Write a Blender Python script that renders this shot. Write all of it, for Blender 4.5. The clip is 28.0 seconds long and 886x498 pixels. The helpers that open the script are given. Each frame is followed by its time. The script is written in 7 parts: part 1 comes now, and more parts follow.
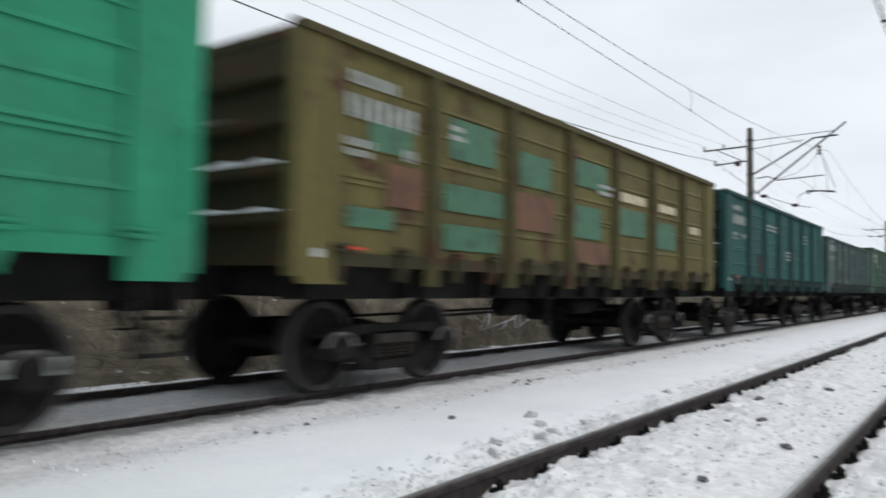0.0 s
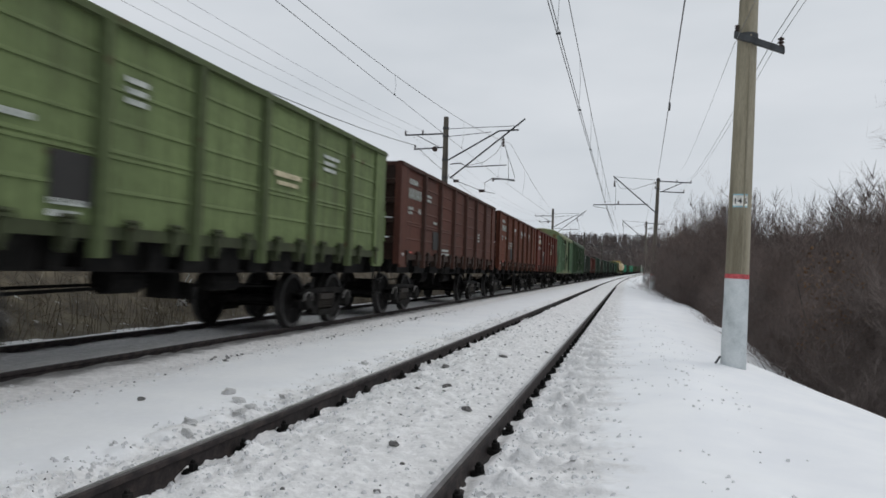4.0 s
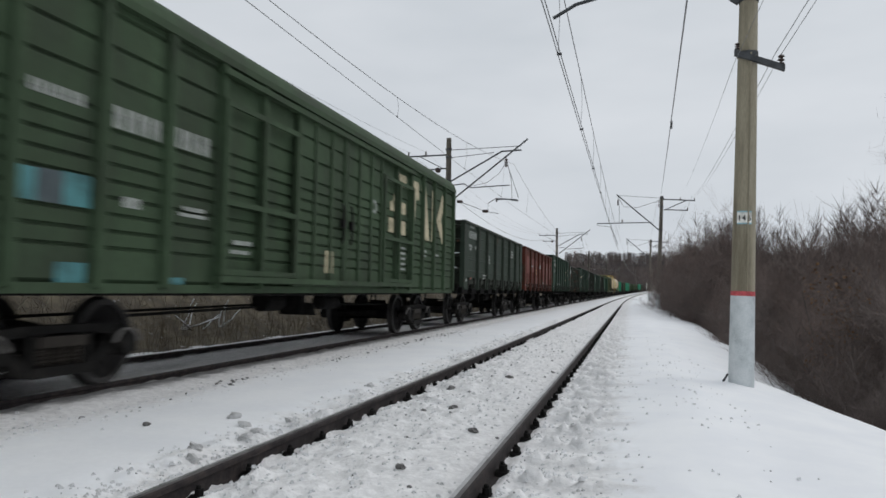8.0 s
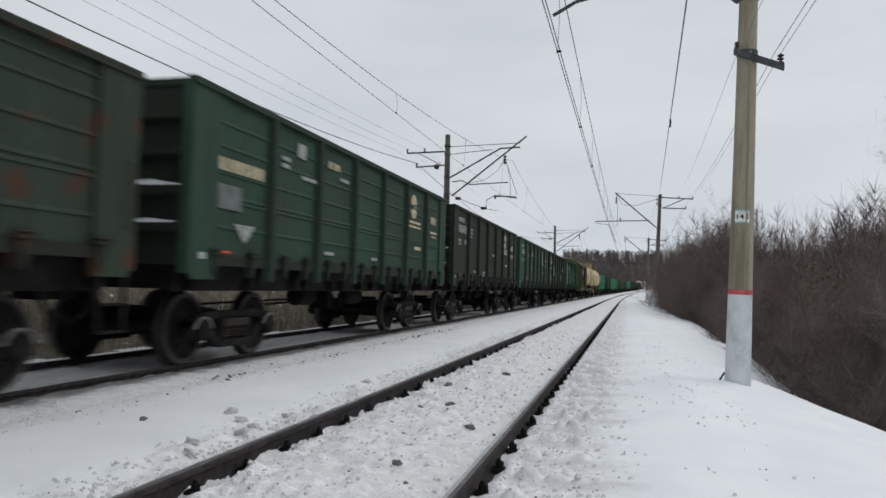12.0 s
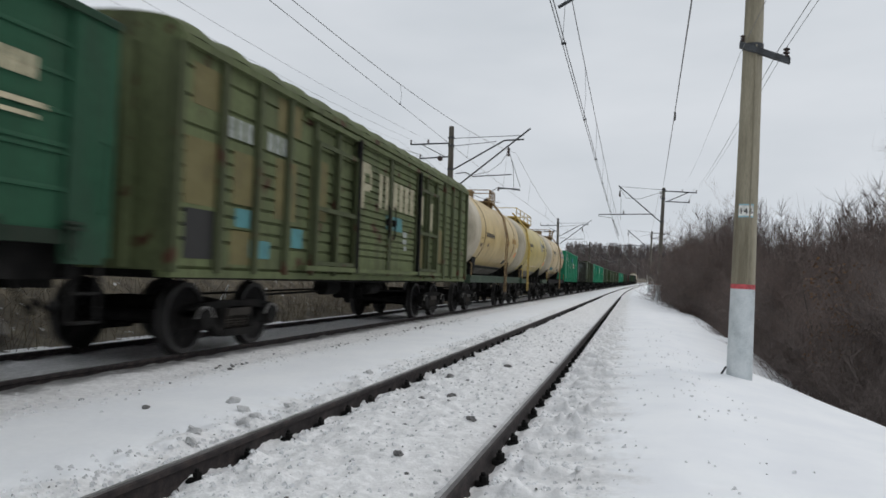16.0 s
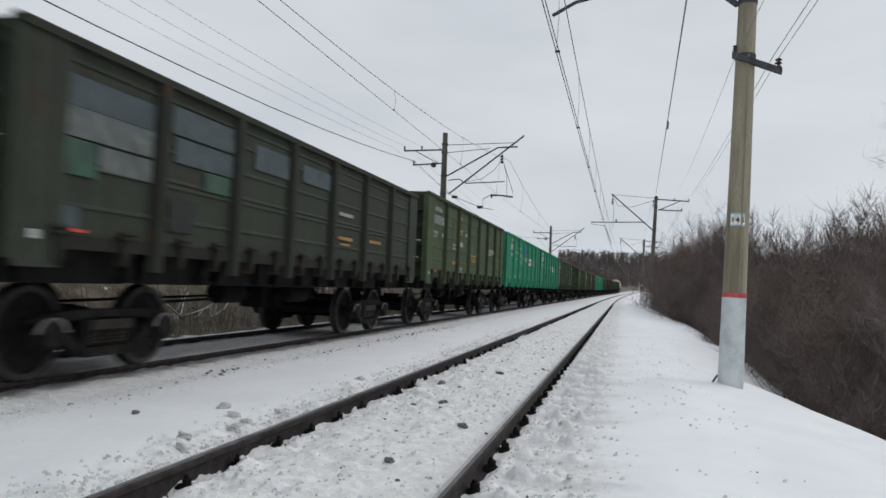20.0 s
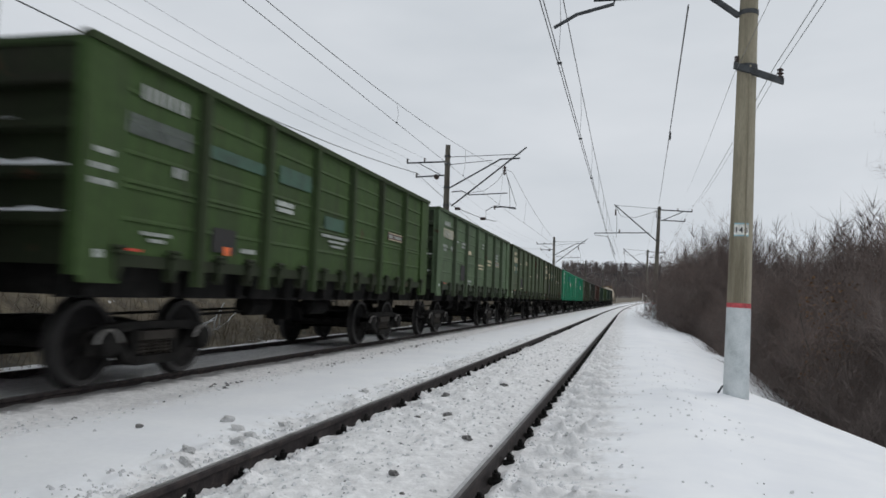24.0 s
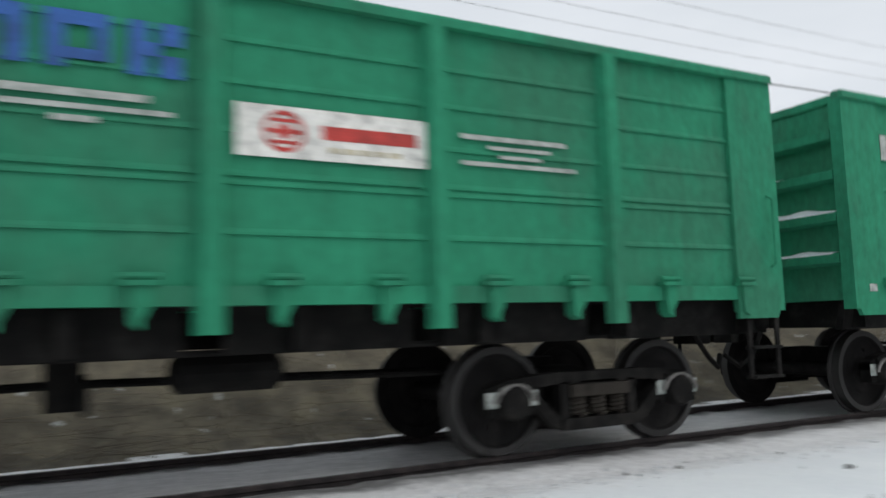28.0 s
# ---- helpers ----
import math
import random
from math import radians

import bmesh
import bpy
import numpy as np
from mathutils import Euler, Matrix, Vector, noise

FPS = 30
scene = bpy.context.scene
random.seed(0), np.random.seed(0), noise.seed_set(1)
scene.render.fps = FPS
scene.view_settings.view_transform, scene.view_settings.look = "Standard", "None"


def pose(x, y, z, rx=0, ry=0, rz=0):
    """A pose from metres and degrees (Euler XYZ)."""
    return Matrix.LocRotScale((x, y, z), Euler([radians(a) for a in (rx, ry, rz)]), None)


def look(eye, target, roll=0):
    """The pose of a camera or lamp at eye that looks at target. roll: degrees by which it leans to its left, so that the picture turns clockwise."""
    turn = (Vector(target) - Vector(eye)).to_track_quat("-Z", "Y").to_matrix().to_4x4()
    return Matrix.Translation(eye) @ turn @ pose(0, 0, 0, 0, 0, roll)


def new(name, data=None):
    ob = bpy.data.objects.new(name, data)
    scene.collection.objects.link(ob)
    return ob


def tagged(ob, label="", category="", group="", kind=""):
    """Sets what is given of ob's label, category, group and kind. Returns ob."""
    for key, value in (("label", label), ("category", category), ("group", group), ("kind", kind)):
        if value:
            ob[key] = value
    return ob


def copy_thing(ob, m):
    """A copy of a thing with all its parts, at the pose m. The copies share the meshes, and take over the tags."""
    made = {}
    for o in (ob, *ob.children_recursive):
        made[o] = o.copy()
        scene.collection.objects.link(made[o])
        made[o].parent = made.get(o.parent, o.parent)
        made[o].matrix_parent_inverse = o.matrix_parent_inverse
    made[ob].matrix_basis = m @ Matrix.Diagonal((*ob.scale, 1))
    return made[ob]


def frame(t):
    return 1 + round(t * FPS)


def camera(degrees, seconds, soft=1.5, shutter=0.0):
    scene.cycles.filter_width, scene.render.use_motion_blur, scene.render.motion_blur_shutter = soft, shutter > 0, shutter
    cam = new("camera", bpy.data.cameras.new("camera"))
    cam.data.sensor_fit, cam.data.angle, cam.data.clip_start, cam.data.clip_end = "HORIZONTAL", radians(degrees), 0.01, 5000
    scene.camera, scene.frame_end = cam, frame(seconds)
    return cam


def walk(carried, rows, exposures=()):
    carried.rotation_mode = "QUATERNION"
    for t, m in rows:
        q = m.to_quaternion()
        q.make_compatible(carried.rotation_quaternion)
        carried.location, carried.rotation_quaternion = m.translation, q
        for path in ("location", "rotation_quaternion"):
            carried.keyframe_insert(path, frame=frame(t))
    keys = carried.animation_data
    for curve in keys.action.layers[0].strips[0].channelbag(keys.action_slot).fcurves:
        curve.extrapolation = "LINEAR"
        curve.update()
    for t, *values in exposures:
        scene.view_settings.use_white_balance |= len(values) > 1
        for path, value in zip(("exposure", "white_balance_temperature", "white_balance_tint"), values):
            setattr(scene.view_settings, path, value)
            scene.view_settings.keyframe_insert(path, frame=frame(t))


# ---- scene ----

# World: y runs along the straight track, z = 0 is the top of the rails, the camera stands at the origin.
EYE_Z = 1.135

# ---- camera ----
cam = camera(61.25, 28.0, soft=1.6, shutter=0.3)
# seconds, yaw, pitch, roll
TURNS = (
    (0, 36.15, 2.80, -1.00),
    (0.1, 33.50, 2.43, -1.30),
    (0.2, 30.80, 1.95, -1.75),
    (0.3, 28.40, 1.40, -2.00),
    (0.4, 26.10, 0.90, -2.30),
    (0.5, 24.20, 0.45, -2.49),
    (0.75, 20.72, -0.45, -2.60),
    (1, 17.70, -0.88, -2.54),
    (1.5, 14.48, -0.62, -1.68),
    (2, 13.32, 0.13, -1.14),
    (2.5, 12.98, 0.68, -1.18),
    (3, 13.10, 0.99, -1.61),
    (3.5, 13.44, 1.18, -1.82),
    (5.5, 14.26, 2.44, -1.85),
    (6, 14.22, 2.63, -1.68),
    (6.5, 14.26, 2.80, -1.74),
    (7, 14.32, 2.90, -1.60),
    (7.5, 14.29, 2.95, -1.71),
    (8, 14.09, 3.04, -1.18),
    (8.5, 13.88, 3.03, -1.63),
    (9, 13.74, 3.16, -1.69),
    (9.5, 13.66, 3.21, -1.68),
    (10, 13.44, 3.25, -1.79),
    (10.5, 13.61, 3.10, -1.66),
    (11, 13.47, 3.11, -2.53),
    (11.5, 13.84, 2.95, -1.68),
    (12, 13.92, 2.79, -1.58),
    (12.5, 13.86, 2.75, -1.72),
    (14.5, 13.88, 2.34, -1.93),
    (15, 13.95, 2.32, -2.09),
    (15.5, 14.02, 2.26, -1.92),
    (16, 14.11, 2.15, -2.09),
    (16.5, 14.02, 2.11, -2.18),
    (17, 13.99, 2.13, -2.29),
    (17.5, 13.95, 2.25, -2.28),
    (18, 13.85, 2.36, -2.45),
    (18.5, 13.72, 2.42, -2.58),
    (19, 13.68, 2.47, -2.66),
    (19.5, 13.60, 2.55, -2.59),
    (20, 13.54, 2.67, -2.50),
    (20.5, 13.48, 2.80, -2.65),
    (21, 13.45, 2.94, -2.73),
    (21.5, 13.47, 3.01, -2.50),
    (23.5, 13.76, 3.50, -2.13),
    (24, 13.81, 3.56, -2.19),
    (24.5, 13.79, 3.68, -2.22),
    (25, 13.81, 3.81, -1.99),
    (25.5, 13.80, 3.91, -1.91),
    (26, 14.05, 4.01, -2.01),
    (26.5, 15.56, 4.19, -1.64),
    (26.8, 18.40, 4.54, -1.18),
    (27, 21.81, 4.77, -0.88),
    (27.2, 27.30, 4.93, 0.12),
    (27.4, 32.35, 5.10, 1.12),
    (27.5, 36.30, 5.18, 1.61),
    (27.6, 41.10, 5.04, 1.39),
    (27.7, 46.30, 5.20, 0.87),
    (27.8, 51.30, 5.27, 0.89),
    (27.9, 56.95, 5.77, 1.37),
    (28, 63.00, 5.90, 1.59),
)
walk(cam, [(t, pose(0, 0, EYE_Z, 90 + pitch, roll, yaw)) for t, yaw, pitch, roll in TURNS],
     exposures=((0, 0.42), (0.4, 0.22), (0.9, 0.09), (2.0, 0.0), (27.0, 0.0), (27.5, -0.10), (28.0, 0.26)))

# ---- overcast sky and a faint, very soft sun ----
sky_world = bpy.data.worlds.new("overcast_sky")
sky_world.use_nodes = True
scene.world = sky_world
wn, wl = sky_world.node_tree.nodes, sky_world.node_tree.links
sky = wn.new("ShaderNodeTexSky")
sky.sky_type = "NISHITA"
sky.sun_disc = False
sky.sun_elevation, sky.sun_rotation = radians(40), radians(38)
grey = wn.new("ShaderNodeRGBToBW")
wl.new(sky.outputs["Color"], grey.inputs["Color"])
way = wn.new("ShaderNodeTexCoord")
stretch = wn.new("ShaderNodeMapping")
stretch.inputs["Scale"].default_value = (1.6, 1.6, 5.0)
wl.new(way.outputs["Generated"], stretch.inputs["Vector"])
cloud = wn.new("ShaderNodeTexNoise")
cloud.inputs["Scale"].default_value, cloud.inputs["Detail"].default_value = 1.5, 4.0
wl.new(stretch.outputs["Vector"], cloud.inputs["Vector"])
ramp = wn.new("ShaderNodeValToRGB")
ramp.color_ramp.elements[0].position, ramp.color_ramp.elements[0].color = 0.32, (0.598, 0.646, 0.700, 1)
ramp.color_ramp.elements[1].position, ramp.color_ramp.elements[1].color = 0.70, (0.732, 0.771, 0.822, 1)
wl.new(cloud.outputs["Fac"], ramp.inputs["Fac"])
veil = wn.new("ShaderNodeMix")
veil.data_type = "RGBA"
veil.inputs["Factor"].default_value = 0.992
wl.new(grey.outputs["Val"], veil.inputs["A"])
wl.new(ramp.outputs["Color"], veil.inputs["B"])
wn["Background"].inputs["Strength"].default_value = 0.885
wl.new(veil.outputs["Result"], wn["Background"].inputs["Color"])

sun = new("sun", bpy.data.lights.new("sun", "SUN"))
sun.data.energy, sun.data.angle, sun.data.color = 0.7, radians(30), (1.0, 0.97, 0.93)
sun.matrix_world = look((22, 40, 30), (0, 12, 0))


# ---- the line of the track ----
def bend(y):
    return 1.04e-4 * max(0.0, y - 60.0) ** 2


def rise(y):
    return 1.5e-5 * max(0.0, y - 50.0) ** 2


RAIL_R1, RAIL_L1 = -0.928, -2.545      # empty track beside the camera
RAIL_R2, RAIL_L2 = -5.76, -7.377       # track with the train
TRAIN_X = -6.57


# ---- mesh tools ----
def quad_box(bm, x0, x1, y0, y1, z0, z1):
    v = [bm.verts.new(p) for p in ((x0, y0, z0), (x1, y0, z0), (x1, y1, z0), (x0, y1, z0), (x0, y0, z1), (x1, y0, z1), (x1, y1, z1), (x0, y1, z1))]
    for f in ((3, 2, 1, 0), (4, 5, 6, 7), (0, 1, 5, 4), (1, 2, 6, 5), (2, 3, 7, 6), (3, 0, 4, 7)):
        bm.faces.new([v[i] for i in f])


def extrude(bm, outline, axis, a, b):
    """A closed outline of (u, v) pairs drawn out along an axis from a to b: x takes (y, z), y takes (x, z), z takes (x, y)."""
    def at(p, d):
        return {"x": (d, p[0], p[1]), "y": (p[0], d, p[1]), "z": (p[0], p[1], d)}[axis]
    lo = [bm.verts.new(at(p, a)) for p in outline]
    hi = [bm.verts.new(at(p, b)) for p in outline]
    n = len(outline)
    for i in range(n):
        bm.faces.new((lo[i], lo[(i + 1) % n], hi[(i + 1) % n], hi[i]))
    bm.faces.new(lo[::-1])
    bm.faces.new(hi)


def tube(bm, points, radius, sides=6, radius_end=None, caps=True):
    """A tube along a polyline, tapering from radius to radius_end."""
    pts = [Vector(p) for p in points]
    last, rings = len(pts) - 1, []
    for i, p in enumerate(pts):
        d = (pts[min(i + 1, last)] - pts[max(i - 1, 0)]).normalized()
        side = d.cross(Vector((0, 0, 1)) if abs(d.z) < 0.95 else Vector((1, 0, 0))).normalized()
        up = side.cross(d)
        r = radius if radius_end is None else radius + (radius_end - radius) * i / last
        rings.append([bm.verts.new(p + r * (math.cos(k * math.tau / sides) * side + math.sin(k * math.tau / sides) * up)) for k in range(sides)])
    for a, b in zip(rings, rings[1:]):
        for k in range(sides):
            bm.faces.new((a[k], a[(k + 1) % sides], b[(k + 1) % sides], b[k]))
    if caps:
        bm.faces.new(rings[0][::-1])
        bm.faces.new(rings[-1])


def lathe(bm, profile, axis="x", sides=28, centre=(0, 0, 0)):
    """Turns (along, radius) pairs round an axis."""
    rings = []
    for along, r in profile:
        ring = []
        for k in range(sides):
            a = k * math.tau / sides
            c, s = r * math.cos(a), r * math.sin(a)
            p = {"x": (along, c, s), "y": (c, along, s), "z": (c, s, along)}[axis]
            ring.append(bm.verts.new(Vector(p) + Vector(centre)))
        rings.append(ring)
    for a, b in zip(rings, rings[1:]):
        for k in range(sides):
            bm.faces.new((a[k], a[(k + 1) % sides], b[(k + 1) % sides], b[k]))
    bm.faces.new(rings[0][::-1])
    bm.faces.new(rings[-1])


def finish(bm, name, smooth=False):
    bmesh.ops.recalc_face_normals(bm, faces=bm.faces)
    mesh = bpy.data.meshes.new(name)
    bm.to_mesh(mesh)
    bm.free()
    if smooth:
        mesh.shade_smooth()
        mesh.set_sharp_from_angle(angle=radians(35))
    return mesh


def part(name, bm, material, parent, label="", smooth=False, place=None):
    """One mesh object out of a bmesh (or of a mesh that is shared), under a thing or a part."""
    mesh = bm if isinstance(bm, bpy.types.Mesh) else finish(bm, name, smooth)
    if not mesh.materials:
        mesh.materials.append(material)
    ob = new(name, mesh)
    ob.parent = parent
    if place is not None:
        ob.matrix_basis = place
    return tagged(ob, label)


def boxed(name, size, material, parent, label="", bevel=0.0):
    bm = bmesh.new()
    quad_box(bm, *size)
    if bevel:
        bmesh.ops.bevel(bm, geom=bm.edges[:], offset=bevel, segments=1, affect="EDGES")
    return part(name, bm, material, parent, label)


def thing(name, label, category, group="", at=None):
    ob = new(name)
    ob.empty_display_size = 0.2
    if at is not None:
        ob.matrix_basis = at
    return tagged(ob, label, category, group)


# ---- materials ----
def material(name, base, rough=0.7, metal=0.0, dark=None, light=None, grain=6.0, mix=0.5, bump=0.15, fine=60.0, spots=None, spot_at=0.62, streak=1.0, space="Object", spec=0.5, runs=0.0):
    """A surface with two scales of colour variation, optional spots of another colour, and fine relief."""
    m = bpy.data.materials.new(name)
    m.use_nodes = True
    n, l = m.node_tree.nodes, m.node_tree.links
    b = n["Principled BSDF"]
    b.inputs["Metallic"].default_value = metal
    co = n.new("ShaderNodeTexCoord")
    mp = n.new("ShaderNodeMapping")
    mp.inputs["Scale"].default_value = (1, 1, streak)
    b.inputs["Specular IOR Level"].default_value = spec
    info = n.new("ShaderNodeObjectInfo")
    apart = n.new("ShaderNodeVectorMath")
    apart.operation = "MULTIPLY_ADD"
    l.new(info.outputs["Random"], apart.inputs[0])
    apart.inputs[1].default_value = (31.0, 17.0, 23.0)
    l.new(co.outputs[space], apart.inputs[2])
    l.new(apart.outputs["Vector"], mp.inputs["Vector"])
    big = n.new("ShaderNodeTexNoise")
    big.inputs["Scale"].default_value, big.inputs["Detail"].default_value, big.inputs["Roughness"].default_value = grain, 6, 0.6
    small = n.new("ShaderNodeTexNoise")
    small.inputs["Scale"].default_value, small.inputs["Detail"].default_value = fine, 4
    for t in (big, small):
        l.new(mp.outputs["Vector"], t.inputs["Vector"])
    dark = dark or tuple(c * 0.6 for c in base)
    light = light or tuple(min(1, c * 1.25) for c in base)
    r = n.new("ShaderNodeValToRGB")
    e = r.color_ramp.elements
    e[0].position, e[0].color = 0.5 - 0.32 * mix, (*dark, 1)
    e[1].position, e[1].color = 0.5 + 0.32 * mix, (*light, 1)
    mid = e.new(0.5)
    mid.color = (*base, 1)
    l.new(big.outputs["Fac"], r.inputs["Fac"])
    s = n.new("ShaderNodeMix")
    s.data_type, s.blend_type = "RGBA", "OVERLAY"
    s.inputs["Factor"].default_value = 0.35
    l.new(r.outputs["Color"], s.inputs["A"])
    l.new(small.outputs["Fac"], s.inputs["B"])
    colour = s.outputs["Result"]
    if spots:
        sp = n.new("ShaderNodeTexNoise")
        sp.inputs["Scale"].default_value, sp.inputs["Detail"].default_value = grain * 2.3, 8
        l.new(apart.outputs["Vector"], sp.inputs["Vector"])
        cut = n.new("ShaderNodeMapRange")
        cut.inputs["From Min"].default_value, cut.inputs["From Max"].default_value = spot_at, spot_at + 0.06
        l.new(sp.outputs["Fac"], cut.inputs["Value"])
        sm = n.new("ShaderNodeMix")
        sm.data_type = "RGBA"
        l.new(cut.outputs["Result"], sm.inputs["Factor"])
        l.new(colour, sm.inputs["A"])
        sm.inputs["B"].default_value = (*spots, 1)
        colour = sm.outputs["Result"]
    if runs:
        # stains that rain has drawn down the sheet
        long = n.new("ShaderNodeMapping")
        long.inputs["Scale"].default_value = (2.0, 9.0, 0.55)
        l.new(apart.outputs["Vector"], long.inputs["Vector"])
        stain = n.new("ShaderNodeTexNoise")
        stain.inputs["Scale"].default_value, stain.inputs["Detail"].default_value = 1.0, 5
        l.new(long.outputs["Vector"], stain.inputs["Vector"])
        fade = n.new("ShaderNodeMapRange")
        fade.inputs["From Min"].default_value, fade.inputs["From Max"].default_value = 0.48, 0.72
        fade.inputs["To Max"].default_value = runs
        l.new(stain.outputs["Fac"], fade.inputs["Value"])
        rm = n.new("ShaderNodeMix")
        rm.data_type = "RGBA"
        l.new(fade.outputs["Result"], rm.inputs["Factor"])
        l.new(colour, rm.inputs["A"])
        rm.inputs["B"].default_value = (0.030, 0.026, 0.020, 1)
        colour = rm.outputs["Result"]
    l.new(colour, b.inputs["Base Color"])
    rr = n.new("ShaderNodeMapRange")
    rr.inputs["To Min"].default_value, rr.inputs["To Max"].default_value = rough - 0.12, min(1, rough + 0.12)
    l.new(big.outputs["Fac"], rr.inputs["Value"])
    l.new(rr.outputs["Result"], b.inputs["Roughness"])
    if bump:
        bp = n.new("ShaderNodeBump")
        bp.inputs["Strength"].default_value, bp.inputs["Distance"].default_value = bump, 0.01
        l.new(small.outputs["Fac"], bp.inputs["Height"])
        l.new(bp.outputs["Normal"], b.inputs["Normal"])
    return m


RUST = (0.075, 0.038, 0.023)
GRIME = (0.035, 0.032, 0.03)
SNOW = material("lying_snow", (0.84, 0.86, 0.89), 0.7, dark=(0.72, 0.74, 0.77), light=(0.90, 0.91, 0.93), grain=3.2, bump=0.9, fine=26)


def track_snow():
    """Snow of the line: trampled and gritty between the rails, sooty along the busy track's rails and greyer over its
    bed, clean on the shoulder.
    """
    m = bpy.data.materials.new("railway_snow")
    m.use_nodes = True
    n, l = m.node_tree.nodes, m.node_tree.links
    b = n["Principled BSDF"]
    b.inputs["Specular IOR Level"].default_value = 0.25

    def put(socket, v):
        if isinstance(v, bpy.types.NodeSocket):
            l.new(v, socket)
        else:
            socket.default_value = v

    def calc(op, p, q=0.0, r=0.0):
        k = n.new("ShaderNodeMath")
        k.operation = op
        for i, v in enumerate((p, q, r)):
            put(k.inputs[i], v)
        return k.outputs[0]

    def between(v, lo, hi, to=1.0, back=0.0):
        k = n.new("ShaderNodeMapRange")
        k.interpolation_type = "SMOOTHSTEP"
        for key, q in (("Value", v), ("From Min", lo), ("From Max", hi), ("To Min", back), ("To Max", to)):
            put(k.inputs[key], q)
        return k.outputs[0]

    def blend(f, p, q):
        k = n.new("ShaderNodeMix")
        k.data_type = "RGBA"
        put(k.inputs["Factor"], f)
        for key, v in (("A", p), ("B", q)):
            put(k.inputs[key], v if isinstance(v, bpy.types.NodeSocket) else (*v, 1))
        return k.outputs["Result"]

    co = n.new("ShaderNodeTexCoord").outputs["Object"]

    def cloudy(scale, detail=5, rough=0.6, stretch=None):
        k = n.new("ShaderNodeTexNoise")
        k.inputs["Scale"].default_value, k.inputs["Detail"].default_value, k.inputs["Roughness"].default_value = scale, detail, rough
        if stretch:
            s = n.new("ShaderNodeMapping")
            s.inputs["Scale"].default_value = stretch
            l.new(co, s.inputs["Vector"])
            l.new(s.outputs["Vector"], k.inputs["Vector"])
        else:
            l.new(co, k.inputs["Vector"])
        return k.outputs["Fac"]

    xyz = n.new("ShaderNodeSeparateXYZ")
    l.new(co, xyz.inputs[0])
    far = calc("MAXIMUM", calc("SUBTRACT", xyz.outputs["Y"], 60.0), 0.0)
    u = calc("SUBTRACT", xyz.outputs["X"], calc("MULTIPLY", calc("MULTIPLY", far, far), 1.04e-4))
    broad, middling, grainy = cloudy(1.1), cloudy(5.5), cloudy(42, 3)
    crust = cloudy(15, 5, 0.7)
    shaken = calc("MULTIPLY_ADD", calc("SUBTRACT", middling, 0.5), 0.9, calc("MULTIPLY_ADD", calc("SUBTRACT", broad, 0.5), 0.9, u))
    clean = between(shaken, -0.42, 0.12)
    drift = calc("MULTIPLY", between(shaken, -5.0, -4.4), between(shaken, -3.3, -2.9, 0.0, 1.0))
    smooth = calc("MAXIMUM", clean, calc("MULTIPLY", drift, 0.85))
    # relief shading and dirt put into the colour: greyer in crust dips and blotches
    rough_snow = blend(between(crust, 0.40, 0.62), (0.80, 0.79, 0.785), (0.96, 0.95, 0.945))
    rough_snow = blend(between(middling, 0.50, 0.72, 0.5), rough_snow, (0.66, 0.655, 0.65))
    fine_snow = blend(between(broad, 0.3, 0.7), (0.875, 0.885, 0.91), (0.94, 0.945, 0.955))
    colour = blend(smooth, rough_snow, fine_snow)
    # hollows between the buried sleeper ends: dirt and shade painted in as grey
    ends = calc("MULTIPLY", between(u, -0.85, -0.72), between(shaken, -0.45, 0.20, 0.0, 1.0))
    wave = calc("SINE", calc("MULTIPLY", calc("ADD", xyz.outputs["Y"], calc("MULTIPLY", middling, 0.16)), math.tau / 0.614))
    hollow = calc("MULTIPLY", calc("MULTIPLY", ends, between(wave, 0.25, 0.9)), between(crust, 0.40, 0.58, 0.50))
    colour = blend(hollow, colour, (0.42, 0.415, 0.41))
    # grit
    cell = n.new("ShaderNodeTexVoronoi")
    cell.inputs["Scale"].default_value = 26.0
    l.new(co, cell.inputs["Vector"])
    speck = calc("MULTIPLY", between(cell.outputs["Distance"], 0.10, 0.30, 0.0, 1.0), between(calc("ADD", cloudy(3.0), calc("MULTIPLY_ADD", smooth, -0.5, between(u, -0.95, -0.8, -0.08))), 0.56, 0.70, 0.7))
    colour = blend(speck, colour, (0.17, 0.165, 0.16))
    # sooty along the rails of the busy track, and a fainter grey over its bed
    off = calc("ABSOLUTE", calc("ADD", calc("MULTIPLY_ADD", calc("SUBTRACT", middling, 0.5), 0.55, u), 6.57))
    wide = between(off, 0.95, 1.45, 0.0, 0.30)
    band = calc("MULTIPLY", between(calc("ABSOLUTE", calc("SUBTRACT", off, 0.88)), 0.05, 0.32, 0.0, 1.0), 0.72)
    lengthwise = between(cloudy(1.6, 5, 0.65, (7.0, 0.8, 1.0)), 0.35, 0.70, 0.5)
    bed_dark = calc("MINIMUM", calc("ADD", calc("MULTIPLY", wide, calc("ADD", lengthwise, 0.55)), calc("MULTIPLY", band, calc("ADD", middling, 0.35))), 0.95)
    colour = blend(bed_dark, colour, (0.13, 0.127, 0.124))
    l.new(colour, b.inputs["Base Color"])
    b.inputs["Roughness"].default_value = 0.75
    height = calc("ADD", calc("MULTIPLY", crust, 0.8), calc("ADD", calc("MULTIPLY", grainy, 0.5), calc("MULTIPLY", cloudy(95, 2), 0.25)))
    bp = n.new("ShaderNodeBump")
    bp.inputs["Distance"].default_value = 0.026
    l.new(between(smooth, 0.0, 1.0, 0.10, 0.8), bp.inputs["Strength"])
    l.new(height, bp.inputs["Height"])
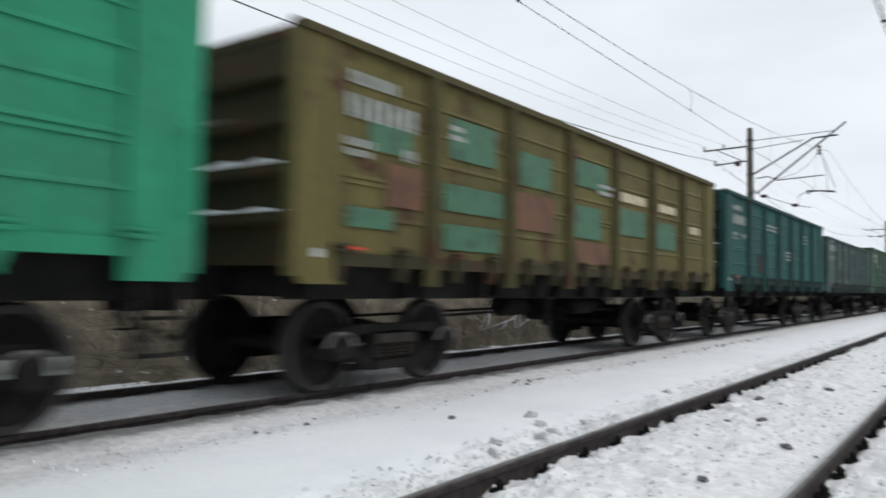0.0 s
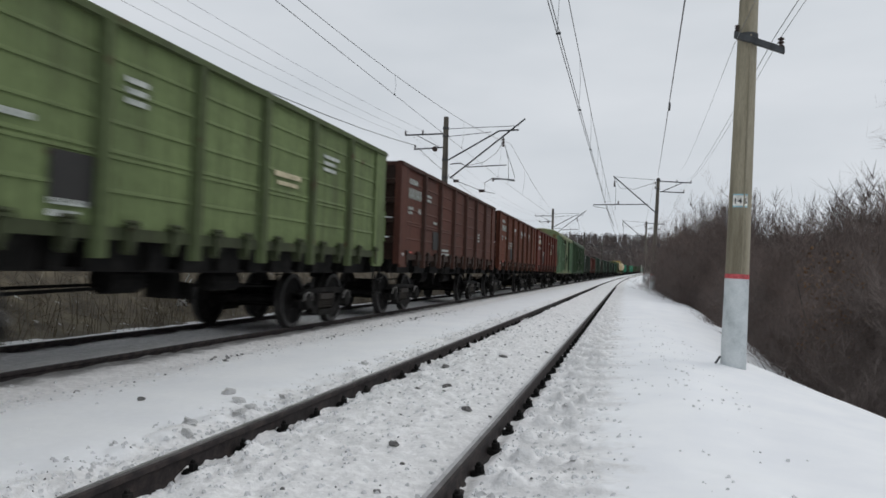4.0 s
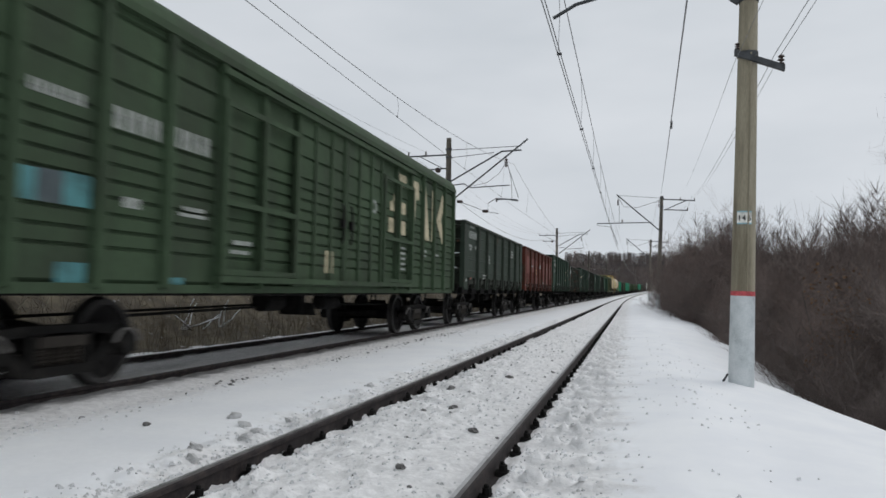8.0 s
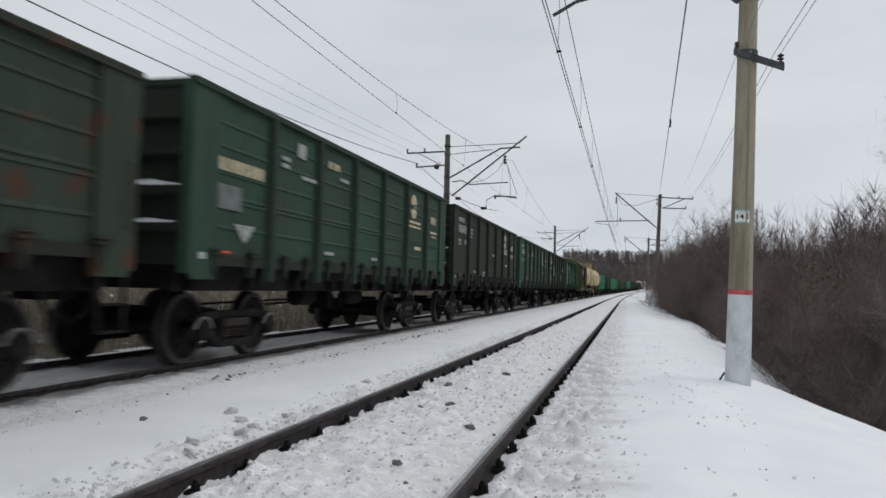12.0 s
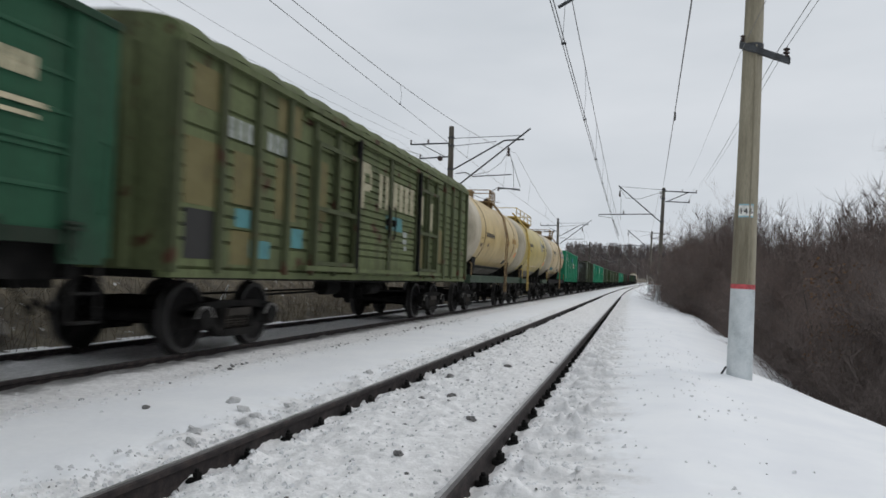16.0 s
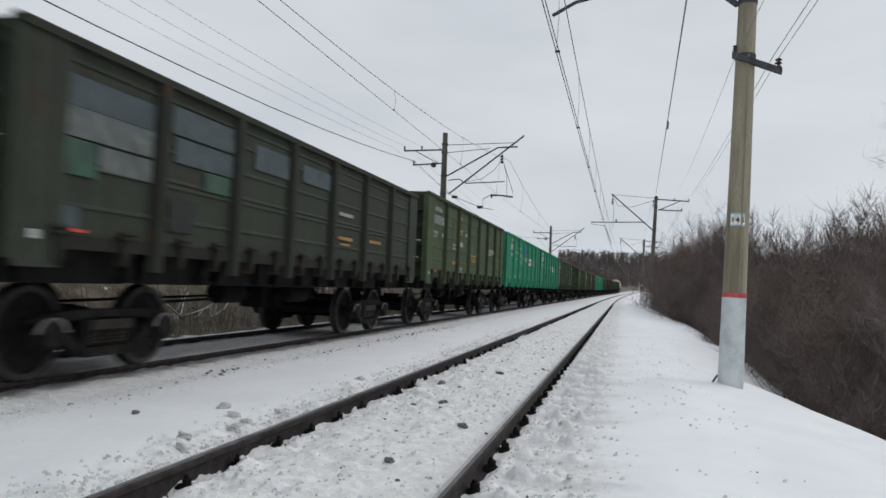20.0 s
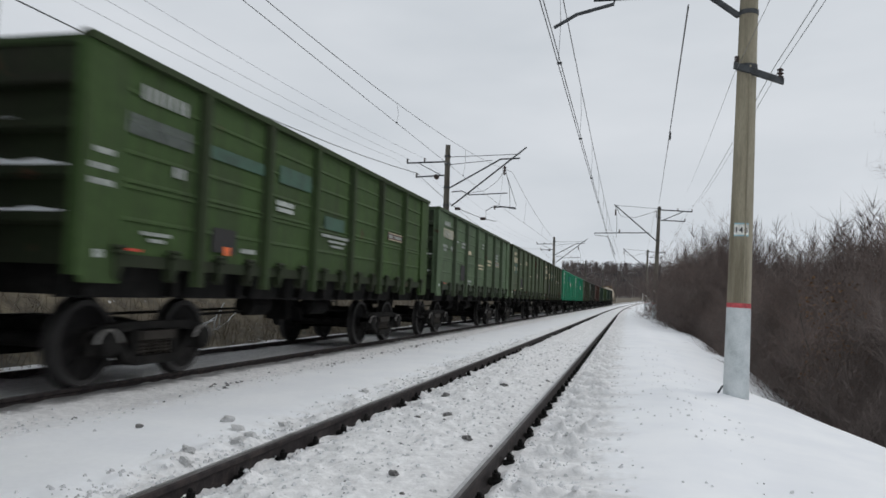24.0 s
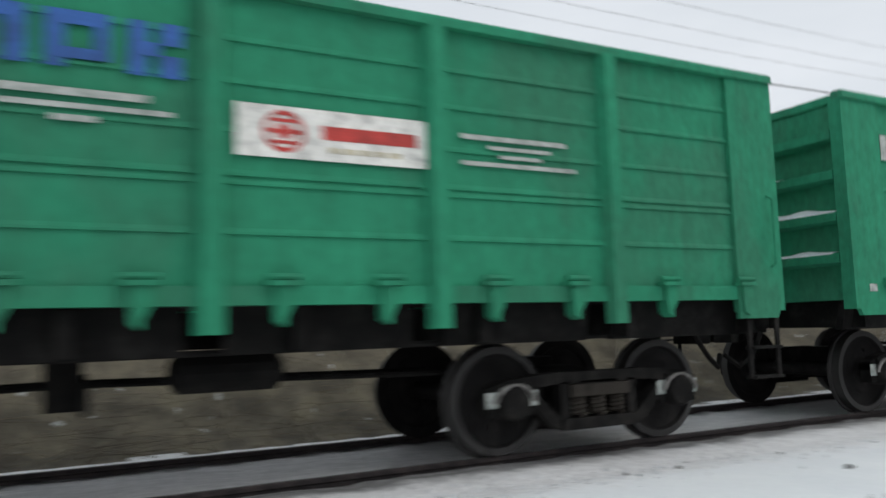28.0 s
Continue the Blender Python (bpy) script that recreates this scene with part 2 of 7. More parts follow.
    l.new(bp.outputs["Normal"], b.inputs["Normal"])
    return m


LINE_SNOW = track_snow()
RAIL_STEEL = material("rusty_rail_steel", (0.034, 0.029, 0.029), 0.8, 0.0, dark=(0.02, 0.017, 0.017), light=(0.058, 0.046, 0.043), grain=9, bump=0.2, spec=0.15)
RAIL_TOP = material("dulled_rail_top", (0.50, 0.49, 0.49), 0.33, 0.7, dark=(0.36, 0.35, 0.35), light=(0.62, 0.61, 0.61), grain=4, bump=0.05)
RAIL_HEAD = material("dull_rail_head", (0.13, 0.122, 0.12), 0.6, 0.1, dark=(0.08, 0.075, 0.073), light=(0.19, 0.18, 0.178), grain=5, bump=0.08, spec=0.2)
IRON = material("grimy_cast_iron", (0.012, 0.0115, 0.011), 0.85, 0.0, dark=(0.007, 0.0065, 0.006), light=(0.026, 0.024, 0.022), grain=5, bump=0.3, spec=0.12)
# Near-black coat with rust flecks, the fallback for lower parts and ends.
DARK_OLD = material("dark_old_paint", (0.020, 0.019, 0.016), 0.85, dark=(0.010, 0.010, 0.009), light=(0.040, 0.037, 0.030), grain=3.2, mix=0.9, bump=0.3, spots=(0.075, 0.045, 0.03), spot_at=0.66, spec=0.12)
UNDERFRAME = material("sooty_underframe_steel", (0.010, 0.0095, 0.009), 0.9, 0.0, dark=(0.006, 0.006, 0.006), light=(0.020, 0.019, 0.018), grain=4, bump=0.3, spec=0.12)
WHEEL_STEEL = material("wheel_steel", (0.015, 0.014, 0.014), 0.75, 0.0, dark=(0.009, 0.008, 0.008), light=(0.026, 0.024, 0.023), grain=5, bump=0.2, spec=0.12)
WHEEL_RIM = material("worn_wheel_rim", (0.038, 0.036, 0.035), 0.5, 0.3, grain=6, bump=0.1)
DUSTY = material("dusty_pale_iron", (0.17, 0.162, 0.152), 0.9, dark=(0.06, 0.056, 0.053), light=(0.33, 0.32, 0.31), grain=7, mix=0.8, bump=0.2)
SPRING = material("coil_spring_steel", (0.04, 0.035, 0.03), 0.6, 0.3, spec=0.12)
CONCRETE = material("aged_pole_concrete", (0.33, 0.295, 0.215), 0.9, dark=(0.19, 0.165, 0.115), light=(0.43, 0.39, 0.30), grain=2.2, bump=0.35, fine=90, streak=0.12)
POLE_WHITE = material("whitewashed_pole_foot", (0.62, 0.66, 0.67), 0.85, dark=(0.5, 0.54, 0.55), light=(0.72, 0.75, 0.76), grain=4, bump=0.2, spots=(0.2, 0.19, 0.18), spot_at=0.74)
RED_PAINT = material("red_band_paint", (0.55, 0.09, 0.10), 0.7, grain=8)
STEEL_ARM = material("weathered_bracket_steel", (0.075, 0.08, 0.085), 0.65, 0.4, grain=8, bump=0.2)
WIRE = material("copper_wire_dull", (0.24, 0.245, 0.25), 0.5, 0.5, bump=0)
PORCELAIN = material("brown_porcelain", (0.05, 0.03, 0.025), 0.3, bump=0)
WHITE_SIGN = material("white_sign_enamel", (0.80, 0.79, 0.74), 0.4, grain=10, bump=0.02)
BLUE_SIGN = material("pale_blue_sign_edge", (0.30, 0.50, 0.56), 0.45, grain=10, bump=0.02)
BLACK_PAINT = material("black_lettering", (0.02, 0.02, 0.022), 0.6, bump=0)
MARK_WHITE = material("stencilled_white_paint", (0.43, 0.46, 0.43), 0.75, dark=(0.16, 0.19, 0.165), light=(0.58, 0.60, 0.57), grain=11, mix=0.7, bump=0.05)
MARK_FAINT = material("worn_stencil_paint", (0.31, 0.335, 0.31), 0.8, dark=(0.10, 0.12, 0.10), light=(0.45, 0.47, 0.44), grain=12, mix=0.75, bump=0.05)
MARK_CREAM = material("stencilled_cream_paint", (0.52, 0.46, 0.31), 0.75, dark=(0.27, 0.24, 0.15), grain=9, bump=0.05)
MARK_YELLOW = material("faded_yellow_paint", (0.36, 0.215, 0.06), 0.75, dark=(0.20, 0.115, 0.045), grain=6, bump=0.05)
MARK_RED = material("red_lettering", (0.52, 0.05, 0.04), 0.65, bump=0.03)
MARK_BLUE = material("blue_lettering", (0.03, 0.11, 0.36), 0.65, bump=0.03)
MARK_DARK = material("black_stencil_plate", (0.014, 0.0135, 0.013), 0.75, bump=0.05)
MARK_ORANGE = material("orange_hazard_label", (0.80, 0.16, 0.04), 0.6, bump=0.02)
REFLECTOR = material("red_reflector_tape", (0.6, 0.06, 0.03), 0.4, bump=0)


# ---- ground: one snow sheet with the track beds, the shoulder, the ditch and the far bank ----
TABLES = {}


def wave(x, y, k, seed):
    """Smooth value noise on arrays, -1 to 1."""
    if seed not in TABLES:
        TABLES[seed] = np.random.RandomState(seed).rand(6, 3)
    total = np.zeros_like(x)
    for i in range(6):
        a, p, f = TABLES[seed][i] * (math.tau, math.tau, 1.2 * k) + (0, 0, 0.6 * k)
        total += np.sin(f * (x * math.cos(a) + y * math.sin(a)) + p)
    return total / 3.2


def lattice(x, y, cell, seed):
    """Random heights on a lattice, smoothly joined."""
    if seed not in TABLES:
        TABLES[seed] = np.random.RandomState(seed).rand(128, 128)
    table = TABLES[seed]
    u, v = x / cell, y / cell
    i, j = np.floor(u).astype(int), np.floor(v).astype(int)
    a, b = u - i, v - j
    a, b = a * a * (3 - 2 * a), b * b * (3 - 2 * b)
    g = lambda p, q: table[p % 128, q % 128]
    return (g(i, j) * (1 - a) + g(i + 1, j) * a) * (1 - b) + (g(i, j + 1) * (1 - a) + g(i + 1, j + 1) * a) * b


def step(x, a, b):
    t = np.clip((x - a) / (b - a), 0, 1)
    return t * t * (3 - 2 * t)


SLEEPER = 0.614


def ground_height(x, y):
    far = np.maximum(0, y - 60)
    u = x - 1.04e-4 * far ** 2
    near = 1 - step(np.abs(y - 10), 30, 70)
    z = np.full_like(x, -0.13)
    # shoulder, slope and low ground beside the camera
    edge = 2.55 + 0.25 * wave(y, y * 0, 0.25, 3) - 1.0 * np.exp(-((y - 16.2) / 4.5) ** 2)
    z += -0.10 * step(u, 0.6, 2.4) + 0.05 * step(u, -0.4, 0.6) - 0.05 * step(u, 0.6, 1.2)
    z += -1.9 * step(u, edge, edge + 3.6) - 0.12 * step(u, edge - 0.9, edge + 0.3)
    z += 0.03 * wave(x, y, 1.3, 5) * step(u, 0.2, 0.8)
    # rough snow over the sleepers of the empty track
    bed = step(u, -3.2, -2.7) * (1 - step(u, -0.95, -0.85)) * (1 - 0.5 * step(u, -1.7, -1.3))
    rough = lattice(x, y, 0.16, 1) * 0.6 + lattice(x, y, 0.075, 2) * 0.4 - 0.5
    ends = step(u, -0.85, -0.7) * (1 - step(u + 0.25 * (lattice(x, y, 0.5, 41) - 0.5), -0.45, 0.05))
    ridge = np.maximum(0, np.cos(2 * np.pi * (y - 0.25 + 0.06 * lattice(x, y, 0.4, 8)) / SLEEPER)) ** 2.5
    lumps = np.maximum(0, lattice(x, y, 0.11, 27) - 0.50) * 1.6 + np.maximum(0, lattice(x, y, 0.06, 29) - 0.5)
    z += near * bed * (0.075 * rough + 0.042 * lumps * step(lattice(x, y, 0.7, 33), 0.25, 0.55))
    knobs = np.maximum(0, lattice(x, y, 0.075, 37) - 0.40) + 0.8 * np.maximum(0, lattice(x, y, 0.045, 39) - 0.45)
    z += near * ends * (0.022 * ridge + 0.125 * ridge * knobs - 0.025 + 0.02 * rough)
    # hollows along the rails
    z += -near * 0.030 * (np.exp(-((u + 0.89) / 0.05) ** 2) + 0.8 * np.exp(-((u + 2.50) / 0.055) ** 2)) * (0.55 + 0.9 * lattice(x, y, 0.3, 43))
    # small marks trodden into the shoulder
    tread = np.maximum(0, lattice(x, y, 0.24, 19) - 0.72) * step(lattice(x, y, 2.2, 23), 0.45, 0.7) * step(u, 0.25, 0.5) * (1 - step(u, 1.3, 1.7))
    z += -near * 0.14 * tread
    middle = step(u, -2.45, -2.1) * (1 - step(u, -1.3, -1.0))
    z += 0.035 * middle
    # drift between the tracks, loose clods along the left rail
    drift = step(u, -5.3, -4.6) * (1 - step(u, -3.4, -2.8))
    z += 0.05 * drift + 0.012 * drift * wave(x, y, 2.2, 9)
    verge = step(u, -3.35, -2.95) * (1 - step(u, -2.75, -2.6))
    z += near * verge * 0.075 * np.maximum(0, lattice(x, y, 0.22, 4) - 0.45) * 2
    # bed of the train's track
    bed2 = step(u, -8.4, -8.0) * (1 - step(u, -5.4, -5.0))
    z += bed2 * (0.045 + 0.03 * near * (lattice(x, y, 0.2, 11) - 0.5))
    # far bank
    z += -0.10 * step(-u, 8.2, 9.0) + 1.75 * step(-u, 9.0, 12.6) + 0.2 * wave(x, y, 0.5, 7) * step(-u, 9.3, 12)
    # rise of the line and the wooded hill at the end of the valley
    z += 1.5e-5 * np.maximum(0, np.minimum(y, 700) - 50) ** 2
    z += 24 * step(y, 615, 820) + 3.5 * step(u, 14, 60) + 6 * step(u, 30, 160) * step(y, -400, 200)
    return z


def spread(*runs):
    out = []
    for a, b, n in runs:
        out += list(np.linspace(a, b, n, endpoint=False))
    return np.array(out + [runs[-1][1]])


def make_ground():
    gx = spread((-3000, -200, 8), (-200, -40, 14), (-40, -14, 14), (-14, -8.6, 28), (-8.6, -5, 48), (-5, -3.5, 28), (-3.5, -0.95, 90), (-0.95, 0.1, 46), (0.1, 0.4, 8), (0.4, 4, 40), (4, 14, 30), (14, 60, 20), (60, 300, 16), (300, 3000, 8))
    gy = spread((-3000, -300, 8), (-300, -30, 20), (-30, -2, 30), (-2, 2.5, 30), (2.5, 14, 320), (14, 32, 220), (32, 80, 120), (80, 300, 70), (300, 900, 50), (900, 3000, 10))
    X, Y = np.meshgrid(gx, gy)
    Z = ground_height(X, Y)
    nx, ny = len(gx), len(gy)
    mesh = bpy.data.meshes.new("ground")
    idx = np.arange(nx * ny).reshape(ny, nx)
    faces = np.stack([idx[:-1, :-1], idx[:-1, 1:], idx[1:, 1:], idx[1:, :-1]], -1).reshape(-1, 4)
    mesh.from_pydata(np.stack([X, Y, Z], -1).reshape(-1, 3).tolist(), [], faces.tolist())
    mesh.shade_smooth()
    mesh.materials.append(LINE_SNOW)
    bank = material("dead_grass_bank", (0.125, 0.105, 0.075), 0.95, dark=(0.06, 0.05, 0.035), light=(0.19, 0.16, 0.11), grain=1.8, bump=0.6, fine=24, spots=(0.60, 0.60, 0.59), spot_at=0.66)
    wood = material("leaf_litter_and_old_snow", (0.085, 0.07, 0.06), 0.95, dark=(0.05, 0.042, 0.036), light=(0.13, 0.11, 0.095), grain=0.35, bump=0.5, fine=10, spots=(0.6, 0.61, 0.62), spot_at=0.68)
    mesh.materials.append(bank)
    mesh.materials.append(wood)
    cx = X[:-1, :-1] - 1.04e-4 * np.maximum(0, Y[:-1, :-1] - 60) ** 2
    cy = Y[:-1, :-1]
    which = np.zeros(cx.shape, dtype=np.int32)
    cx = cx + 0.8 * (lattice(X[:-1, :-1], cy, 0.9, 21) - 0.5)
    which[cx < -9.0] = 1
    which[(cx > 9.5) | (cy > 600) | ((cy > 190) & (cx < -13))] = 2
    mesh.polygons.foreach_set("material_index", which.reshape(-1))
    tagged(new("ground", mesh), "snow-covered railway ground with a dead grass bank", "ground", kind="structure")


make_ground()


def z_at(x, y):
    return float(ground_height(np.array([x], float), np.array([y], float))[0])


RAIL_OUTLINE = ((-0.066, -0.18), (0.066, -0.18), (0.066, -0.168), (0.018, -0.150), (0.010, -0.130), (0.010, -0.055), (0.036, -0.040), (0.0365, -0.012), (0.028, -0.001), (0.0, 0.0), (-0.027, -0.001), (-0.0365, -0.012), (-0.036, -0.040), (-0.010, -0.055), (-0.010, -0.130), (-0.018, -0.150), (-0.066, -0.168))
RAIL_STATIONS = [-520, -200, -60, -20] + [y for y in range(0, 60, 10)] + [60 + 12 * i for i in range(54)]


def make_rail(name, x, top):
    bm = bmesh.new()
    rings = []
    for y in RAIL_STATIONS:
        rings.append([bm.verts.new((x + bend(y) + a, y, b + rise(y))) for a, b in RAIL_OUTLINE])
    n = len(RAIL_OUTLINE)
    for a, b in zip(rings, rings[1:]):
        for k in range(n):
            f = bm.faces.new((a[k], a[(k + 1) % n], b[(k + 1) % n], b[k]))
            f.material_index = 1 if k == 9 else 2 if k == 8 else 0
    mesh = finish(bm, name)
    mesh.materials.append(RAIL_STEEL)
    mesh.materials.append(top)
    mesh.materials.append(RAIL_HEAD)
    ob = new(name, mesh)
    return tagged(ob, "rusty steel rail with a polished head in snow", "rail", "rails of the two tracks", "structure")


rails = [make_rail("rail", x, RAIL_TOP) for x in (RAIL_R1, RAIL_L1, RAIL_R2, RAIL_L2)]


def fastener_mesh():
    bm = bmesh.new()
    extrude(bm, ((-0.055, 0.0), (0.055, 0.0), (0.045, 0.028), (0.012, 0.04), (-0.012, 0.04), (-0.045, 0.028)), "x", 0.0, 0.085)
    lathe(bm, ((0.02, 0.016), (0.092, 0.016), (0.098, 0.008)), "z", 6, (0.045, 0, 0))
    lathe(bm, ((0.035, 0.030), (0.075, 0.030)), "z", 6, (0.05, 0, 0))
    m = finish(bm, "rail_fastener")
    m.materials.append(IRON)
    return m


def make_fasteners():
    shared = fastener_mesh()
    for rail, x in ((rails[0], RAIL_R1), (rails[1], RAIL_L1)):
        for i in range(110):
            y = 0.95 + SLEEPER * (i + 1)
            part("rail_fastener", shared, IRON, rail, place=pose(x + 0.022 + bend(y), y, -0.165 + rise(y) + random.uniform(-0.004, 0.012), random.uniform(-4, 4), 0, random.uniform(-9, 9)))


make_fasteners()


def make_sleepers():
    bm = bmesh.new()
    extrude(bm, ((-0.15, -0.36), (0.15, -0.36), (0.12, -0.175), (-0.12, -0.175)), "x", -1.32, 1.32)
    shared = finish(bm, "sleeper")
    shared.materials.append(CONCRETE)
    for cx, rows in (((RAIL_R1 + RAIL_L1) / 2, 60), (TRAIN_X, 40)):
        for i in range(rows):
            y = 0.95 + SLEEPER * (i + 1)
            tagged(new("sleeper", shared), "concrete sleeper buried in the snow under the rails", "sleeper", "sleepers under the rails", "structure").matrix_basis = pose(cx, y, 0)


make_sleepers()


# ---- running gear ----
def wheelset_mesh():
    bm = bmesh.new()
    for side in (-1, 1):
        c = side * 0.80
        prof = [(-0.065, 0.505), (-0.035, 0.505), (-0.03, 0.478), (0.065, 0.472), (0.067, 0.41), (0.03, 0.385), (0.012, 0.30), (0.03, 0.17), (0.07, 0.13), (0.07, 0.10), (-0.07, 0.10), (-0.07, 0.15), (-0.02, 0.2), (-0.015, 0.37), (-0.06, 0.40)]
        ring = [(c + side * a, r) for a, r in prof]
        closed = ring + [ring[0]]
        rings = []
        for along, r in closed[:-1]:
            rings.append([bm.verts.new((along, r * math.cos(k * math.tau / 24), r * math.sin(k * math.tau / 24))) for k in range(24)])
        n = len(rings)
        for i in range(n):
            a, b = rings[i], rings[(i + 1) % n]
            for k in range(24):
                f = bm.faces.new((a[k], a[(k + 1) % 24], b[(k + 1) % 24], b[k]))
                f.material_index = 1 if i in (0, 1, 2, 3) else 0
        # bolt heads and casting marks on the disc
        for k in range(4):
            a = k * math.tau / 4
            quad_box(bm, c + side * 0.012, c + side * 0.034, 0.25 * math.cos(a) - 0.02, 0.25 * math.cos(a) + 0.02, 0.25 * math.sin(a) - 0.02, 0.25 * math.sin(a) + 0.02)
    lathe(bm, ((-1.08, 0.065), (-0.75, 0.085), (0, 0.08), (0.75, 0.085), (1.08, 0.065)), "x", 14)
    m = finish(bm, "wheelset", True)
    m.materials.append(WHEEL_STEEL)
    m.materials.append(WHEEL_RIM)
    return m


def side_frame_mesh(side):
    """Cast side frame with its pedestals, truss openings and spring nest seat."""
    bm = bmesh.new()
    x0, x1 = side * 0.96, side * 1.10
    lo, hi = min(x0, x1), max(x0, x1)
    extrude(bm, ((-1.16, 0.60), (-0.98, 0.66), (-0.55, 0.70), (0.55, 0.70), (0.98, 0.66), (1.16, 0.60), (1.16, 0.50), (0.95, 0.56), (0.5, 0.60), (-0.5, 0.60), (-0.95, 0.56), (-1.16, 0.50)), "x", lo, hi)
    extrude(bm, ((-0.42, 0.20), (0.42, 0.20), (0.42, 0.30), (-0.42, 0.30)), "x", lo - 0.03, hi + 0.03)
    for s in (-1, 1):
        extrude(bm, ((s * 0.42, 0.20), (s * 0.42, 0.30), (s * 0.72, 0.56), (s * 0.84, 0.56), (s * 0.56, 0.26)), "x", lo, hi)
        extrude(bm, ((s * 0.33, 0.28), (s * 0.42, 0.28), (s * 0.42, 0.62), (s * 0.33, 0.62)), "x", lo, hi)
        extrude(bm, ((s * 1.06, 0.36), (s * 1.16, 0.36), (s * 1.16, 0.58), (s * 1.06, 0.58)), "x", lo, hi)
        extrude(bm, ((s * 0.70, 0.36), (s * 0.79, 0.36), (s * 0.79, 0.58), (s * 0.70, 0.58)), "x", lo, hi)
    m = finish(bm, "side_frame")
    m.materials.append(IRON)
    return m


def axle_box_mesh(side):
    bm = bmesh.new()
    lathe(bm, ((side * 0.95, 0.15), (side * 1.16, 0.15), (side * 1.19, 0.13), (side * 1.19, 0.06)), "x", 16)
    quad_box(bm, min(side * 0.96, side * 1.12), max(side * 0.96, side * 1.12), -0.14, 0.14, 0.05, 0.16)
    for f in bm.faces:
        f.material_index = 0
    old = set(bm.faces)
    arc = [radians(12 + 156 * i / 7) for i in range(8)]
    outline = [(0.225 * math.cos(a), -0.03 + 0.195 * math.sin(a)) for a in arc] + [(0.188 * math.cos(a), -0.03 + 0.165 * math.sin(a)) for a in arc[::-1]]
    extrude(bm, outline, "x", min(side * 1.145, side * 1.168), max(side * 1.145, side * 1.168))
    for f in bm.faces:
        if f not in old:
            f.material_index = 1
    m = finish(bm, "axle_box", True)
    m.materials.append(IRON)
    m.materials.append(DUSTY)
    return m


def spring_mesh(side):
    bm = bmesh.new()
    for y in (-0.22, 0.0, 0.22):
        pts = [(side * 1.04 + 0.075 * math.cos(a), y + 0.075 * math.sin(a), 0.31 + 0.17 * a / (math.tau * 4.5)) for a in [i * math.tau / 6 for i in range(28)]]
        tube(bm, pts, 0.021, 4)
    quad_box(bm, min(side * 0.94, side * 1.13), max(side * 0.94, side * 1.13), -0.33, 0.33, 0.485, 0.59)
    m = finish(bm, "spring_nest")
    m.materials.append(SPRING)
    return m


def frame_mark_mesh(side):
    """A white painted mark on the shoulder of the side frame."""
    bm = bmesh.new()
    x = side * 1.102
    quad_box(bm, min(x, x + side * 0.006), max(x, x + side * 0.006), -0.05, 0.05, 0.44, 0.57)
    m = finish(bm, "paint_mark")
    m.materials.append(MARK_WHITE)
    return m


WHEELSET, BOLSTER = wheelset_mesh(), None
SIDE_FRAME = {s: side_frame_mesh(s) for s in (-1, 1)}
AXLE_BOX = {s: axle_box_mesh(s) for s in (-1, 1)}
SPRINGS = {s: spring_mesh(s) for s in (-1, 1)}
FRAME_MARK = {s: frame_mark_mesh(s) for s in (-1, 1)}


def bolster_mesh():
    bm = bmesh.new()
    extrude(bm, ((-1.1, 0.52), (-0.9, 0.46), (0.9, 0.46), (1.1, 0.52), (1.1, 0.62), (0.45, 0.72), (-0.45, 0.72), (-1.1, 0.62)), "y", -0.21, 0.21)
    lathe(bm, ((0.70, 0.22), (0.80, 0.22)), "z", 16)
    for s in (-1, 1):
        for y in (-0.42, 0.42):
            tube(bm, ((s * 0.78, y, 0.33), (0.0, y, 0.36)), 0.03, 5)
            quad_box(bm, s * 0.80 - 0.06, s * 0.80 + 0.06, y - 0.06, y + 0.06, 0.28, 0.62)
    m = finish(bm, "bogie")
    m.materials.append(IRON)
    return m


BOLSTER = bolster_mesh()


def make_bogie(wagon, y, marks=False):
    bogie = part("bogie", BOLSTER, IRON, wagon, "black cast-iron bogie", place=pose(0, y, 0))
    for s in (-1, 1):
        part("side_frame", SIDE_FRAME[s], IRON, bogie)
        part("spring_nest", SPRINGS[s], SPRING, bogie)
        if marks:
            for y in (-1.13, -0.73, 0.73, 1.13):
                part("paint_mark", FRAME_MARK[s], MARK_WHITE, bogie, "white painted mark", place=pose(0, y, 0))
        for a in (-0.925, 0.925):
            part("axle_box", AXLE_BOX[s], IRON, bogie, place=pose(0, a, 0.475))
    for a in (-0.925, 0.925):
        part("wheelset", WHEELSET, WHEEL_STEEL, bogie, "dark steel wheelset with a worn bright rim", place=pose(0, a, 0.475))
    return bogie


def make_coupler(wagon, s, half):
    bm = bmesh.new()
    quad_box(bm, -0.10, 0.10, min(s * (half - 0.35), s * (half + 0.22)), max(s * (half - 0.35), s * (half + 0.22)), 0.95, 1.13)
    a, b = s * (half + 0.2), s * (half + 0.56)
    extrude(bm, ((-0.20, a), (0.16, a), (0.20, (a + b) / 2), (0.06, b - s * 0.05), (0.02, (a + b) / 2), (-0.10, (a + b) / 2), (-0.13, b), (-0.22, b)), "z", 0.85, 1.22)
    pts = [(0.32, s * (half + 0.02), 0.95), (0.34, s * (half + 0.2), 0.70), (0.3, s * (half + 0.38), 0.58), (0.2, s * (half + 0.52), 0.72)]
    tube(bm, pts, 0.03, 6)
    part("coupler", bm, IRON, wagon, "black automatic coupler with an air hose")


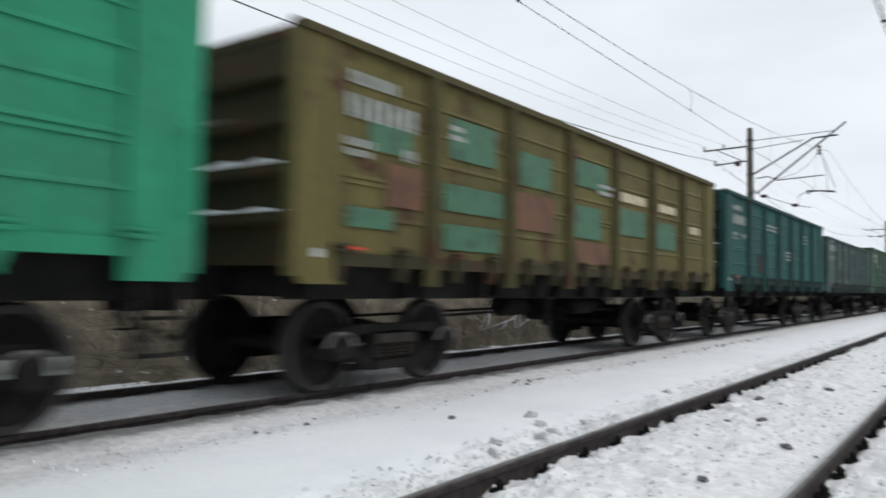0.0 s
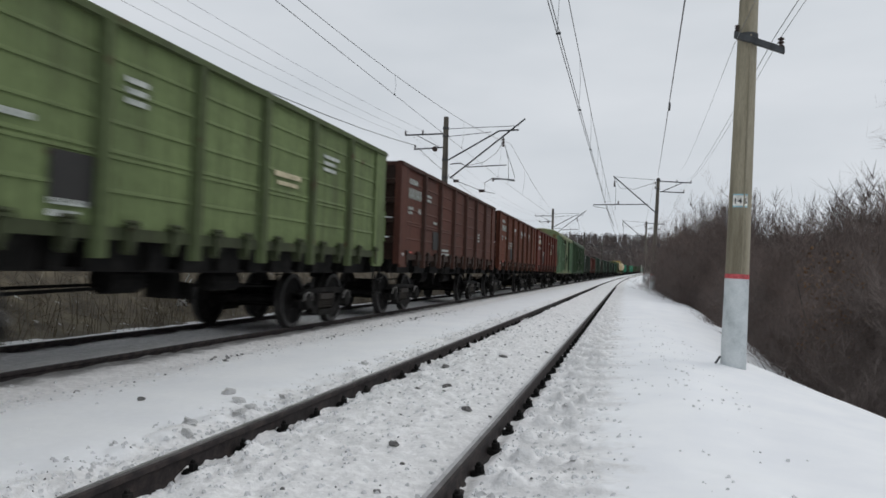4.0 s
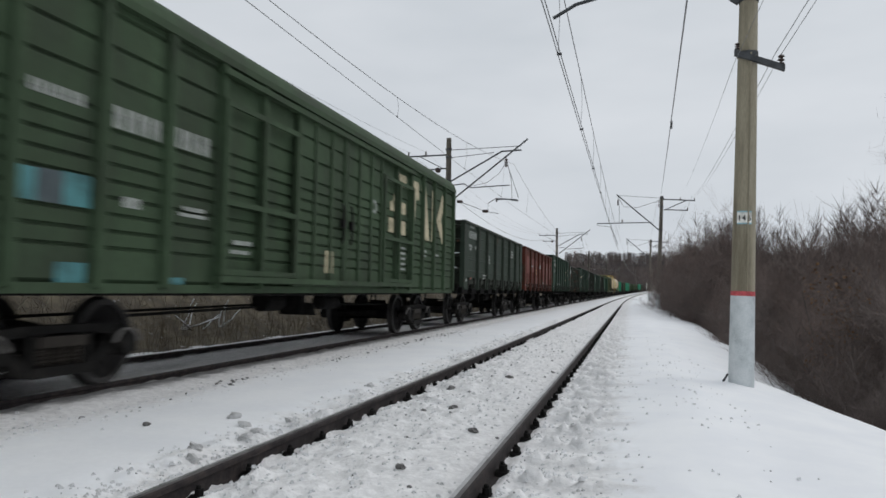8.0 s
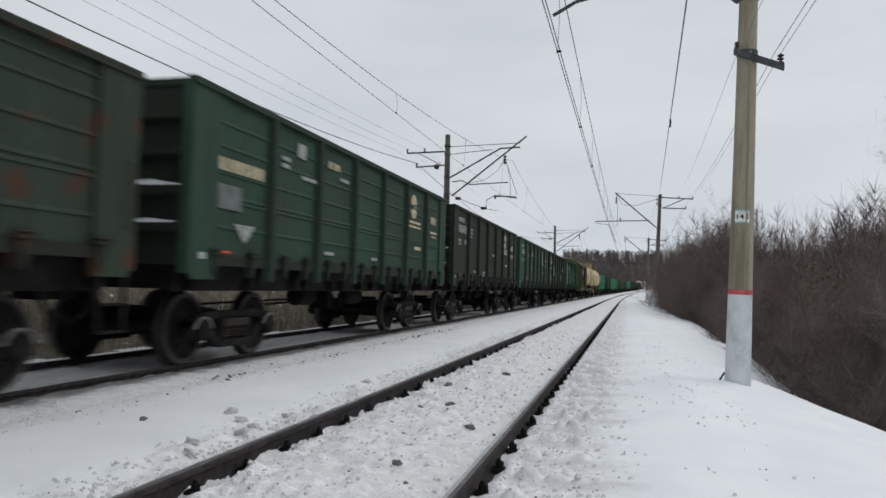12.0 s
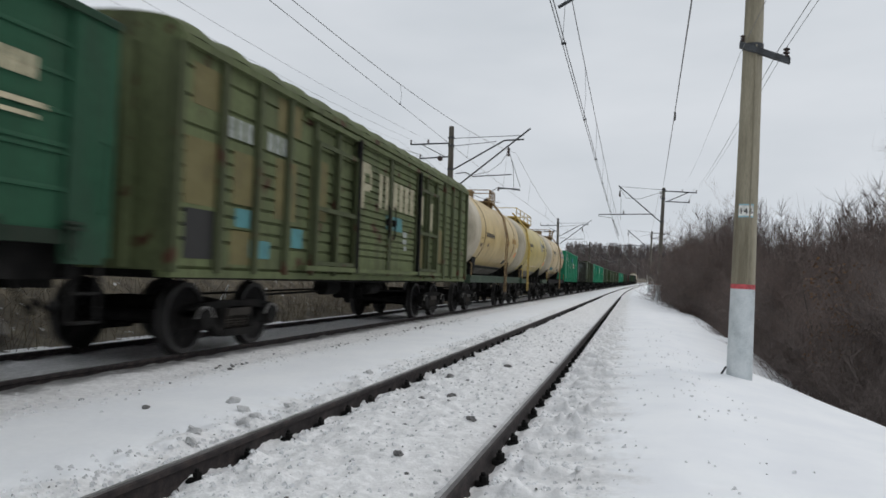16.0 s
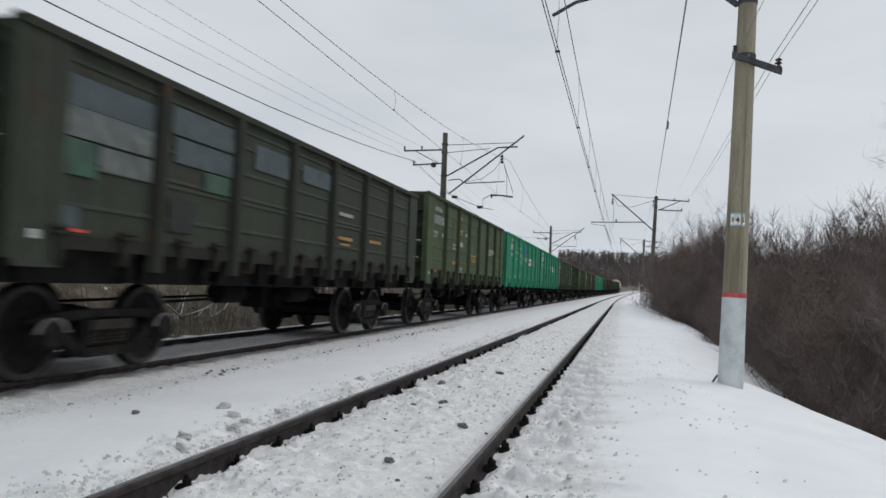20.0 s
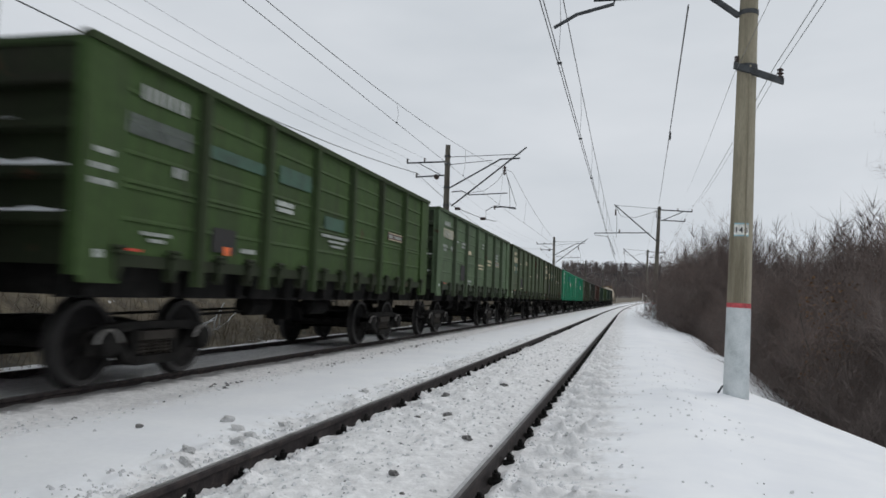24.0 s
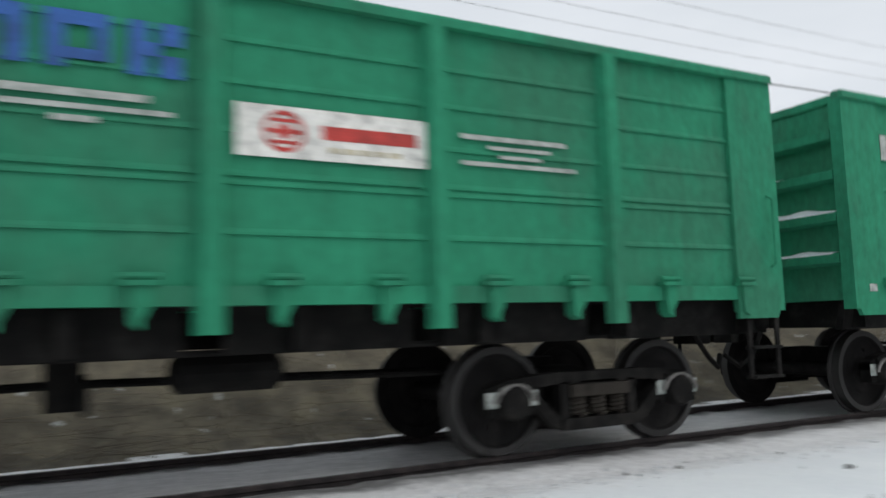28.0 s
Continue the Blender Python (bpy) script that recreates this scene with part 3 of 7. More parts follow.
def make_underframe(wagon, half, gear):
    bm = bmesh.new()
    comb = [(0.19, -half + 0.05)]
    teeth = [-half + 0.35 + (2 * half - 0.7) * i / 8 for i in range(9)]
    for y in teeth:
        comb += [(0.19, y - 0.05), (1.42, y - 0.05), (1.42, y + 0.05), (0.19, y + 0.05)]
    comb += [(0.19, half - 0.05)]
    extrude(bm, comb + [(-x, y) for x, y in comb[::-1]], "z", 1.0, 1.30)
    part("centre_sill", bm, UNDERFRAME, wagon)
    bm = bmesh.new()
    lathe(bm, ((-0.36, 0.05), (-0.34, 0.17), (0.30, 0.17), (0.34, 0.10)), "y", 14, (0.55, -0.9, 0.86))
    part("brake_cylinder", bm, UNDERFRAME, wagon)
    bm = bmesh.new()
    lathe(bm, ((-0.42, 0.08), (-0.36, 0.15), (0.36, 0.15), (0.42, 0.08)), "y", 14, (0.75, 1.1, 0.84))
    part("air_reservoir", bm, UNDERFRAME, wagon)
    for x, z in ((0.62, 0.72), (-0.5, 0.70)):
        bm = bmesh.new()
        tube(bm, ((x, -gear + 1.0, z), (x * 0.7, 0, z + 0.06), (x, gear - 1.0, z)), 0.022, 5)
        part("brake_rod", bm, UNDERFRAME, wagon)
    bm = bmesh.new()
    tube(bm, ((1.18, -half + 0.4, 1.02), (1.2, 0, 0.99), (1.18, half - 0.4, 1.02)), 0.024, 5)
    part("air_pipe", bm, UNDERFRAME, wagon)
    bm = bmesh.new()
    quad_box(bm, 0.35, 0.75, -0.12, 0.12, 0.62, 1.0)
    extrude(bm, ((0.3, 0.60), (0.95, 0.60), (0.9, 0.82), (0.45, 0.86)), "y", 0.12, 0.16)
    part("brake_lever", bm, UNDERFRAME, wagon)
    for s in (-1, 1):
        make_coupler(wagon, s, half)


def make_step(wagon, x, y, mat, z0=0.52, z1=1.30):
    bm = bmesh.new()
    for dy in (-0.19, 0.19):
        quad_box(bm, x - 0.012, x + 0.012, y + dy - 0.025, y + dy + 0.025, z0, z1)
    for z in (z0, z0 + 0.28):
        quad_box(bm, x - 0.06, x + 0.06, y - 0.19, y + 0.19, z, z + 0.025)
    part("step_ladder", bm, mat, wagon)


# ---- paint ----
PAINT = bpy.data.materials.new("wagon_paint")
LOWER = bpy.data.materials.new("lower_wagon_paint")
POSTS = bpy.data.materials.new("post_paint")


def wagon_paint(name, base, wear=0.45, rust=0.70, faded=1.3, grime=0.5):
    return material(name, base, 0.74, dark=tuple(c * grime + g * 0.4 for c, g in zip(base, GRIME)), light=tuple(min(1, c * faded) for c in base), grain=0.9, mix=wear * 2, bump=0.12, fine=14, spots=RUST, spot_at=rust, streak=0.6, spec=0.14, runs=min(0.55, wear))


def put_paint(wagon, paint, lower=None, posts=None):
    """Gives the shared meshes this wagon's own paint; posts, latches and ends of old wagons take darker coats."""
    own = {PAINT: paint, LOWER: lower or DARK_OLD, POSTS: posts or paint}
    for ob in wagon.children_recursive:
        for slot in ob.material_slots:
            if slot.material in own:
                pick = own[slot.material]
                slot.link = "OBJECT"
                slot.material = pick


# ---- open gondola wagon ----
G_HALF, G_TOP, G_FLOOR = 6.30, 3.56, 1.44
G_POSTS = (-4.225, -2.535, -0.845, 0.845, 2.535, 4.225)


def gondola_panel_mesh(width, side, swages, top):
    """One bay of the side sheet, with pressed horizontal swages."""
    out, inner = 1.50, 1.47
    pts = [(out, G_FLOOR)]
    for z in swages:
        pts += [(out, z - 0.018), (out + 0.018, z - 0.012), (out + 0.016, z + 0.006), (out, z + 0.034)]
    pts += [(out, top - 0.08), (inner, top - 0.08), (inner, G_FLOOR)]
    bm = bmesh.new()
    extrude(bm, [(side * a, b) for a, b in pts], "y", -width / 2, width / 2)
    m = finish(bm, "side_panel")
    m.materials.append(PAINT)
    return m


def gondola_post_mesh(side, top):
    bm = bmesh.new()
    a, b = side * 1.50, side * 1.594
    extrude(bm, ((a, -0.105), (a, 0.105), (b, 0.062), (b, -0.062)), "z", 1.12, top - 0.08)
    m = finish(bm, "side_post")
    m.materials.append(POSTS)
    return m


def latch_mesh(side):
    """A floor-hatch latch bracket below the side sill."""
    bm = bmesh.new()
    a, b = side * 1.44, side * 1.575
    extrude(bm, ((-0.05, 1.46), (0.07, 1.46), (0.07, 1.30), (0.02, 1.22), (0.02, 1.16), (-0.04, 1.20), (-0.05, 1.32)), "x", min(a, b), max(a, b))
    quad_box(bm, min(a, side * 1.60), max(a, side * 1.60), -0.10, 0.11, 1.44, 1.475)
    lathe(bm, ((-0.10, 0.025), (0.11, 0.025)), "y", 8, (side * 1.56, 0, 1.50))
    m = finish(bm, "hatch_latch")
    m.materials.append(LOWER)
    return m


def corner_plate_mesh(side, end, half, top):
    bm = bmesh.new()
    a, b = side * 1.50, side * 1.545
    e = end * half
    i = end * (half - 0.62)
    extrude(bm, ((e, 1.32), (e - end * 0.10, 1.13), (i, 1.13), (i, 1.5), (i, top - 0.08), (e, top - 0.08)), "x", min(a, b), max(a, b))
    quad_box(bm, min(side * 1.40, side * 1.545), max(side * 1.40, side * 1.545), min(e, e - end * 0.08), max(e, e - end * 0.08), 1.2, top - 0.08)
    m = finish(bm, "corner_plate")
    m.materials.append(PAINT)
    return m


def build_gondola(label, swages=(1.80, 2.14, 2.20, 2.50, 2.84, 3.14), braced=False, snow=True, marks=False, half=G_HALF, top=G_TOP):
    w = thing("gondola_wagon", label, "wagon", "wagons of the freight train")
    posts = [y * half / 6.3 for y in G_POSTS]
    edges = [-half] + list(posts) + [half]
    bays = list(zip(edges, edges[1:]))
    for side in (-1, 1):
        shared = {}
        post, latch = gondola_post_mesh(side, top), latch_mesh(side)
        for a, b in bays:
            width = round(b - a, 3)
            if width not in shared:
                shared[width] = gondola_panel_mesh(width, side, swages, top)
            part("side_panel", shared[width], PAINT, w, place=pose(0, (a + b) / 2, 0))
            for f in (0.28, 0.74):
                part("hatch_latch", latch, PAINT, w, place=pose(0, a + (b - a) * f, 0))
        for y in posts:
            part("side_post", post, PAINT, w, place=pose(0, y, 0))
        if side > 0:
            for a, b in bays:
                bm = bmesh.new()
                extrude(bm, ((1.26, 1.33), (1.33, 1.33), (1.26, 0.98), (1.18, 0.98)), "y", a + 0.14, b - 0.14)
                part("floor_hatch", bm, UNDERFRAME, w)
        bm = bmesh.new()
        lo, hi = min(side * 1.44, side * 1.575), max(side * 1.44, side * 1.575)
        extrude(bm, ((lo, top - 0.09), (hi, top - 0.09), (hi, top - 0.02), (hi - 0.02, top), (lo + 0.02, top), (lo, top - 0.02)), "y", -half, half)
        part("top_rail", bm, POSTS, w)
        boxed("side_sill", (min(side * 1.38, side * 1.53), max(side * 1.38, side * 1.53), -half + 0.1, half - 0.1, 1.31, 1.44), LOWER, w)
        for end in (-1, 1):
            part("corner_plate", corner_plate_mesh(side, end, half, top), PAINT, w)
        if braced:
            bm = bmesh.new()
            for s in (-1, 1):
                extrude(bm, ((s * 4.30, 1.45), (s * 4.45, 1.45), (s * 6.15, top - 0.12), (s * 6.0, top - 0.12)), "x", min(side * 1.5, side * 1.57), max(side * 1.5, side * 1.57))
            part("diagonal_brace", bm, PAINT, w)
            boxed("waist_rail", (min(side * 1.5, side * 1.555), max(side * 1.5, side * 1.555), -4.2, 4.2, 2.14, 2.23), PAINT, w)
        make_step(w, side * 1.50, side * (half - 0.28), IRON, 0.56, 1.2)
        bm = bmesh.new()
        y = side * (half - 0.16)
        tube(bm, ((side * 1.55, y, 1.62), (side * 1.61, y, 1.66), (side * 1.61, y, 2.28), (side * 1.55, y, 2.32)), 0.012, 5)
        part("grab_rail", bm, PAINT, w)
        boxed("reflector", (min(side * 1.575, side * 1.58), max(side * 1.575, side * 1.58), -side * 5.5 - 0.12, -side * 5.5 + 0.12, 1.47, 1.50), REFLECTOR, w, "red reflector strip")
        boxed("tail_plate", (min(side * 1.546, side * 1.55), max(side * 1.546, side * 1.55), -side * 6.0 - 0.06, -side * 6.0 + 0.06, 1.38, 1.46), MARK_WHITE, w, "small white plate")
    for end in (-1, 1):
        y = end * (half - 0.16)
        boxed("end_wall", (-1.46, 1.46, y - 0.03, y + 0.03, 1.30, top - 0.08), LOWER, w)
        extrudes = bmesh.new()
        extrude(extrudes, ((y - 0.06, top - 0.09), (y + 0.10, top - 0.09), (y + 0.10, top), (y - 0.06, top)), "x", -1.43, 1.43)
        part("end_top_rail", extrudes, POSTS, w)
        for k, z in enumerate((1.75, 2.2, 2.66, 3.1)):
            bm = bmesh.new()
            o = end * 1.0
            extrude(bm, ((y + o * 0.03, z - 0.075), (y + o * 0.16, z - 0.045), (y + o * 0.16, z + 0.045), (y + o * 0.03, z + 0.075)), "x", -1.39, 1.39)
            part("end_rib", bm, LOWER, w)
            if snow and end < 0 and k < 3:
                bm = bmesh.new()
                n, rings = 22, []
                x0, x1 = ((-1.36, 1.30), (-0.9, 1.36), (-1.3, 0.7))[k]
                for i in range(n + 1):
                    x = x0 + (x1 - x0) * i / n
                    h = (0.005 + 0.042 * max(0.0, noise.noise(Vector((x * 2.3, k * 3.1, 0.3))) + 0.25)) * min(1, 5 * i / n, 5 * (n - i) / n)
                    rings.append([bm.verts.new(q) for q in ((x, y - 0.03, z + 0.074), (x, y - 0.03, z + 0.078 + h * 1.7), (x, y - 0.10, z + 0.066 + h), (x, y - 0.155, z + 0.046))])
                for p0, p1 in zip(rings, rings[1:]):
                    for j in range(4):
                        bm.faces.new((p0[j], p0[(j + 1) % 4], p1[(j + 1) % 4], p1[j]))
                part("snow_ledge", bm, SNOW, w, "snow lying on the end rib")
    boxed("floor", (-1.46, 1.46, -half + 0.2, half - 0.2, 1.36, 1.42), UNDERFRAME, w)
    make_underframe(w, half, half - 1.975)
    for y in (1.975 - half, half - 1.975):
        make_bogie(w, y, marks)
    return w


# ---- covered wagon ----
def build_boxcar(label, half, roof_ribs, eaves=3.92, crown=0.52, slatted=True):
    w = thing("covered_wagon", label, "wagon", "wagons of the freight train")
    door = 2.05
    n = 6
    pitch = (half - door) / n
    for side in (-1, 1):
        bay_mesh = {}
        for kind, width in (("side_panel", pitch), ("door_leaf", door)):
            pts = [(1.44, 1.12)]
            z, gap = 1.16, 0.34
            while z < eaves - 0.2:
                pts += [(1.475, z), (1.475, z + gap - 0.05), (1.44, z + gap - 0.035), (1.44, z + gap - 0.015)]
                z += gap
                gap = 0.13 if slatted and kind == "door_leaf" else 0.17 if z < 2.75 else 0.34
            pts += [(1.475, z + 0.004), (1.475, eaves), (1.40, eaves), (1.40, 1.12)]
            bm = bmesh.new()
            off = 0.05 if kind == "door_leaf" else 0.0
            extrude(bm, [(side * (a + off), b) for a, b in pts], "y", -width / 2 + 0.01, width / 2 - 0.01)
            m = finish(bm, kind)
            m.materials.append(PAINT)
            bay_mesh[kind] = m
        bm = bmesh.new()
        a, b = side * 1.44, side * 1.55
        extrude(bm, ((a, -0.08), (a, 0.08), (b, 0.05), (b, -0.05)), "z", 1.08, eaves)
        post = finish(bm, "side_post")
        post.materials.append(POSTS)
        for s in (-1, 1):
            for i in range(n):
                part("side_panel", bay_mesh["side_panel"], PAINT, w, place=pose(0, s * (door + pitch * (i + 0.5)), 0))
                part("side_post", post, PAINT, w, place=pose(0, s * (door + pitch * (i + 1) - 0.05), 0))
            leaf = part("door_leaf", bay_mesh["door_leaf"], PAINT, w, place=pose(0, s * door / 2, 0))
            bm = bmesh.new()
            lo, hi = min(side * 1.50, side * 1.56), max(side * 1.50, side * 1.56)
            for y in (-door / 2 + 0.06, door / 2 - 0.06) if slatted else (-door / 2 + 0.06, -0.32, 0.36, door / 2 - 0.06):
                quad_box(bm, lo, hi, y - 0.045, y + 0.045, 1.15, eaves - 0.12)
            part("door_frame", bm, POSTS, leaf)
            bm = bmesh.new()
            tube(bm, ((side * 1.57, -s * (door / 2 - 0.2), 1.9), (side * 1.60, -s * (door / 2 - 0.2), 2.0), (side * 1.60, -s * (door / 2 - 0.2), 2.5), (side * 1.57, -s * (door / 2 - 0.2), 2.6)), 0.02, 5)
            quad_box(bm, min(side * 1.55, side * 1.62), max(side * 1.55, side * 1.62), -s * (door / 2 - 0.2) - 0.06, -s * (door / 2 - 0.2) + 0.06, 2.18, 2.32)
            part("door_latch", bm, IRON, leaf, "black door latch")
            # fixed hatch beside the sliding leaf: a frame with a cross rail
            bm = bmesh.new()
            lo, hi = min(side * 1.552, side * 1.60), max(side * 1.552, side * 1.60)
            a, b = (s * (door + 0.06), s * (door + 2 * pitch - 0.05))
            a, b = min(a, b), max(a, b)
            for y in (a, (a + b) / 2, b):
                quad_box(bm, lo, hi, y - 0.05, y + 0.05, 1.25, eaves - 0.45)
            for z in (1.25, 2.15, eaves - 0.53):
                quad_box(bm, lo, hi - 0.004, a, b, z, z + 0.075)
            part("hatch_frame", bm, POSTS, w)
            # dark upright strip added along the edge of the sliding leaf
            if slatted:
                bm = bmesh.new()
                quad_box(bm, min(side * 1.56, side * 1.63), max(side * 1.56, side * 1.63), s * (door + 0.02) - 0.05, s * (door + 0.02) + 0.05, 1.15, eaves - 0.1)
                part("door_stop", bm, UNDERFRAME, w, "dark strip along the door edge")
        boxed("door_track", (min(side * 1.46, side * 1.62), max(side * 1.46, side * 1.62), -door * 2.1, door * 2.1, 1.16, 1.24), PAINT, w)
        boxed("door_top_track", (min(side * 1.46, side * 1.60), max(side * 1.46, side * 1.60), -door * 2.1, door * 2.1, eaves - 0.14, eaves - 0.06), PAINT, w)
        boxed("side_sill", (min(side * 1.34, side * 1.50), max(side * 1.34, side * 1.50), -half, half, 1.02, 1.12), PAINT, w)
        boxed("eaves_rail", (min(side * 1.40, side * 1.56), max(side * 1.40, side * 1.56), -half, half, eaves, eaves + 0.09), PAINT, w)
        make_step(w, side * 1.46, side * (half - 0.3), IRON, 0.56, 1.1)
    arch = [(1.54 * math.cos(math.pi * i / 16), eaves + 0.07 + crown * math.sin(math.pi * i / 16) ** 0.8) for i in range(17)]
    bm = bmesh.new()
    step_len = 2 * half / (roof_ribs * 4)
    rings = []
    for i in range(roof_ribs * 4 + 1):
        lift = 0.085 if roof_ribs > 6 and i % 4 in (1, 2) else 0.0
        rings.append([bm.verts.new((a, -half + step_len * i, b + lift * max(0.55, math.sin(math.pi * j / 16)))) for j, (a, b) in enumerate(arch)])
    for a, b in zip(rings, rings[1:]):
        for j in range(16):
            bm.faces.new((a[j], a[j + 1], b[j + 1], b[j]))
    for r in (rings[0], rings[-1]):
        bm.faces.new(r)
    part("roof", bm, PAINT, w, smooth=True)
    for end in (-1, 1):
        boxed("end_wall", (-1.42, 1.42, end * half - 0.04 if end > 0 else -half, half if end > 0 else -half + 0.04, 1.10, eaves + 0.08), PAINT, w)
        for x in (-0.9, -0.3, 0.3, 0.9):
            bm = bmesh.new()
            o = end * half
            extrude(bm, ((x - 0.08, o), (x + 0.08, o), (x + 0.05, o + end * 0.09), (x - 0.05, o + end * 0.09)), "z", 1.12, eaves)
            part("end_post", bm, PAINT, w)
    boxed("floor", (-1.42, 1.42, -half + 0.06, half - 0.06, 1.12, 1.18), UNDERFRAME, w)
    make_underframe(w, half, half - 2.1)
    for y in (-half + 2.3, half - 2.3):
        make_bogie(w, y)
    return w


# ---- tank wagon ----
TANK_Z, TANK_R = 2.80, 1.52


def build_tank(label, shell, cap, frame_paint, ladder_y, ladder_paint, platform, half=5.35, seams=(-2.8, 0.68, 3.7), pale=None, snow=True, frameless=False):
    w = thing("tank_wagon", label, "wagon", "wagons of the freight train")
    end = [(0.30, 1.0), (0.42, 0.985), (0.56, 0.93), (0.68, 0.80), (0.76, 0.62), (0.81, 0.40), (0.84, 0.15)]
    straight = half - 0.62
    prof = [(-(straight + a - 0.30), TANK_R * r) for a, r in end[::-1]] + [(straight + a - 0.30, TANK_R * r) for a, r in end]
    bm = bmesh.new()
    lathe(bm, prof, "y", 44, (0, 0, TANK_Z))
    tank = part("tank_shell", bm, shell, w, smooth=True)
    for s in (-1, 1):
        bm = bmesh.new()
        lathe(bm, [(s * (straight + a - 0.292), TANK_R * r + 0.006) for a, r in end[3:]], "y", 44, (0, 0, TANK_Z))
        part("end_disc", bm, cap, tank, "painted tank end", smooth=True)
        y0 = s * (half - 1.7)
        for x in (-0.75, 0.75):
            bm = bmesh.new()
            extrude(bm, ((x * 0.6, 1.22), (x * 1.5, 1.22), (x * 1.62, 1.92), (x * 1.30, 1.66), (x * 0.6, 1.36)), "y", y0 - 0.3, y0 + 0.3)
            part("tank_saddle", bm, UNDERFRAME, w)
    for y in seams:
        bm = bmesh.new()
        lathe(bm, ((y - 0.028, TANK_R + 0.003), (y - 0.02, TANK_R + 0.012), (y + 0.02, TANK_R + 0.012), (y + 0.028, TANK_R + 0.003)), "y", 44, (0, 0, TANK_Z))
        part("weld_seam", bm, TANK_SEAM, tank, "dirty ring seam", smooth=True)
    if pale is not None:
        bm = bmesh.new()
        lathe(bm, [(-(straight + a - 0.295), TANK_R * r + 0.004) for a, r in end[3::-1]] + [(pale, TANK_R + 0.004)], "y", 44, (0, 0, TANK_Z))
        part("end_course", bm, TANK_WHITE, tank, "dull white end section", smooth=True)
    if snow:
        rng = random.Random(label)
        bm = bmesh.new()
        rows = []
        for i in range(61):
            y = -straight + 2 * straight * i / 60
            lo = 96 - 16 * noise.noise(Vector((y * 0.9, 3.1, 0.2))) - 9
            wide = 13 + 10 * noise.noise(Vector((y * 1.3, 8.1, 0.7))) + rng.uniform(-1, 1)
            rows.append([bm.verts.new(((TANK_R + h) * math.cos(radians(d)), y, TANK_Z + (TANK_R + h) * math.sin(radians(d)))) for d, h in ((lo - wide, 0.002), (lo - wide * 0.6, 0.03), (lo, 0.045), (lo + wide * 0.6, 0.03), (lo + wide, 0.002))])
        for p, q in zip(rows, rows[1:]):
            for k in range(4):
                bm.faces.new((p[k], p[k + 1], q[k + 1], q[k]))
        part("snow_cap", bm, SNOW, tank, "strip of snow along the tank top", smooth=True)
    bm = bmesh.new()
    lathe(bm, ((TANK_Z + TANK_R - 0.05, 0.34), (TANK_Z + TANK_R + 0.22, 0.34), (TANK_Z + TANK_R + 0.26, 0.38), (TANK_Z + TANK_R + 0.31, 0.36), (TANK_Z + TANK_R + 0.33, 0.1)), "z", 18)
    part("manhole", bm, ladder_paint, w, smooth=True)
    for side in (-1, 1):
        bm = bmesh.new()
        lo, hi = min(side * 1.28, side * 1.52), max(side * 1.28, side * 1.52)
        extrude(bm, ((lo, 1.0), (hi, 1.0), (hi, 1.05), (hi - 0.03, 1.05), (hi - 0.03, 1.19), (hi, 1.19), (hi, 1.24), (lo, 1.24)), "y", -half - 0.1, half + 0.1)
        if frameless:
            bm.free()
            for s in (-1, 1):
                bm = bmesh.new()
                y0, y1 = sorted((s * (half - 2.3), s * (half + 0.1)))
                extrude(bm, ((lo, 0.98), (hi, 0.98), (hi, 1.03), (hi - 0.03, 1.03), (hi - 0.03, 1.15), (hi, 1.15), (hi, 1.20), (lo, 1.20)), "y", y0, y1)
                part("frame_beam", bm, frame_paint, w)
        else:
            part("frame_beam", bm, frame_paint, w)
        bm = bmesh.new()
        for dy in (-0.2, 0.2):
            pts = [(side * 1.60, ladder_y + dy, 0.62), (side * 1.60, ladder_y + dy, 1.8), (side * 1.64, ladder_y + dy, TANK_Z), (side * 1.45, ladder_y + dy, TANK_Z + 0.85), (side * 1.05, ladder_y + dy, TANK_Z + TANK_R - 0.18), (side * 0.75, ladder_y + dy, TANK_Z + TANK_R + 0.12)]
            tube(bm, pts, 0.028, 5)
        for k in range(11):
            z = 0.7 + 0.31 * k
            x = 1.60 if z < 2.8 else 1.60 - (z - 2.8) ** 2 * 0.30
            tube(bm, ((side * x, ladder_y - 0.2, z), (side * x, ladder_y + 0.2, z)), 0.018, 5)
        part("ladder", bm, ladder_paint, w)
        for s in (-1, 1):
            make_step(w, side * 1.48, s * (half - 0.15), UNDERFRAME, 0.62, 1.0)
            bm = bmesh.new()
            tube(bm, ((side * 1.5, s * (half + 0.02), 1.2), (side * 1.5, s * (half + 0.02), 1.62), (side * 1.42, s * (half + 0.02), 1.66)), 0.022, 5)
            part("grab_rail", bm, ladder_paint, w)
    a, b = platform
    top = TANK_Z + TANK_R - 0.14
    bm = bmesh.new()
    for y in [a + (b - a) * i / 4 for i in range(5)]:
        for s in (-1, 1):
            tube(bm, ((s * 0.98, y, top + 0.05), (s * 0.98, y, top + 0.50)), 0.022, 5)
    for s in (-1, 1):
        for z in (top + 0.28, top + 0.50):
            tube(bm, ((s * 0.98, a, z), (s * 0.98, b, z)), 0.020, 5)
    for y in (a, b):
        tube(bm, ((-0.98, y, top + 0.50), (0.98, y, top + 0.50)), 0.020, 5)
    part("railing", bm, ladder_paint, w)
    # pale grey belly and the drain below it
    bm = bmesh.new()
    rows = [[bm.verts.new(((TANK_R + 0.004) * math.cos(radians(d)), y, TANK_Z + (TANK_R + 0.004) * math.sin(radians(d)))) for y in (-straight + 0.1, straight - 0.1)] for d in range(-130, -49, 8)]
    for p, q in zip(rows, rows[1:]):
        bm.faces.new((p[0], p[1], q[1], q[0]))
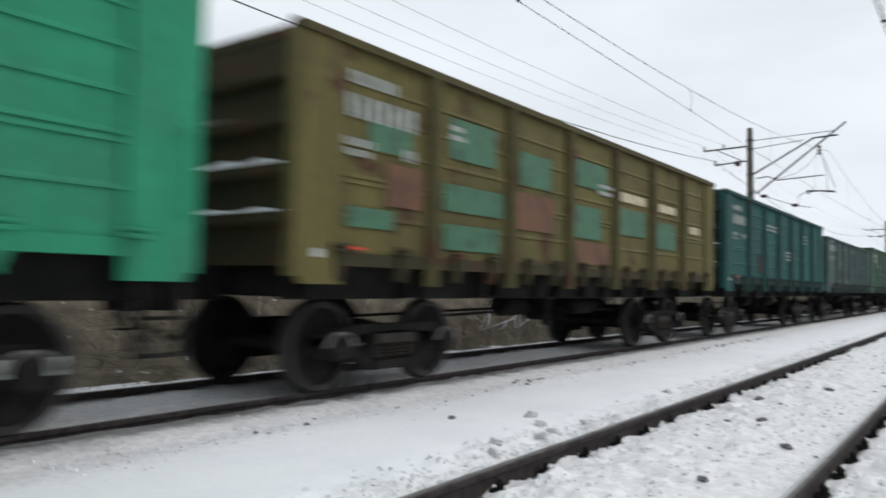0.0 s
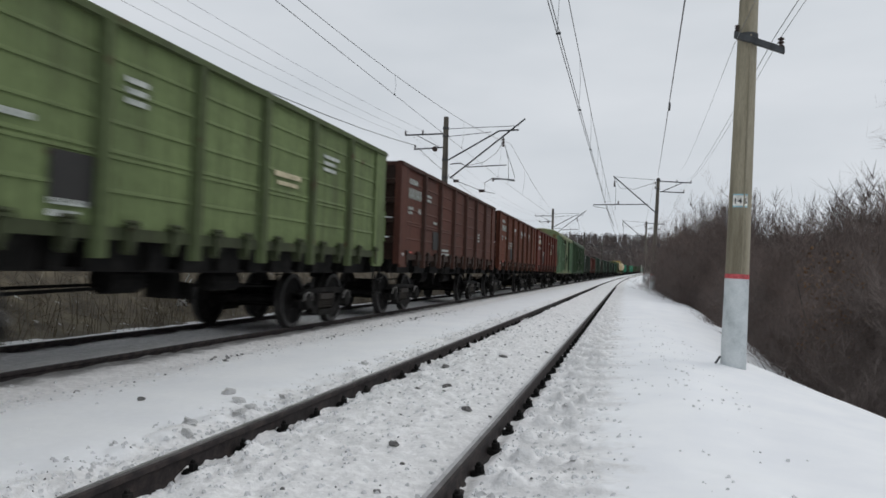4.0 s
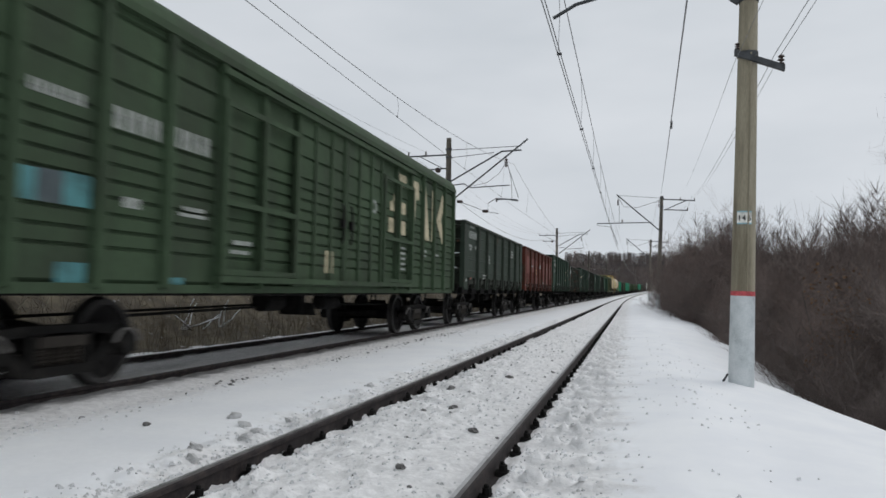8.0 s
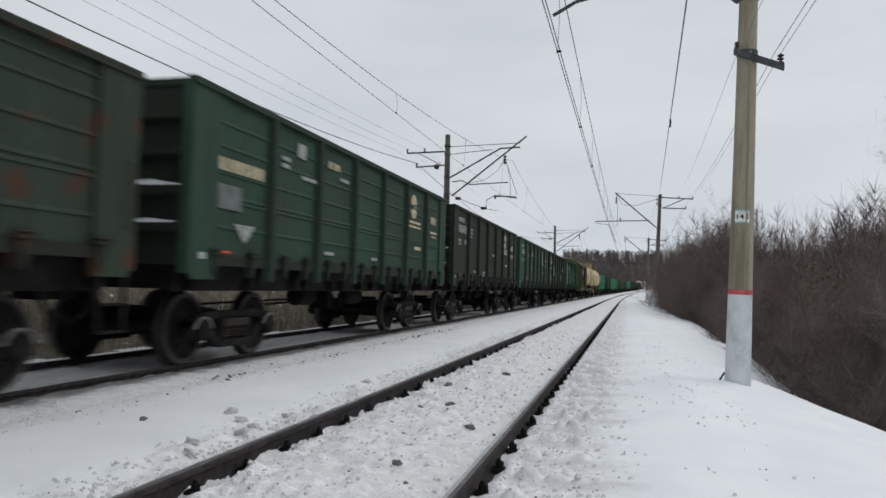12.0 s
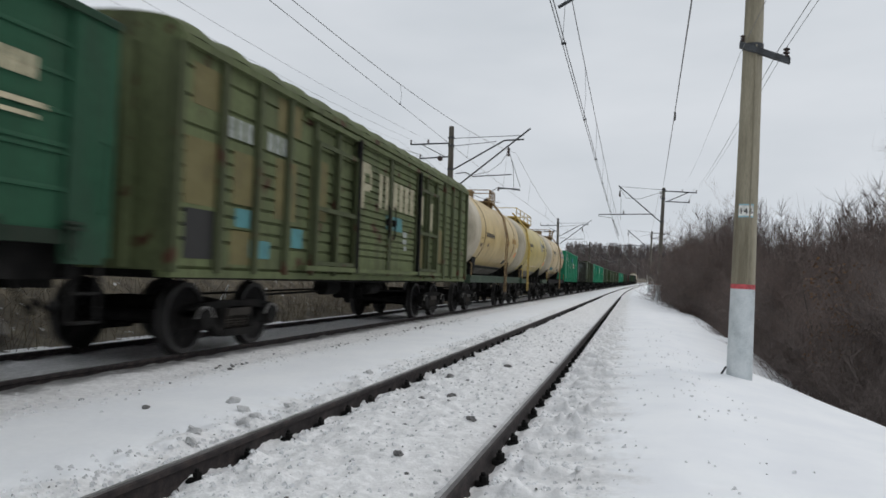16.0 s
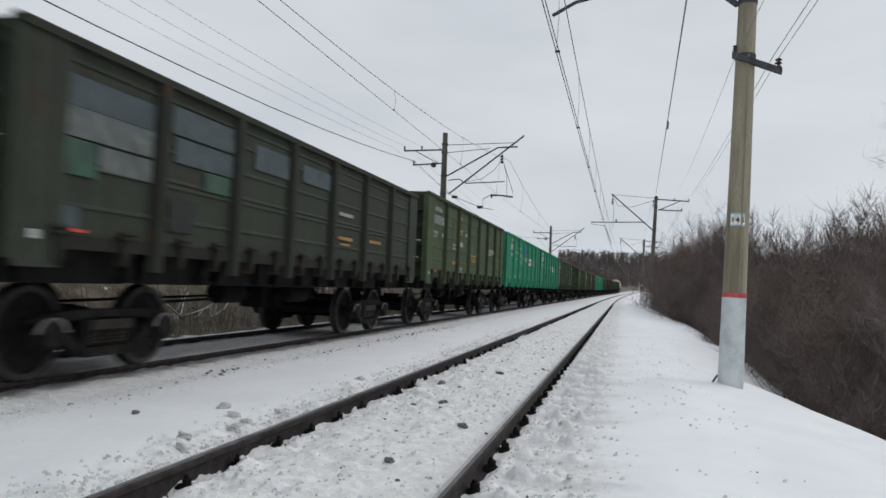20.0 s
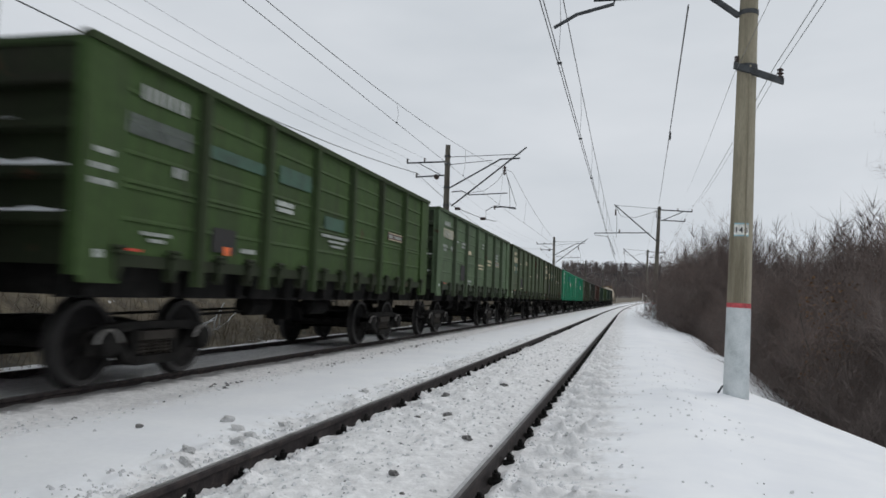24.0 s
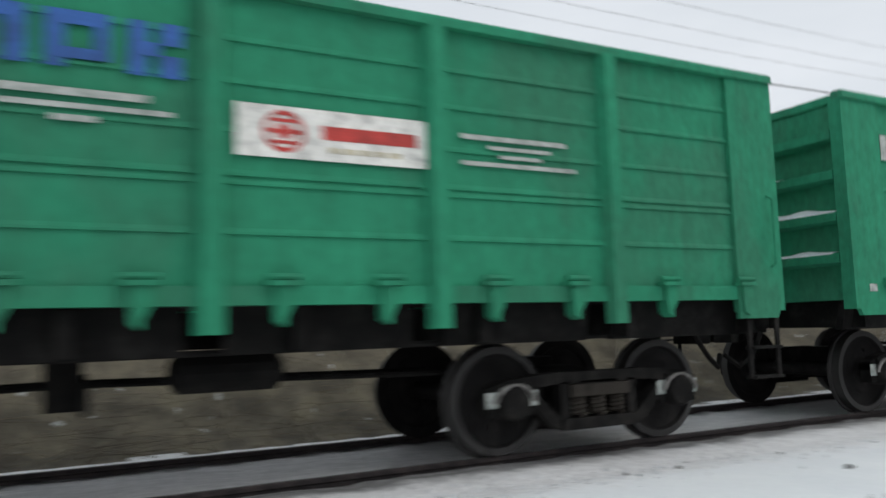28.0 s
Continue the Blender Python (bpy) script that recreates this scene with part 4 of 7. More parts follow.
    part("belly_coat", bm, BELLY, tank, "pale grey belly of the tank", smooth=True)
    bm = bmesh.new()
    lathe(bm, ((0.72, 0.10), (0.80, 0.16), (1.0, 0.16), (1.32, 0.22)), "z", 14)
    part("drain_valve", bm, UNDERFRAME, w)
    for s in (-1, 1):
        bm = bmesh.new()
        quad_box(bm, min(s * 0.46, s * 1.0), max(s * 0.46, s * 1.0), a, b, top + 0.02, top + 0.06)
        for y in (a + 0.2, b - 0.2):
            extrude(bm, ((s * 0.62, top + 0.02), (s * 0.97, top + 0.02), (s * 0.90, top - 0.24)), "y", y - 0.03, y + 0.03)
        part("walkway", bm, ladder_paint, w)
    make_underframe(w, half + 0.1, half - 1.45)
    boxed("end_beam", (-1.5, 1.5, -half - 0.12, -half + 0.05, 0.98, 1.25), frame_paint, w)
    boxed("end_beam", (-1.5, 1.5, half - 0.05, half + 0.12, 0.98, 1.25), frame_paint, w)
    for y in (-half + 1.45, half - 1.45):
        make_bogie(w, y)
    return w


# ---- markings on the sides; the camera sees the +x side ----
SIDE = 1.5235


TANK_SEAM = material("grimy_seam", (0.16, 0.115, 0.055), 0.8, grain=5)
TANK_WHITE = material("white_tank_paint", (0.50, 0.44, 0.33), 0.55, dark=(0.30, 0.26, 0.19), light=(0.62, 0.57, 0.47), grain=1.1, mix=0.9, bump=0.05, runs=0.3)


BELLY = material("pale_belly_paint", (0.26, 0.245, 0.215), 0.75, dark=(0.11, 0.10, 0.085), light=(0.42, 0.40, 0.36), grain=1.3, mix=0.9, bump=0.08, runs=0.4)


def bars(wagon, mat, blocks, x=SIDE, name="marking", label=""):
    """Plain bars (y0, y1, z0, z1) of paint on the side, one mesh a block of writing."""
    bm = bmesh.new()
    for y0, y1, z0, z1 in blocks:
        quad_box(bm, x, x + 0.004, y0, y1, z0, z1)
    ob = part(name, bm, mat, wagon, label)
    return tagged(ob, label, kind="stuff") if len(blocks) > 1 else ob


def digit_row(y0, y1, z0, z1, n=8):
    pitch = (y1 - y0) / n
    return [(y0 + pitch * (i + 0.1), y0 + pitch * (i + 0.76), z0, z1) for i in range(n)]


def lettering(wagon, text, y, z, size, mat, x=SIDE + 0.004, label=""):
    """Readable characters as flat letters, facing +x, reading towards +y."""
    cu = bpy.data.curves.new("lettering", "FONT")
    cu.body, cu.size, cu.align_x, cu.extrude = text, size, "LEFT", 0.002
    tmp = new("lettering_source", cu)
    mesh = bpy.data.meshes.new_from_object(tmp.evaluated_get(bpy.context.evaluated_depsgraph_get()))
    bpy.data.objects.remove(tmp)
    mesh.materials.clear()
    mesh.materials.append(mat)
    ob = new("lettering", mesh)
    ob.parent = wagon
    ob.matrix_basis = pose(x, y, z, 90, 0, 90)
    return tagged(ob, label or "painted figures")


def ring(wagon, mat, y, z, r, r_in, label, x=SIDE, a0=0, a1=360):
    bm = bmesh.new()
    n = 24
    vs = []
    for i in range(n + 1):
        a = radians(a0 + (a1 - a0) * i / n)
        vs.append([bm.verts.new((x + d, y + q * math.cos(a), z + q * math.sin(a))) for d in (0, 0.004) for q in (r_in, r)])
    for p, q in zip(vs, vs[1:]):
        bm.faces.new((p[2], p[3], q[3], q[2]))
        bm.faces.new((p[1], q[1], q[3], p[3]))
        bm.faces.new((p[0], p[2], q[2], q[0]))
    return part("emblem", bm, mat, wagon, label)


def painted(wagon, mat, outline, x, label):
    """A flat painted shape on the side, from its outline in (y, z)."""
    bm = bmesh.new()
    extrude(bm, outline, "x", x, x + 0.004)
    return part("paint_patch", bm, mat, wagon, label)


def stencils(wagon, mat, seed, number=True):
    """The usual blocks of small stencilled writing along a gondola side."""
    rng = random.Random(seed)
    if number:
        y = -5.55 + rng.uniform(-0.1, 0.1)
        bars(wagon, mat, digit_row(y, y + 0.75, 3.12, 3.25, 7))
        bars(wagon, mat, digit_row(y - 0.2, y + 1.1, 2.78, 3.02, 8), label="row of large stencilled figures")
        bars(wagon, mat, digit_row(y - 0.1, y + 0.4, 2.5, 2.58, 5) + digit_row(y - 0.05, y + 0.35, 2.4, 2.47, 4))
        bars(wagon, mat, digit_row(y + 0.85, y + 1.08, 2.45, 2.58, 2))
    for y0 in (-3.9, -3.2, -2.2, -1.6, 0.2, 3.0):
        if rng.random() < 0.75:
            z = rng.choice((1.6, 2.3, 2.75, 2.95))
            rows = rng.choice((1, 2, 3))
            wd = rng.uniform(0.3, 0.75)
            bars(wagon, mat, [(y0, y0 + wd * rng.uniform(0.7, 1), z - 0.11 * i, z - 0.11 * i + 0.06) for i in range(rows)])


def stencil_plate(wagon, y, z0, z1, wd=0.62):
    bars(wagon, MARK_DARK, [(y, y + wd, z0, z1)], name="stencil_plate", label="black stencil plate")


# ---- the train: wagon by wagon, with the place of its rear corner along the train ----
GREEN = wagon_paint("bright_green_paint", (0.031, 0.250, 0.138), 0.16, 0.97, 1.12, 0.80)
COATS = {
    "olive_patched": ("olive_brown_paint", (0.128, 0.112, 0.042), 0.6, 0.60),
    "teal": ("dark_teal_paint", (0.024, 0.100, 0.092), 0.4, 0.72),
    "grey_teal": ("worn_grey_teal_paint", (0.084, 0.136, 0.126), 0.6, 0.68),
    "grey_green": ("grey_green_paint", (0.100, 0.180, 0.132), 0.45, 0.72),
    "red_brown": ("red_oxide_paint", (0.160, 0.040, 0.026), 0.4, 0.74, 1.25),
    "light_green": ("light_green_paint", (0.140, 0.184, 0.080), 0.5, 0.68),
    "maroon": ("dull_maroon_paint", (0.090, 0.036, 0.026), 0.5, 0.68),
    "brown_red": ("brownish_red_paint", (0.115, 0.036, 0.020), 0.5, 0.66),
    "dark_red": ("dark_red_paint", (0.135, 0.032, 0.020), 0.45, 0.72),
    "rust_red": ("rusted_dark_red_paint", (0.115, 0.028, 0.018), 0.75, 0.565),
    "dark_box": ("deep_green_paint", (0.050, 0.080, 0.045), 0.3, 0.80),
    "dark_grey": ("dark_grey_green_paint", (0.040, 0.058, 0.043), 0.6, 0.68),
    "dark_green": ("dark_green_paint", (0.032, 0.066, 0.045), 0.45, 0.74),
    "blotched_green": ("blotched_dark_green_paint", (0.036, 0.052, 0.037), 0.75, 0.57),
    "black_green": ("blackish_green_paint", (0.026, 0.036, 0.025), 0.5, 0.70),
    "mid_green": ("middle_green_paint", (0.022, 0.076, 0.042), 0.4, 0.76),
    "old_box": ("old_olive_paint", (0.118, 0.140, 0.066), 0.65, 0.62),
    "charcoal": ("charcoal_olive_paint", (0.046, 0.054, 0.040), 0.6, 0.66),
    "olive": ("dull_olive_green_paint", (0.080, 0.108, 0.058), 0.5, 0.68),
    "grass": ("dark_grass_green_paint", (0.048, 0.084, 0.028), 0.45, 0.70),
    "sage": ("sage_green_paint", (0.096, 0.142, 0.080), 0.5, 0.70),
    "moss": ("mossy_green_paint", (0.094, 0.124, 0.070), 0.55, 0.66),
    "khaki": ("khaki_green_paint", (0.078, 0.096, 0.055), 0.6, 0.64),
}
PAINTS = {key: wagon_paint(*coat) for key, coat in COATS.items()}
PAINTS["pale_box"] = material("pale_green_peeling_paint", (0.190, 0.215, 0.105), 0.7, dark=(0.175, 0.125, 0.055), light=(0.180, 0.270, 0.150), grain=0.9, mix=1.1, bump=0.12, fine=14, spots=(0.145, 0.100, 0.045), spot_at=0.60, streak=0.6, spec=0.3, runs=0.4)


def darkened(coat, share):
    """The same coat mixed towards near-black by share, with more wear and rust."""
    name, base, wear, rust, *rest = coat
    return wagon_paint("darkened_" + name, tuple(c * (1 - share) + d * share for c, d in zip(base, (0.018, 0.017, 0.014))), min(0.75, wear + 0.15), rust - 0.03, *rest)


# Darker coats for posts and top rails, and for latches, sills and ends.
DARK_POSTS = {key: darkened(coat, 0.45) for key, coat in COATS.items()}
DARK_LOWER = {key: darkened(coat, 0.74) for key, coat in COATS.items()}
PLATE_RED = material("dark_red_plate_paint", (0.085, 0.03, 0.026), 0.7, grain=6, bump=0.05)
PATCH_GREEN = material("fresh_green_patch_paint", (0.045, 0.135, 0.075), 0.65, grain=4, bump=0.05)
PATCH_DARK = material("dark_green_patch_paint", (0.03, 0.085, 0.055), 0.65, grain=4, bump=0.05)
PATCH_SLATE = material("slate_blue_patch_paint", (0.058, 0.080, 0.088), 0.75, dark=(0.03, 0.042, 0.046), light=(0.09, 0.115, 0.122), grain=4, mix=0.9, bump=0.05)
PATCH_RED = material("brighter_red_patch_paint", (0.150, 0.036, 0.024), 0.75, dark=(0.085, 0.024, 0.017), light=(0.19, 0.05, 0.034), grain=2.2, mix=0.8, bump=0.05)
PATCH_GREY = material("scuffed_pale_grey_paint", (0.11, 0.125, 0.12), 0.75, dark=(0.045, 0.052, 0.048), light=(0.21, 0.23, 0.22), grain=5, mix=0.9, bump=0.05)
PATCH_BROWN = material("brown_patch_paint", (0.13, 0.06, 0.03), 0.75, grain=3, bump=0.05)
PATCH_TURQUOISE = material("turquoise_patch_paint", (0.06, 0.20, 0.21), 0.7, grain=3, bump=0.05)
TANK_CREAM = material("cream_tank_paint", (0.54, 0.40, 0.17), 0.5, dark=(0.38, 0.26, 0.10), light=(0.62, 0.49, 0.25), grain=0.8, mix=0.8, bump=0.05, spots=(0.22, 0.14, 0.06), spot_at=0.74, runs=0.35)
TANK_YELLOW = material("dull_yellow_tank_paint", (0.50, 0.40, 0.12), 0.5, dark=(0.36, 0.27, 0.08), light=(0.57, 0.46, 0.18), grain=0.8, mix=0.7, bump=0.05, runs=0.3)
TANK_PALE = material("pale_beige_tank_paint", (0.60, 0.47, 0.26), 0.5, dark=(0.42, 0.31, 0.16), light=(0.68, 0.57, 0.37), grain=0.8, mix=0.7, bump=0.05, spots=(0.22, 0.15, 0.08), spot_at=0.78)
CAP_GREEN = material("green_tank_end_paint", (0.045, 0.085, 0.032), 0.6, grain=2, bump=0.05)
CAP_PALE = material("pale_green_tank_end_paint", (0.30, 0.35, 0.29), 0.6, grain=2, bump=0.05)
CAP_TEAL = material("teal_tank_end_paint", (0.02, 0.17, 0.19), 0.6, grain=2, bump=0.05)
FRAME_GREEN = material("worn_green_frame_paint", (0.032, 0.062, 0.036), 0.85, dark=(0.018, 0.02, 0.017), light=(0.09, 0.115, 0.075), grain=2.2, mix=1.0, runs=0.5)
LADDER_RUST = material("rusty_ladder_paint", (0.25, 0.17, 0.08), 0.8, dark=(0.11, 0.06, 0.03), grain=4)
LADDER_YELLOW = material("yellow_ladder_paint", (0.50, 0.36, 0.09), 0.7, dark=(0.30, 0.2, 0.06), grain=4)

GONDOLA = build_gondola("open steel gondola wagon")
BRACED = build_gondola("open gondola wagon with diagonal end braces", braced=True)
LOW = build_gondola("low open steel gondola wagon", swages=(1.72, 2.10, 2.17, 2.50, 2.86, 3.08), top=3.30)
LONG = build_gondola("long open steel gondola wagon", half=6.6)
LONG_MARKED = build_gondola("long bright green steel gondola wagon with white lettering", marks=True, half=6.6, snow=False)
MARKED = build_gondola("bright green steel gondola wagon with white lettering", marks=True)


def blank(w):
    return copy_thing(w, Matrix())


def patches(w, mat, blocks, label):
    for block in blocks:
        bars(w, mat, [block], SIDE - 0.0025, "paint_patch", label.replace("patches", "patch"))


def globe_marks(w, seed, number=True):
    """Cream emblem and writing blocks of the dark green wagons."""
    stencils(w, MARK_FAINT, seed, number)
    ring(w, MARK_CREAM, 3.15, 3.05, 0.24, 0.0, "cream round emblem", a0=10, a1=170)
    ring(w, MARK_CREAM, 3.15, 2.96, 0.24, 0.0, "cream round emblem", a0=190, a1=350)
    bars(w, MARK_CREAM, [(2.86, 3.20, 3.045, 3.062), (3.12, 3.44, 2.99, 3.007)], label="lines of a cream emblem")
    bars(w, MARK_CREAM, [(2.75, 3.75, 2.60, 2.66), (2.8, 3.75, 2.50, 2.55)] + digit_row(4.75, 5.3, 2.72, 2.92, 3))
    bars(w, MARK_CREAM, [(4.7, 5.4, 2.48, 2.53), (4.85, 5.3, 2.38, 2.42), (3.3, 3.8, 1.98, 2.06)])


def green_marks(w, figures):
    """White writing, black stencil plate, blue block letters and the white and red plate of the green wagons."""
    bars(w, MARK_WHITE, digit_row(-5.33, -4.38, 3.22, 3.38, 7))
    if figures:
        lettering(w, figures, -5.68, 2.85, 0.325, MARK_WHITE, label="large white painted figures")
    else:
        bars(w, MARK_WHITE, digit_row(-5.65, -4.3, 2.84, 3.12, 8), label="row of large white figures")
    bars(w, MARK_WHITE, [(-5.35, -5.2, 2.72, 2.76), (-5.55, -5.0, 2.66, 2.70), (-5.5, -5.03, 2.60, 2.645), (-5.4, -5.06, 2.54, 2.58)])
    bars(w, MARK_WHITE, digit_row(-4.58, -4.33, 2.50, 2.64, 3))
    bars(w, MARK_WHITE, [(-3.6, -3.3, 3.02, 3.045), (-3.95, -3.6, 2.78, 2.83), (-3.3, -3.1, 2.74, 2.80), (-3.7, -3.3, 2.46, 2.51), (-4.1, -3.7, 1.62, 1.68), (-3.35, -3.15, 1.50, 1.53)])
    stencil_plate(w, -3.14, 1.64, 2.06, 0.56)
    bars(w, MARK_WHITE, digit_row(-2.3, -2.12, 2.96, 3.12, 2))
    bars(w, MARK_WHITE, [(-2.4, -1.95, 2.72, 2.77), (-2.38, -1.95, 2.65, 2.69), (-1.6, -1.2, 2.58, 2.62), (-1.45, -1.3, 2.66, 2.69), (-1.5, -1.35, 2.32, 2.40)])
    bars(w, MARK_WHITE, [(-2.42, -1.9, 2.46, 2.485), (-2.42, -1.9, 2.29, 2.315), (-2.3, -2.0, 2.36, 2.41), (-2.38, -2.2, 1.60, 1.64), (-2.38, -2.2, 1.67, 1.71), (-2.38, -2.2, 1.74, 1.78)])
    blue = [(-0.62, -0.5, 2.80, 3.08), (-0.62, -0.25, 3.08, 3.17), (-0.37, -0.25, 2.80, 3.08),
            (-0.15, -0.04, 2.80, 3.08), (-0.15, 0.22, 3.08, 3.17), (-0.04, 0.22, 2.86, 2.93), (0.13, 0.22, 2.93, 3.08),
            (0.33, 0.44, 2.80, 3.17), (0.44, 0.52, 2.94, 3.03), (0.52, 0.66, 3.02, 3.17), (0.52, 0.66, 2.80, 2.95)]
    bars(w, MARK_BLUE, blue, label="blue painted emblem")
    bars(w, MARK_WHITE, [(-0.45, 0.45, 2.62, 2.67), (-0.55, 0.6, 2.54, 2.575), (-0.1, 0.15, 2.46, 2.50)])
    bars(w, WHITE_SIGN, [(1.01, 2.48, 2.33, 2.70)], SIDE, "name_plate", "white plate with a red wheel emblem")
    ring(w, MARK_RED, 1.34, 2.52, 0.15, 0.118, "red wheel emblem", SIDE + 0.0045)
    ring(w, MARK_RED, 1.34, 2.52, 0.055, 0.0, "red wheel emblem", SIDE + 0.0045)
    bars(w, MARK_RED, [(1.225, 1.28, 2.505, 2.535), (1.40, 1.455, 2.505, 2.535), (1.26, 1.42, 2.585, 2.61), (1.26, 1.42, 2.43, 2.455)], SIDE + 0.0045, label="spokes of a red wheel emblem")
    bars(w, MARK_RED, [(1.62, 2.36, 2.485, 2.585)], SIDE + 0.0045)
    bars(w, MARK_CREAM, digit_row(1.66, 2.25, 2.39, 2.43, 5), SIDE + 0.0045)
    bars(w, MARK_WHITE, [(2.75, 3.75, 2.60, 2.64), (3.0, 3.6, 2.53, 2.56), (3.1, 3.5, 2.46, 2.49), (2.75, 3.85, 2.39, 2.425)])


def red_plate(w, y0, y1, z0, z1):
    """A dark red plate between two cream lines, with a row of worn writing."""
    z0 = z1 - 0.16
    bars(w, PLATE_RED, [(y0, y1, z0, z1)], name="name_plate", label="dark red plate with cream lines")
    bars(w, MARK_CREAM, [(y0, y1, z0, z0 + 0.018), (y0, y1, z1 - 0.018, z1)], SIDE + 0.0045)
    bars(w, MARK_FAINT, [(y0 + 0.05, y0 + 0.3, z0 + 0.04, z1 - 0.04), (y0 + 0.42, y1 - 0.06, z0 + 0.05, z1 - 0.05)], SIDE + 0.0045)


def plain_marks(w, seed, mat=None):
    stencils(w, mat or MARK_FAINT, seed)
    if seed % 2:
        stencil_plate(w, -3.2, 1.62, 2.1)
    if seed % 3 == 0:
        bars(w, MARK_CREAM, [(1.2, 2.1, 2.42, 2.5), (1.3, 2.0, 2.3, 2.36)])


TAIL = 13.7
train = []          # (wagon, rear corner, half length of the body)


def add(w, rear, half, paint=None, label="", lower=None, posts=None):
    if paint is not None:
        put_paint(w, paint, lower, posts)
    if label:
        w["label"] = label
    train.append((w, rear, half))
    return w


def gondola(rear, paint, label, marks=None, base=None):
    w = blank(base or GONDOLA)
    if marks:
        marks(w)
    return add(w, rear, 6.6 if base == LONG else G_HALF, PAINTS[paint], label, DARK_LOWER[paint], DARK_POSTS[paint])


def old_green(rear, figures="", base=None):
    w = blank(base or MARKED)
    green_marks(w, figures)
    if base:
        for ob in w.children:
            if ob.name.split(".")[0] in ("marking", "emblem", "name_plate", "stencil_plate"):
                ob.matrix_basis = pose(0, 0.35, 0)
    return add(w, rear, 6.6 if base == LONG_MARKED else G_HALF, GREEN, "bright green gondola wagon with white lettering and a white plate", GREEN)


def patched_olive(w):
    patches(w, PATCH_GREEN, [(-3.9, -2.9, 2.62, 3.1), (-4.0, -2.7, 2.0, 2.32), (-4.0, -2.8, 1.55, 1.85), (-2.3, -1.4, 2.5, 2.95), (-0.6, 0.5, 2.7, 3.1), (-0.7, 0.3, 1.9, 2.4), (1.0, 2.2, 2.05, 2.5), (2.8, 3.8, 1.9, 2.4), (-5.3, -4.6, 2.5, 2.8), (-5.6, -4.9, 1.7, 1.9), (-6.2, -5.7, 1.16, 1.5)], "green repainted patches")
    patches(w, PATCH_BROWN, [(-5.0, -4.4, 1.95, 2.4), (-2.4, -1.3, 1.9, 2.4), (-0.6, 0.6, 1.5, 1.85)], "brown repainted patches")
    stencils(w, MARK_FAINT, 4)
    bars(w, MARK_CREAM, [(1.1, 2.2, 2.62, 2.78), (2.9, 3.8, 2.6, 2.75), (4.7, 5.3, 2.3, 2.45)])


def red_marks(w):
    stencils(w, MARK_WHITE, 12, number=False)
    bars(w, MARK_WHITE, digit_row(-5.4, -4.8, 3.05, 3.2, 4))
    bars(w, MARK_WHITE, digit_row(-5.2, -4.6, 2.72, 2.9, 5))
    bars(w, MARK_WHITE, digit_row(-3.95, -2.75, 2.72, 3.0, 8), label="row of large white figures")
    bars(w, MARK_WHITE, digit_row(-3.4, -3.2, 2.48, 2.6, 2))
    stencil_plate(w, -4.0, 1.62, 2.12, 0.75)
    bars(w, MARK_YELLOW, [(-2.3, -1.3, 2.02, 2.1), (-2.3, -1.2, 1.88, 1.95), (1.1, 2.2, 1.98, 2.06), (1.1, 2.1, 1.84, 1.9), (2.75, 3.85, 2.3, 2.4)])
    ring(w, MARK_YELLOW, 3.3, 2.85, 0.40, 0.30, "faded yellow ring emblem", a0=40, a1=330)
    bars(w, MARK_YELLOW, [(3.2, 3.3, 2.6, 3.1), (3.3, 3.5, 2.85, 2.95)])


def rusty_red(w):
    # Brighter bay centres; the bay edges keep the darker coat.
    patches(w, PATCH_RED, [(-5.6, -4.5, 2.0, 2.85), (-3.95, -2.7, 2.1, 2.8), (-2.32, -1.35, 1.94, 2.78), (-2.3, -1.26, 1.48, 1.85), (-0.7, 0.36, 2.15, 2.73), (1.0, 2.26, 1.5, 2.86), (2.7, 4.05, 1.5, 2.80), (4.45, 5.6, 1.9, 2.86)], "brighter red patches")
    bars(w, MARK_FAINT, digit_row(-0.57, 0.37, 2.36, 2.56, 3), label="worn pale figures")
    bars(w, MARK_FAINT, [(-0.93, -0.72, 2.45, 2.63)])
    bars(w, MARK_FAINT, [(1.18, 2.01, 1.56, 1.62), (1.3, 1.9, 1.48, 1.53)])
    bars(w, MARK_YELLOW, [(-1.9, -1.45, 2.2, 2.26), (-1.95, -1.5, 2.05, 2.1)])
    bars(w, MARK_FAINT, [(-3.7, -3.1, 2.38, 2.43), (2.9, 3.5, 2.4, 2.46)])


def slate_patches(w):
    patches(w, PATCH_SLATE, [(-5.79, -4.36, 2.66, 2.95), (-4.02, -2.65, 2.72, 3.04), (-3.94, -2.64, 2.40, 2.69), (-2.04, -0.96, 2.62, 2.97), (-0.45, 0.70, 2.67, 2.95), (-5.87, -5.44, 1.5, 1.71)], "slate-blue repainted patches")
    patches(w, PATCH_GREY, [(-5.8, -4.36, 2.37, 2.655), (-5.2, -4.36, 2.10, 2.34), (-2.95, -2.6, 2.75, 2.90)], "scuffed pale grey patches")
    patches(w, PATCH_DARK, [(-5.81, -5.24, 2.01, 2.35), (-3.3, -2.7, 2.15, 2.38)], "dark green repainted patches")
    stencil_plate(w, -4.0, 1.6, 1.98, 0.5)
    bars(w, MARK_YELLOW, [(1.2, 1.9, 1.86, 1.92), (1.3, 1.8, 1.76, 1.80), (2.9, 3.6, 1.9, 1.96)])
    bars(w, MARK_FAINT, [(1.2, 1.9, 2.3, 2.36)])


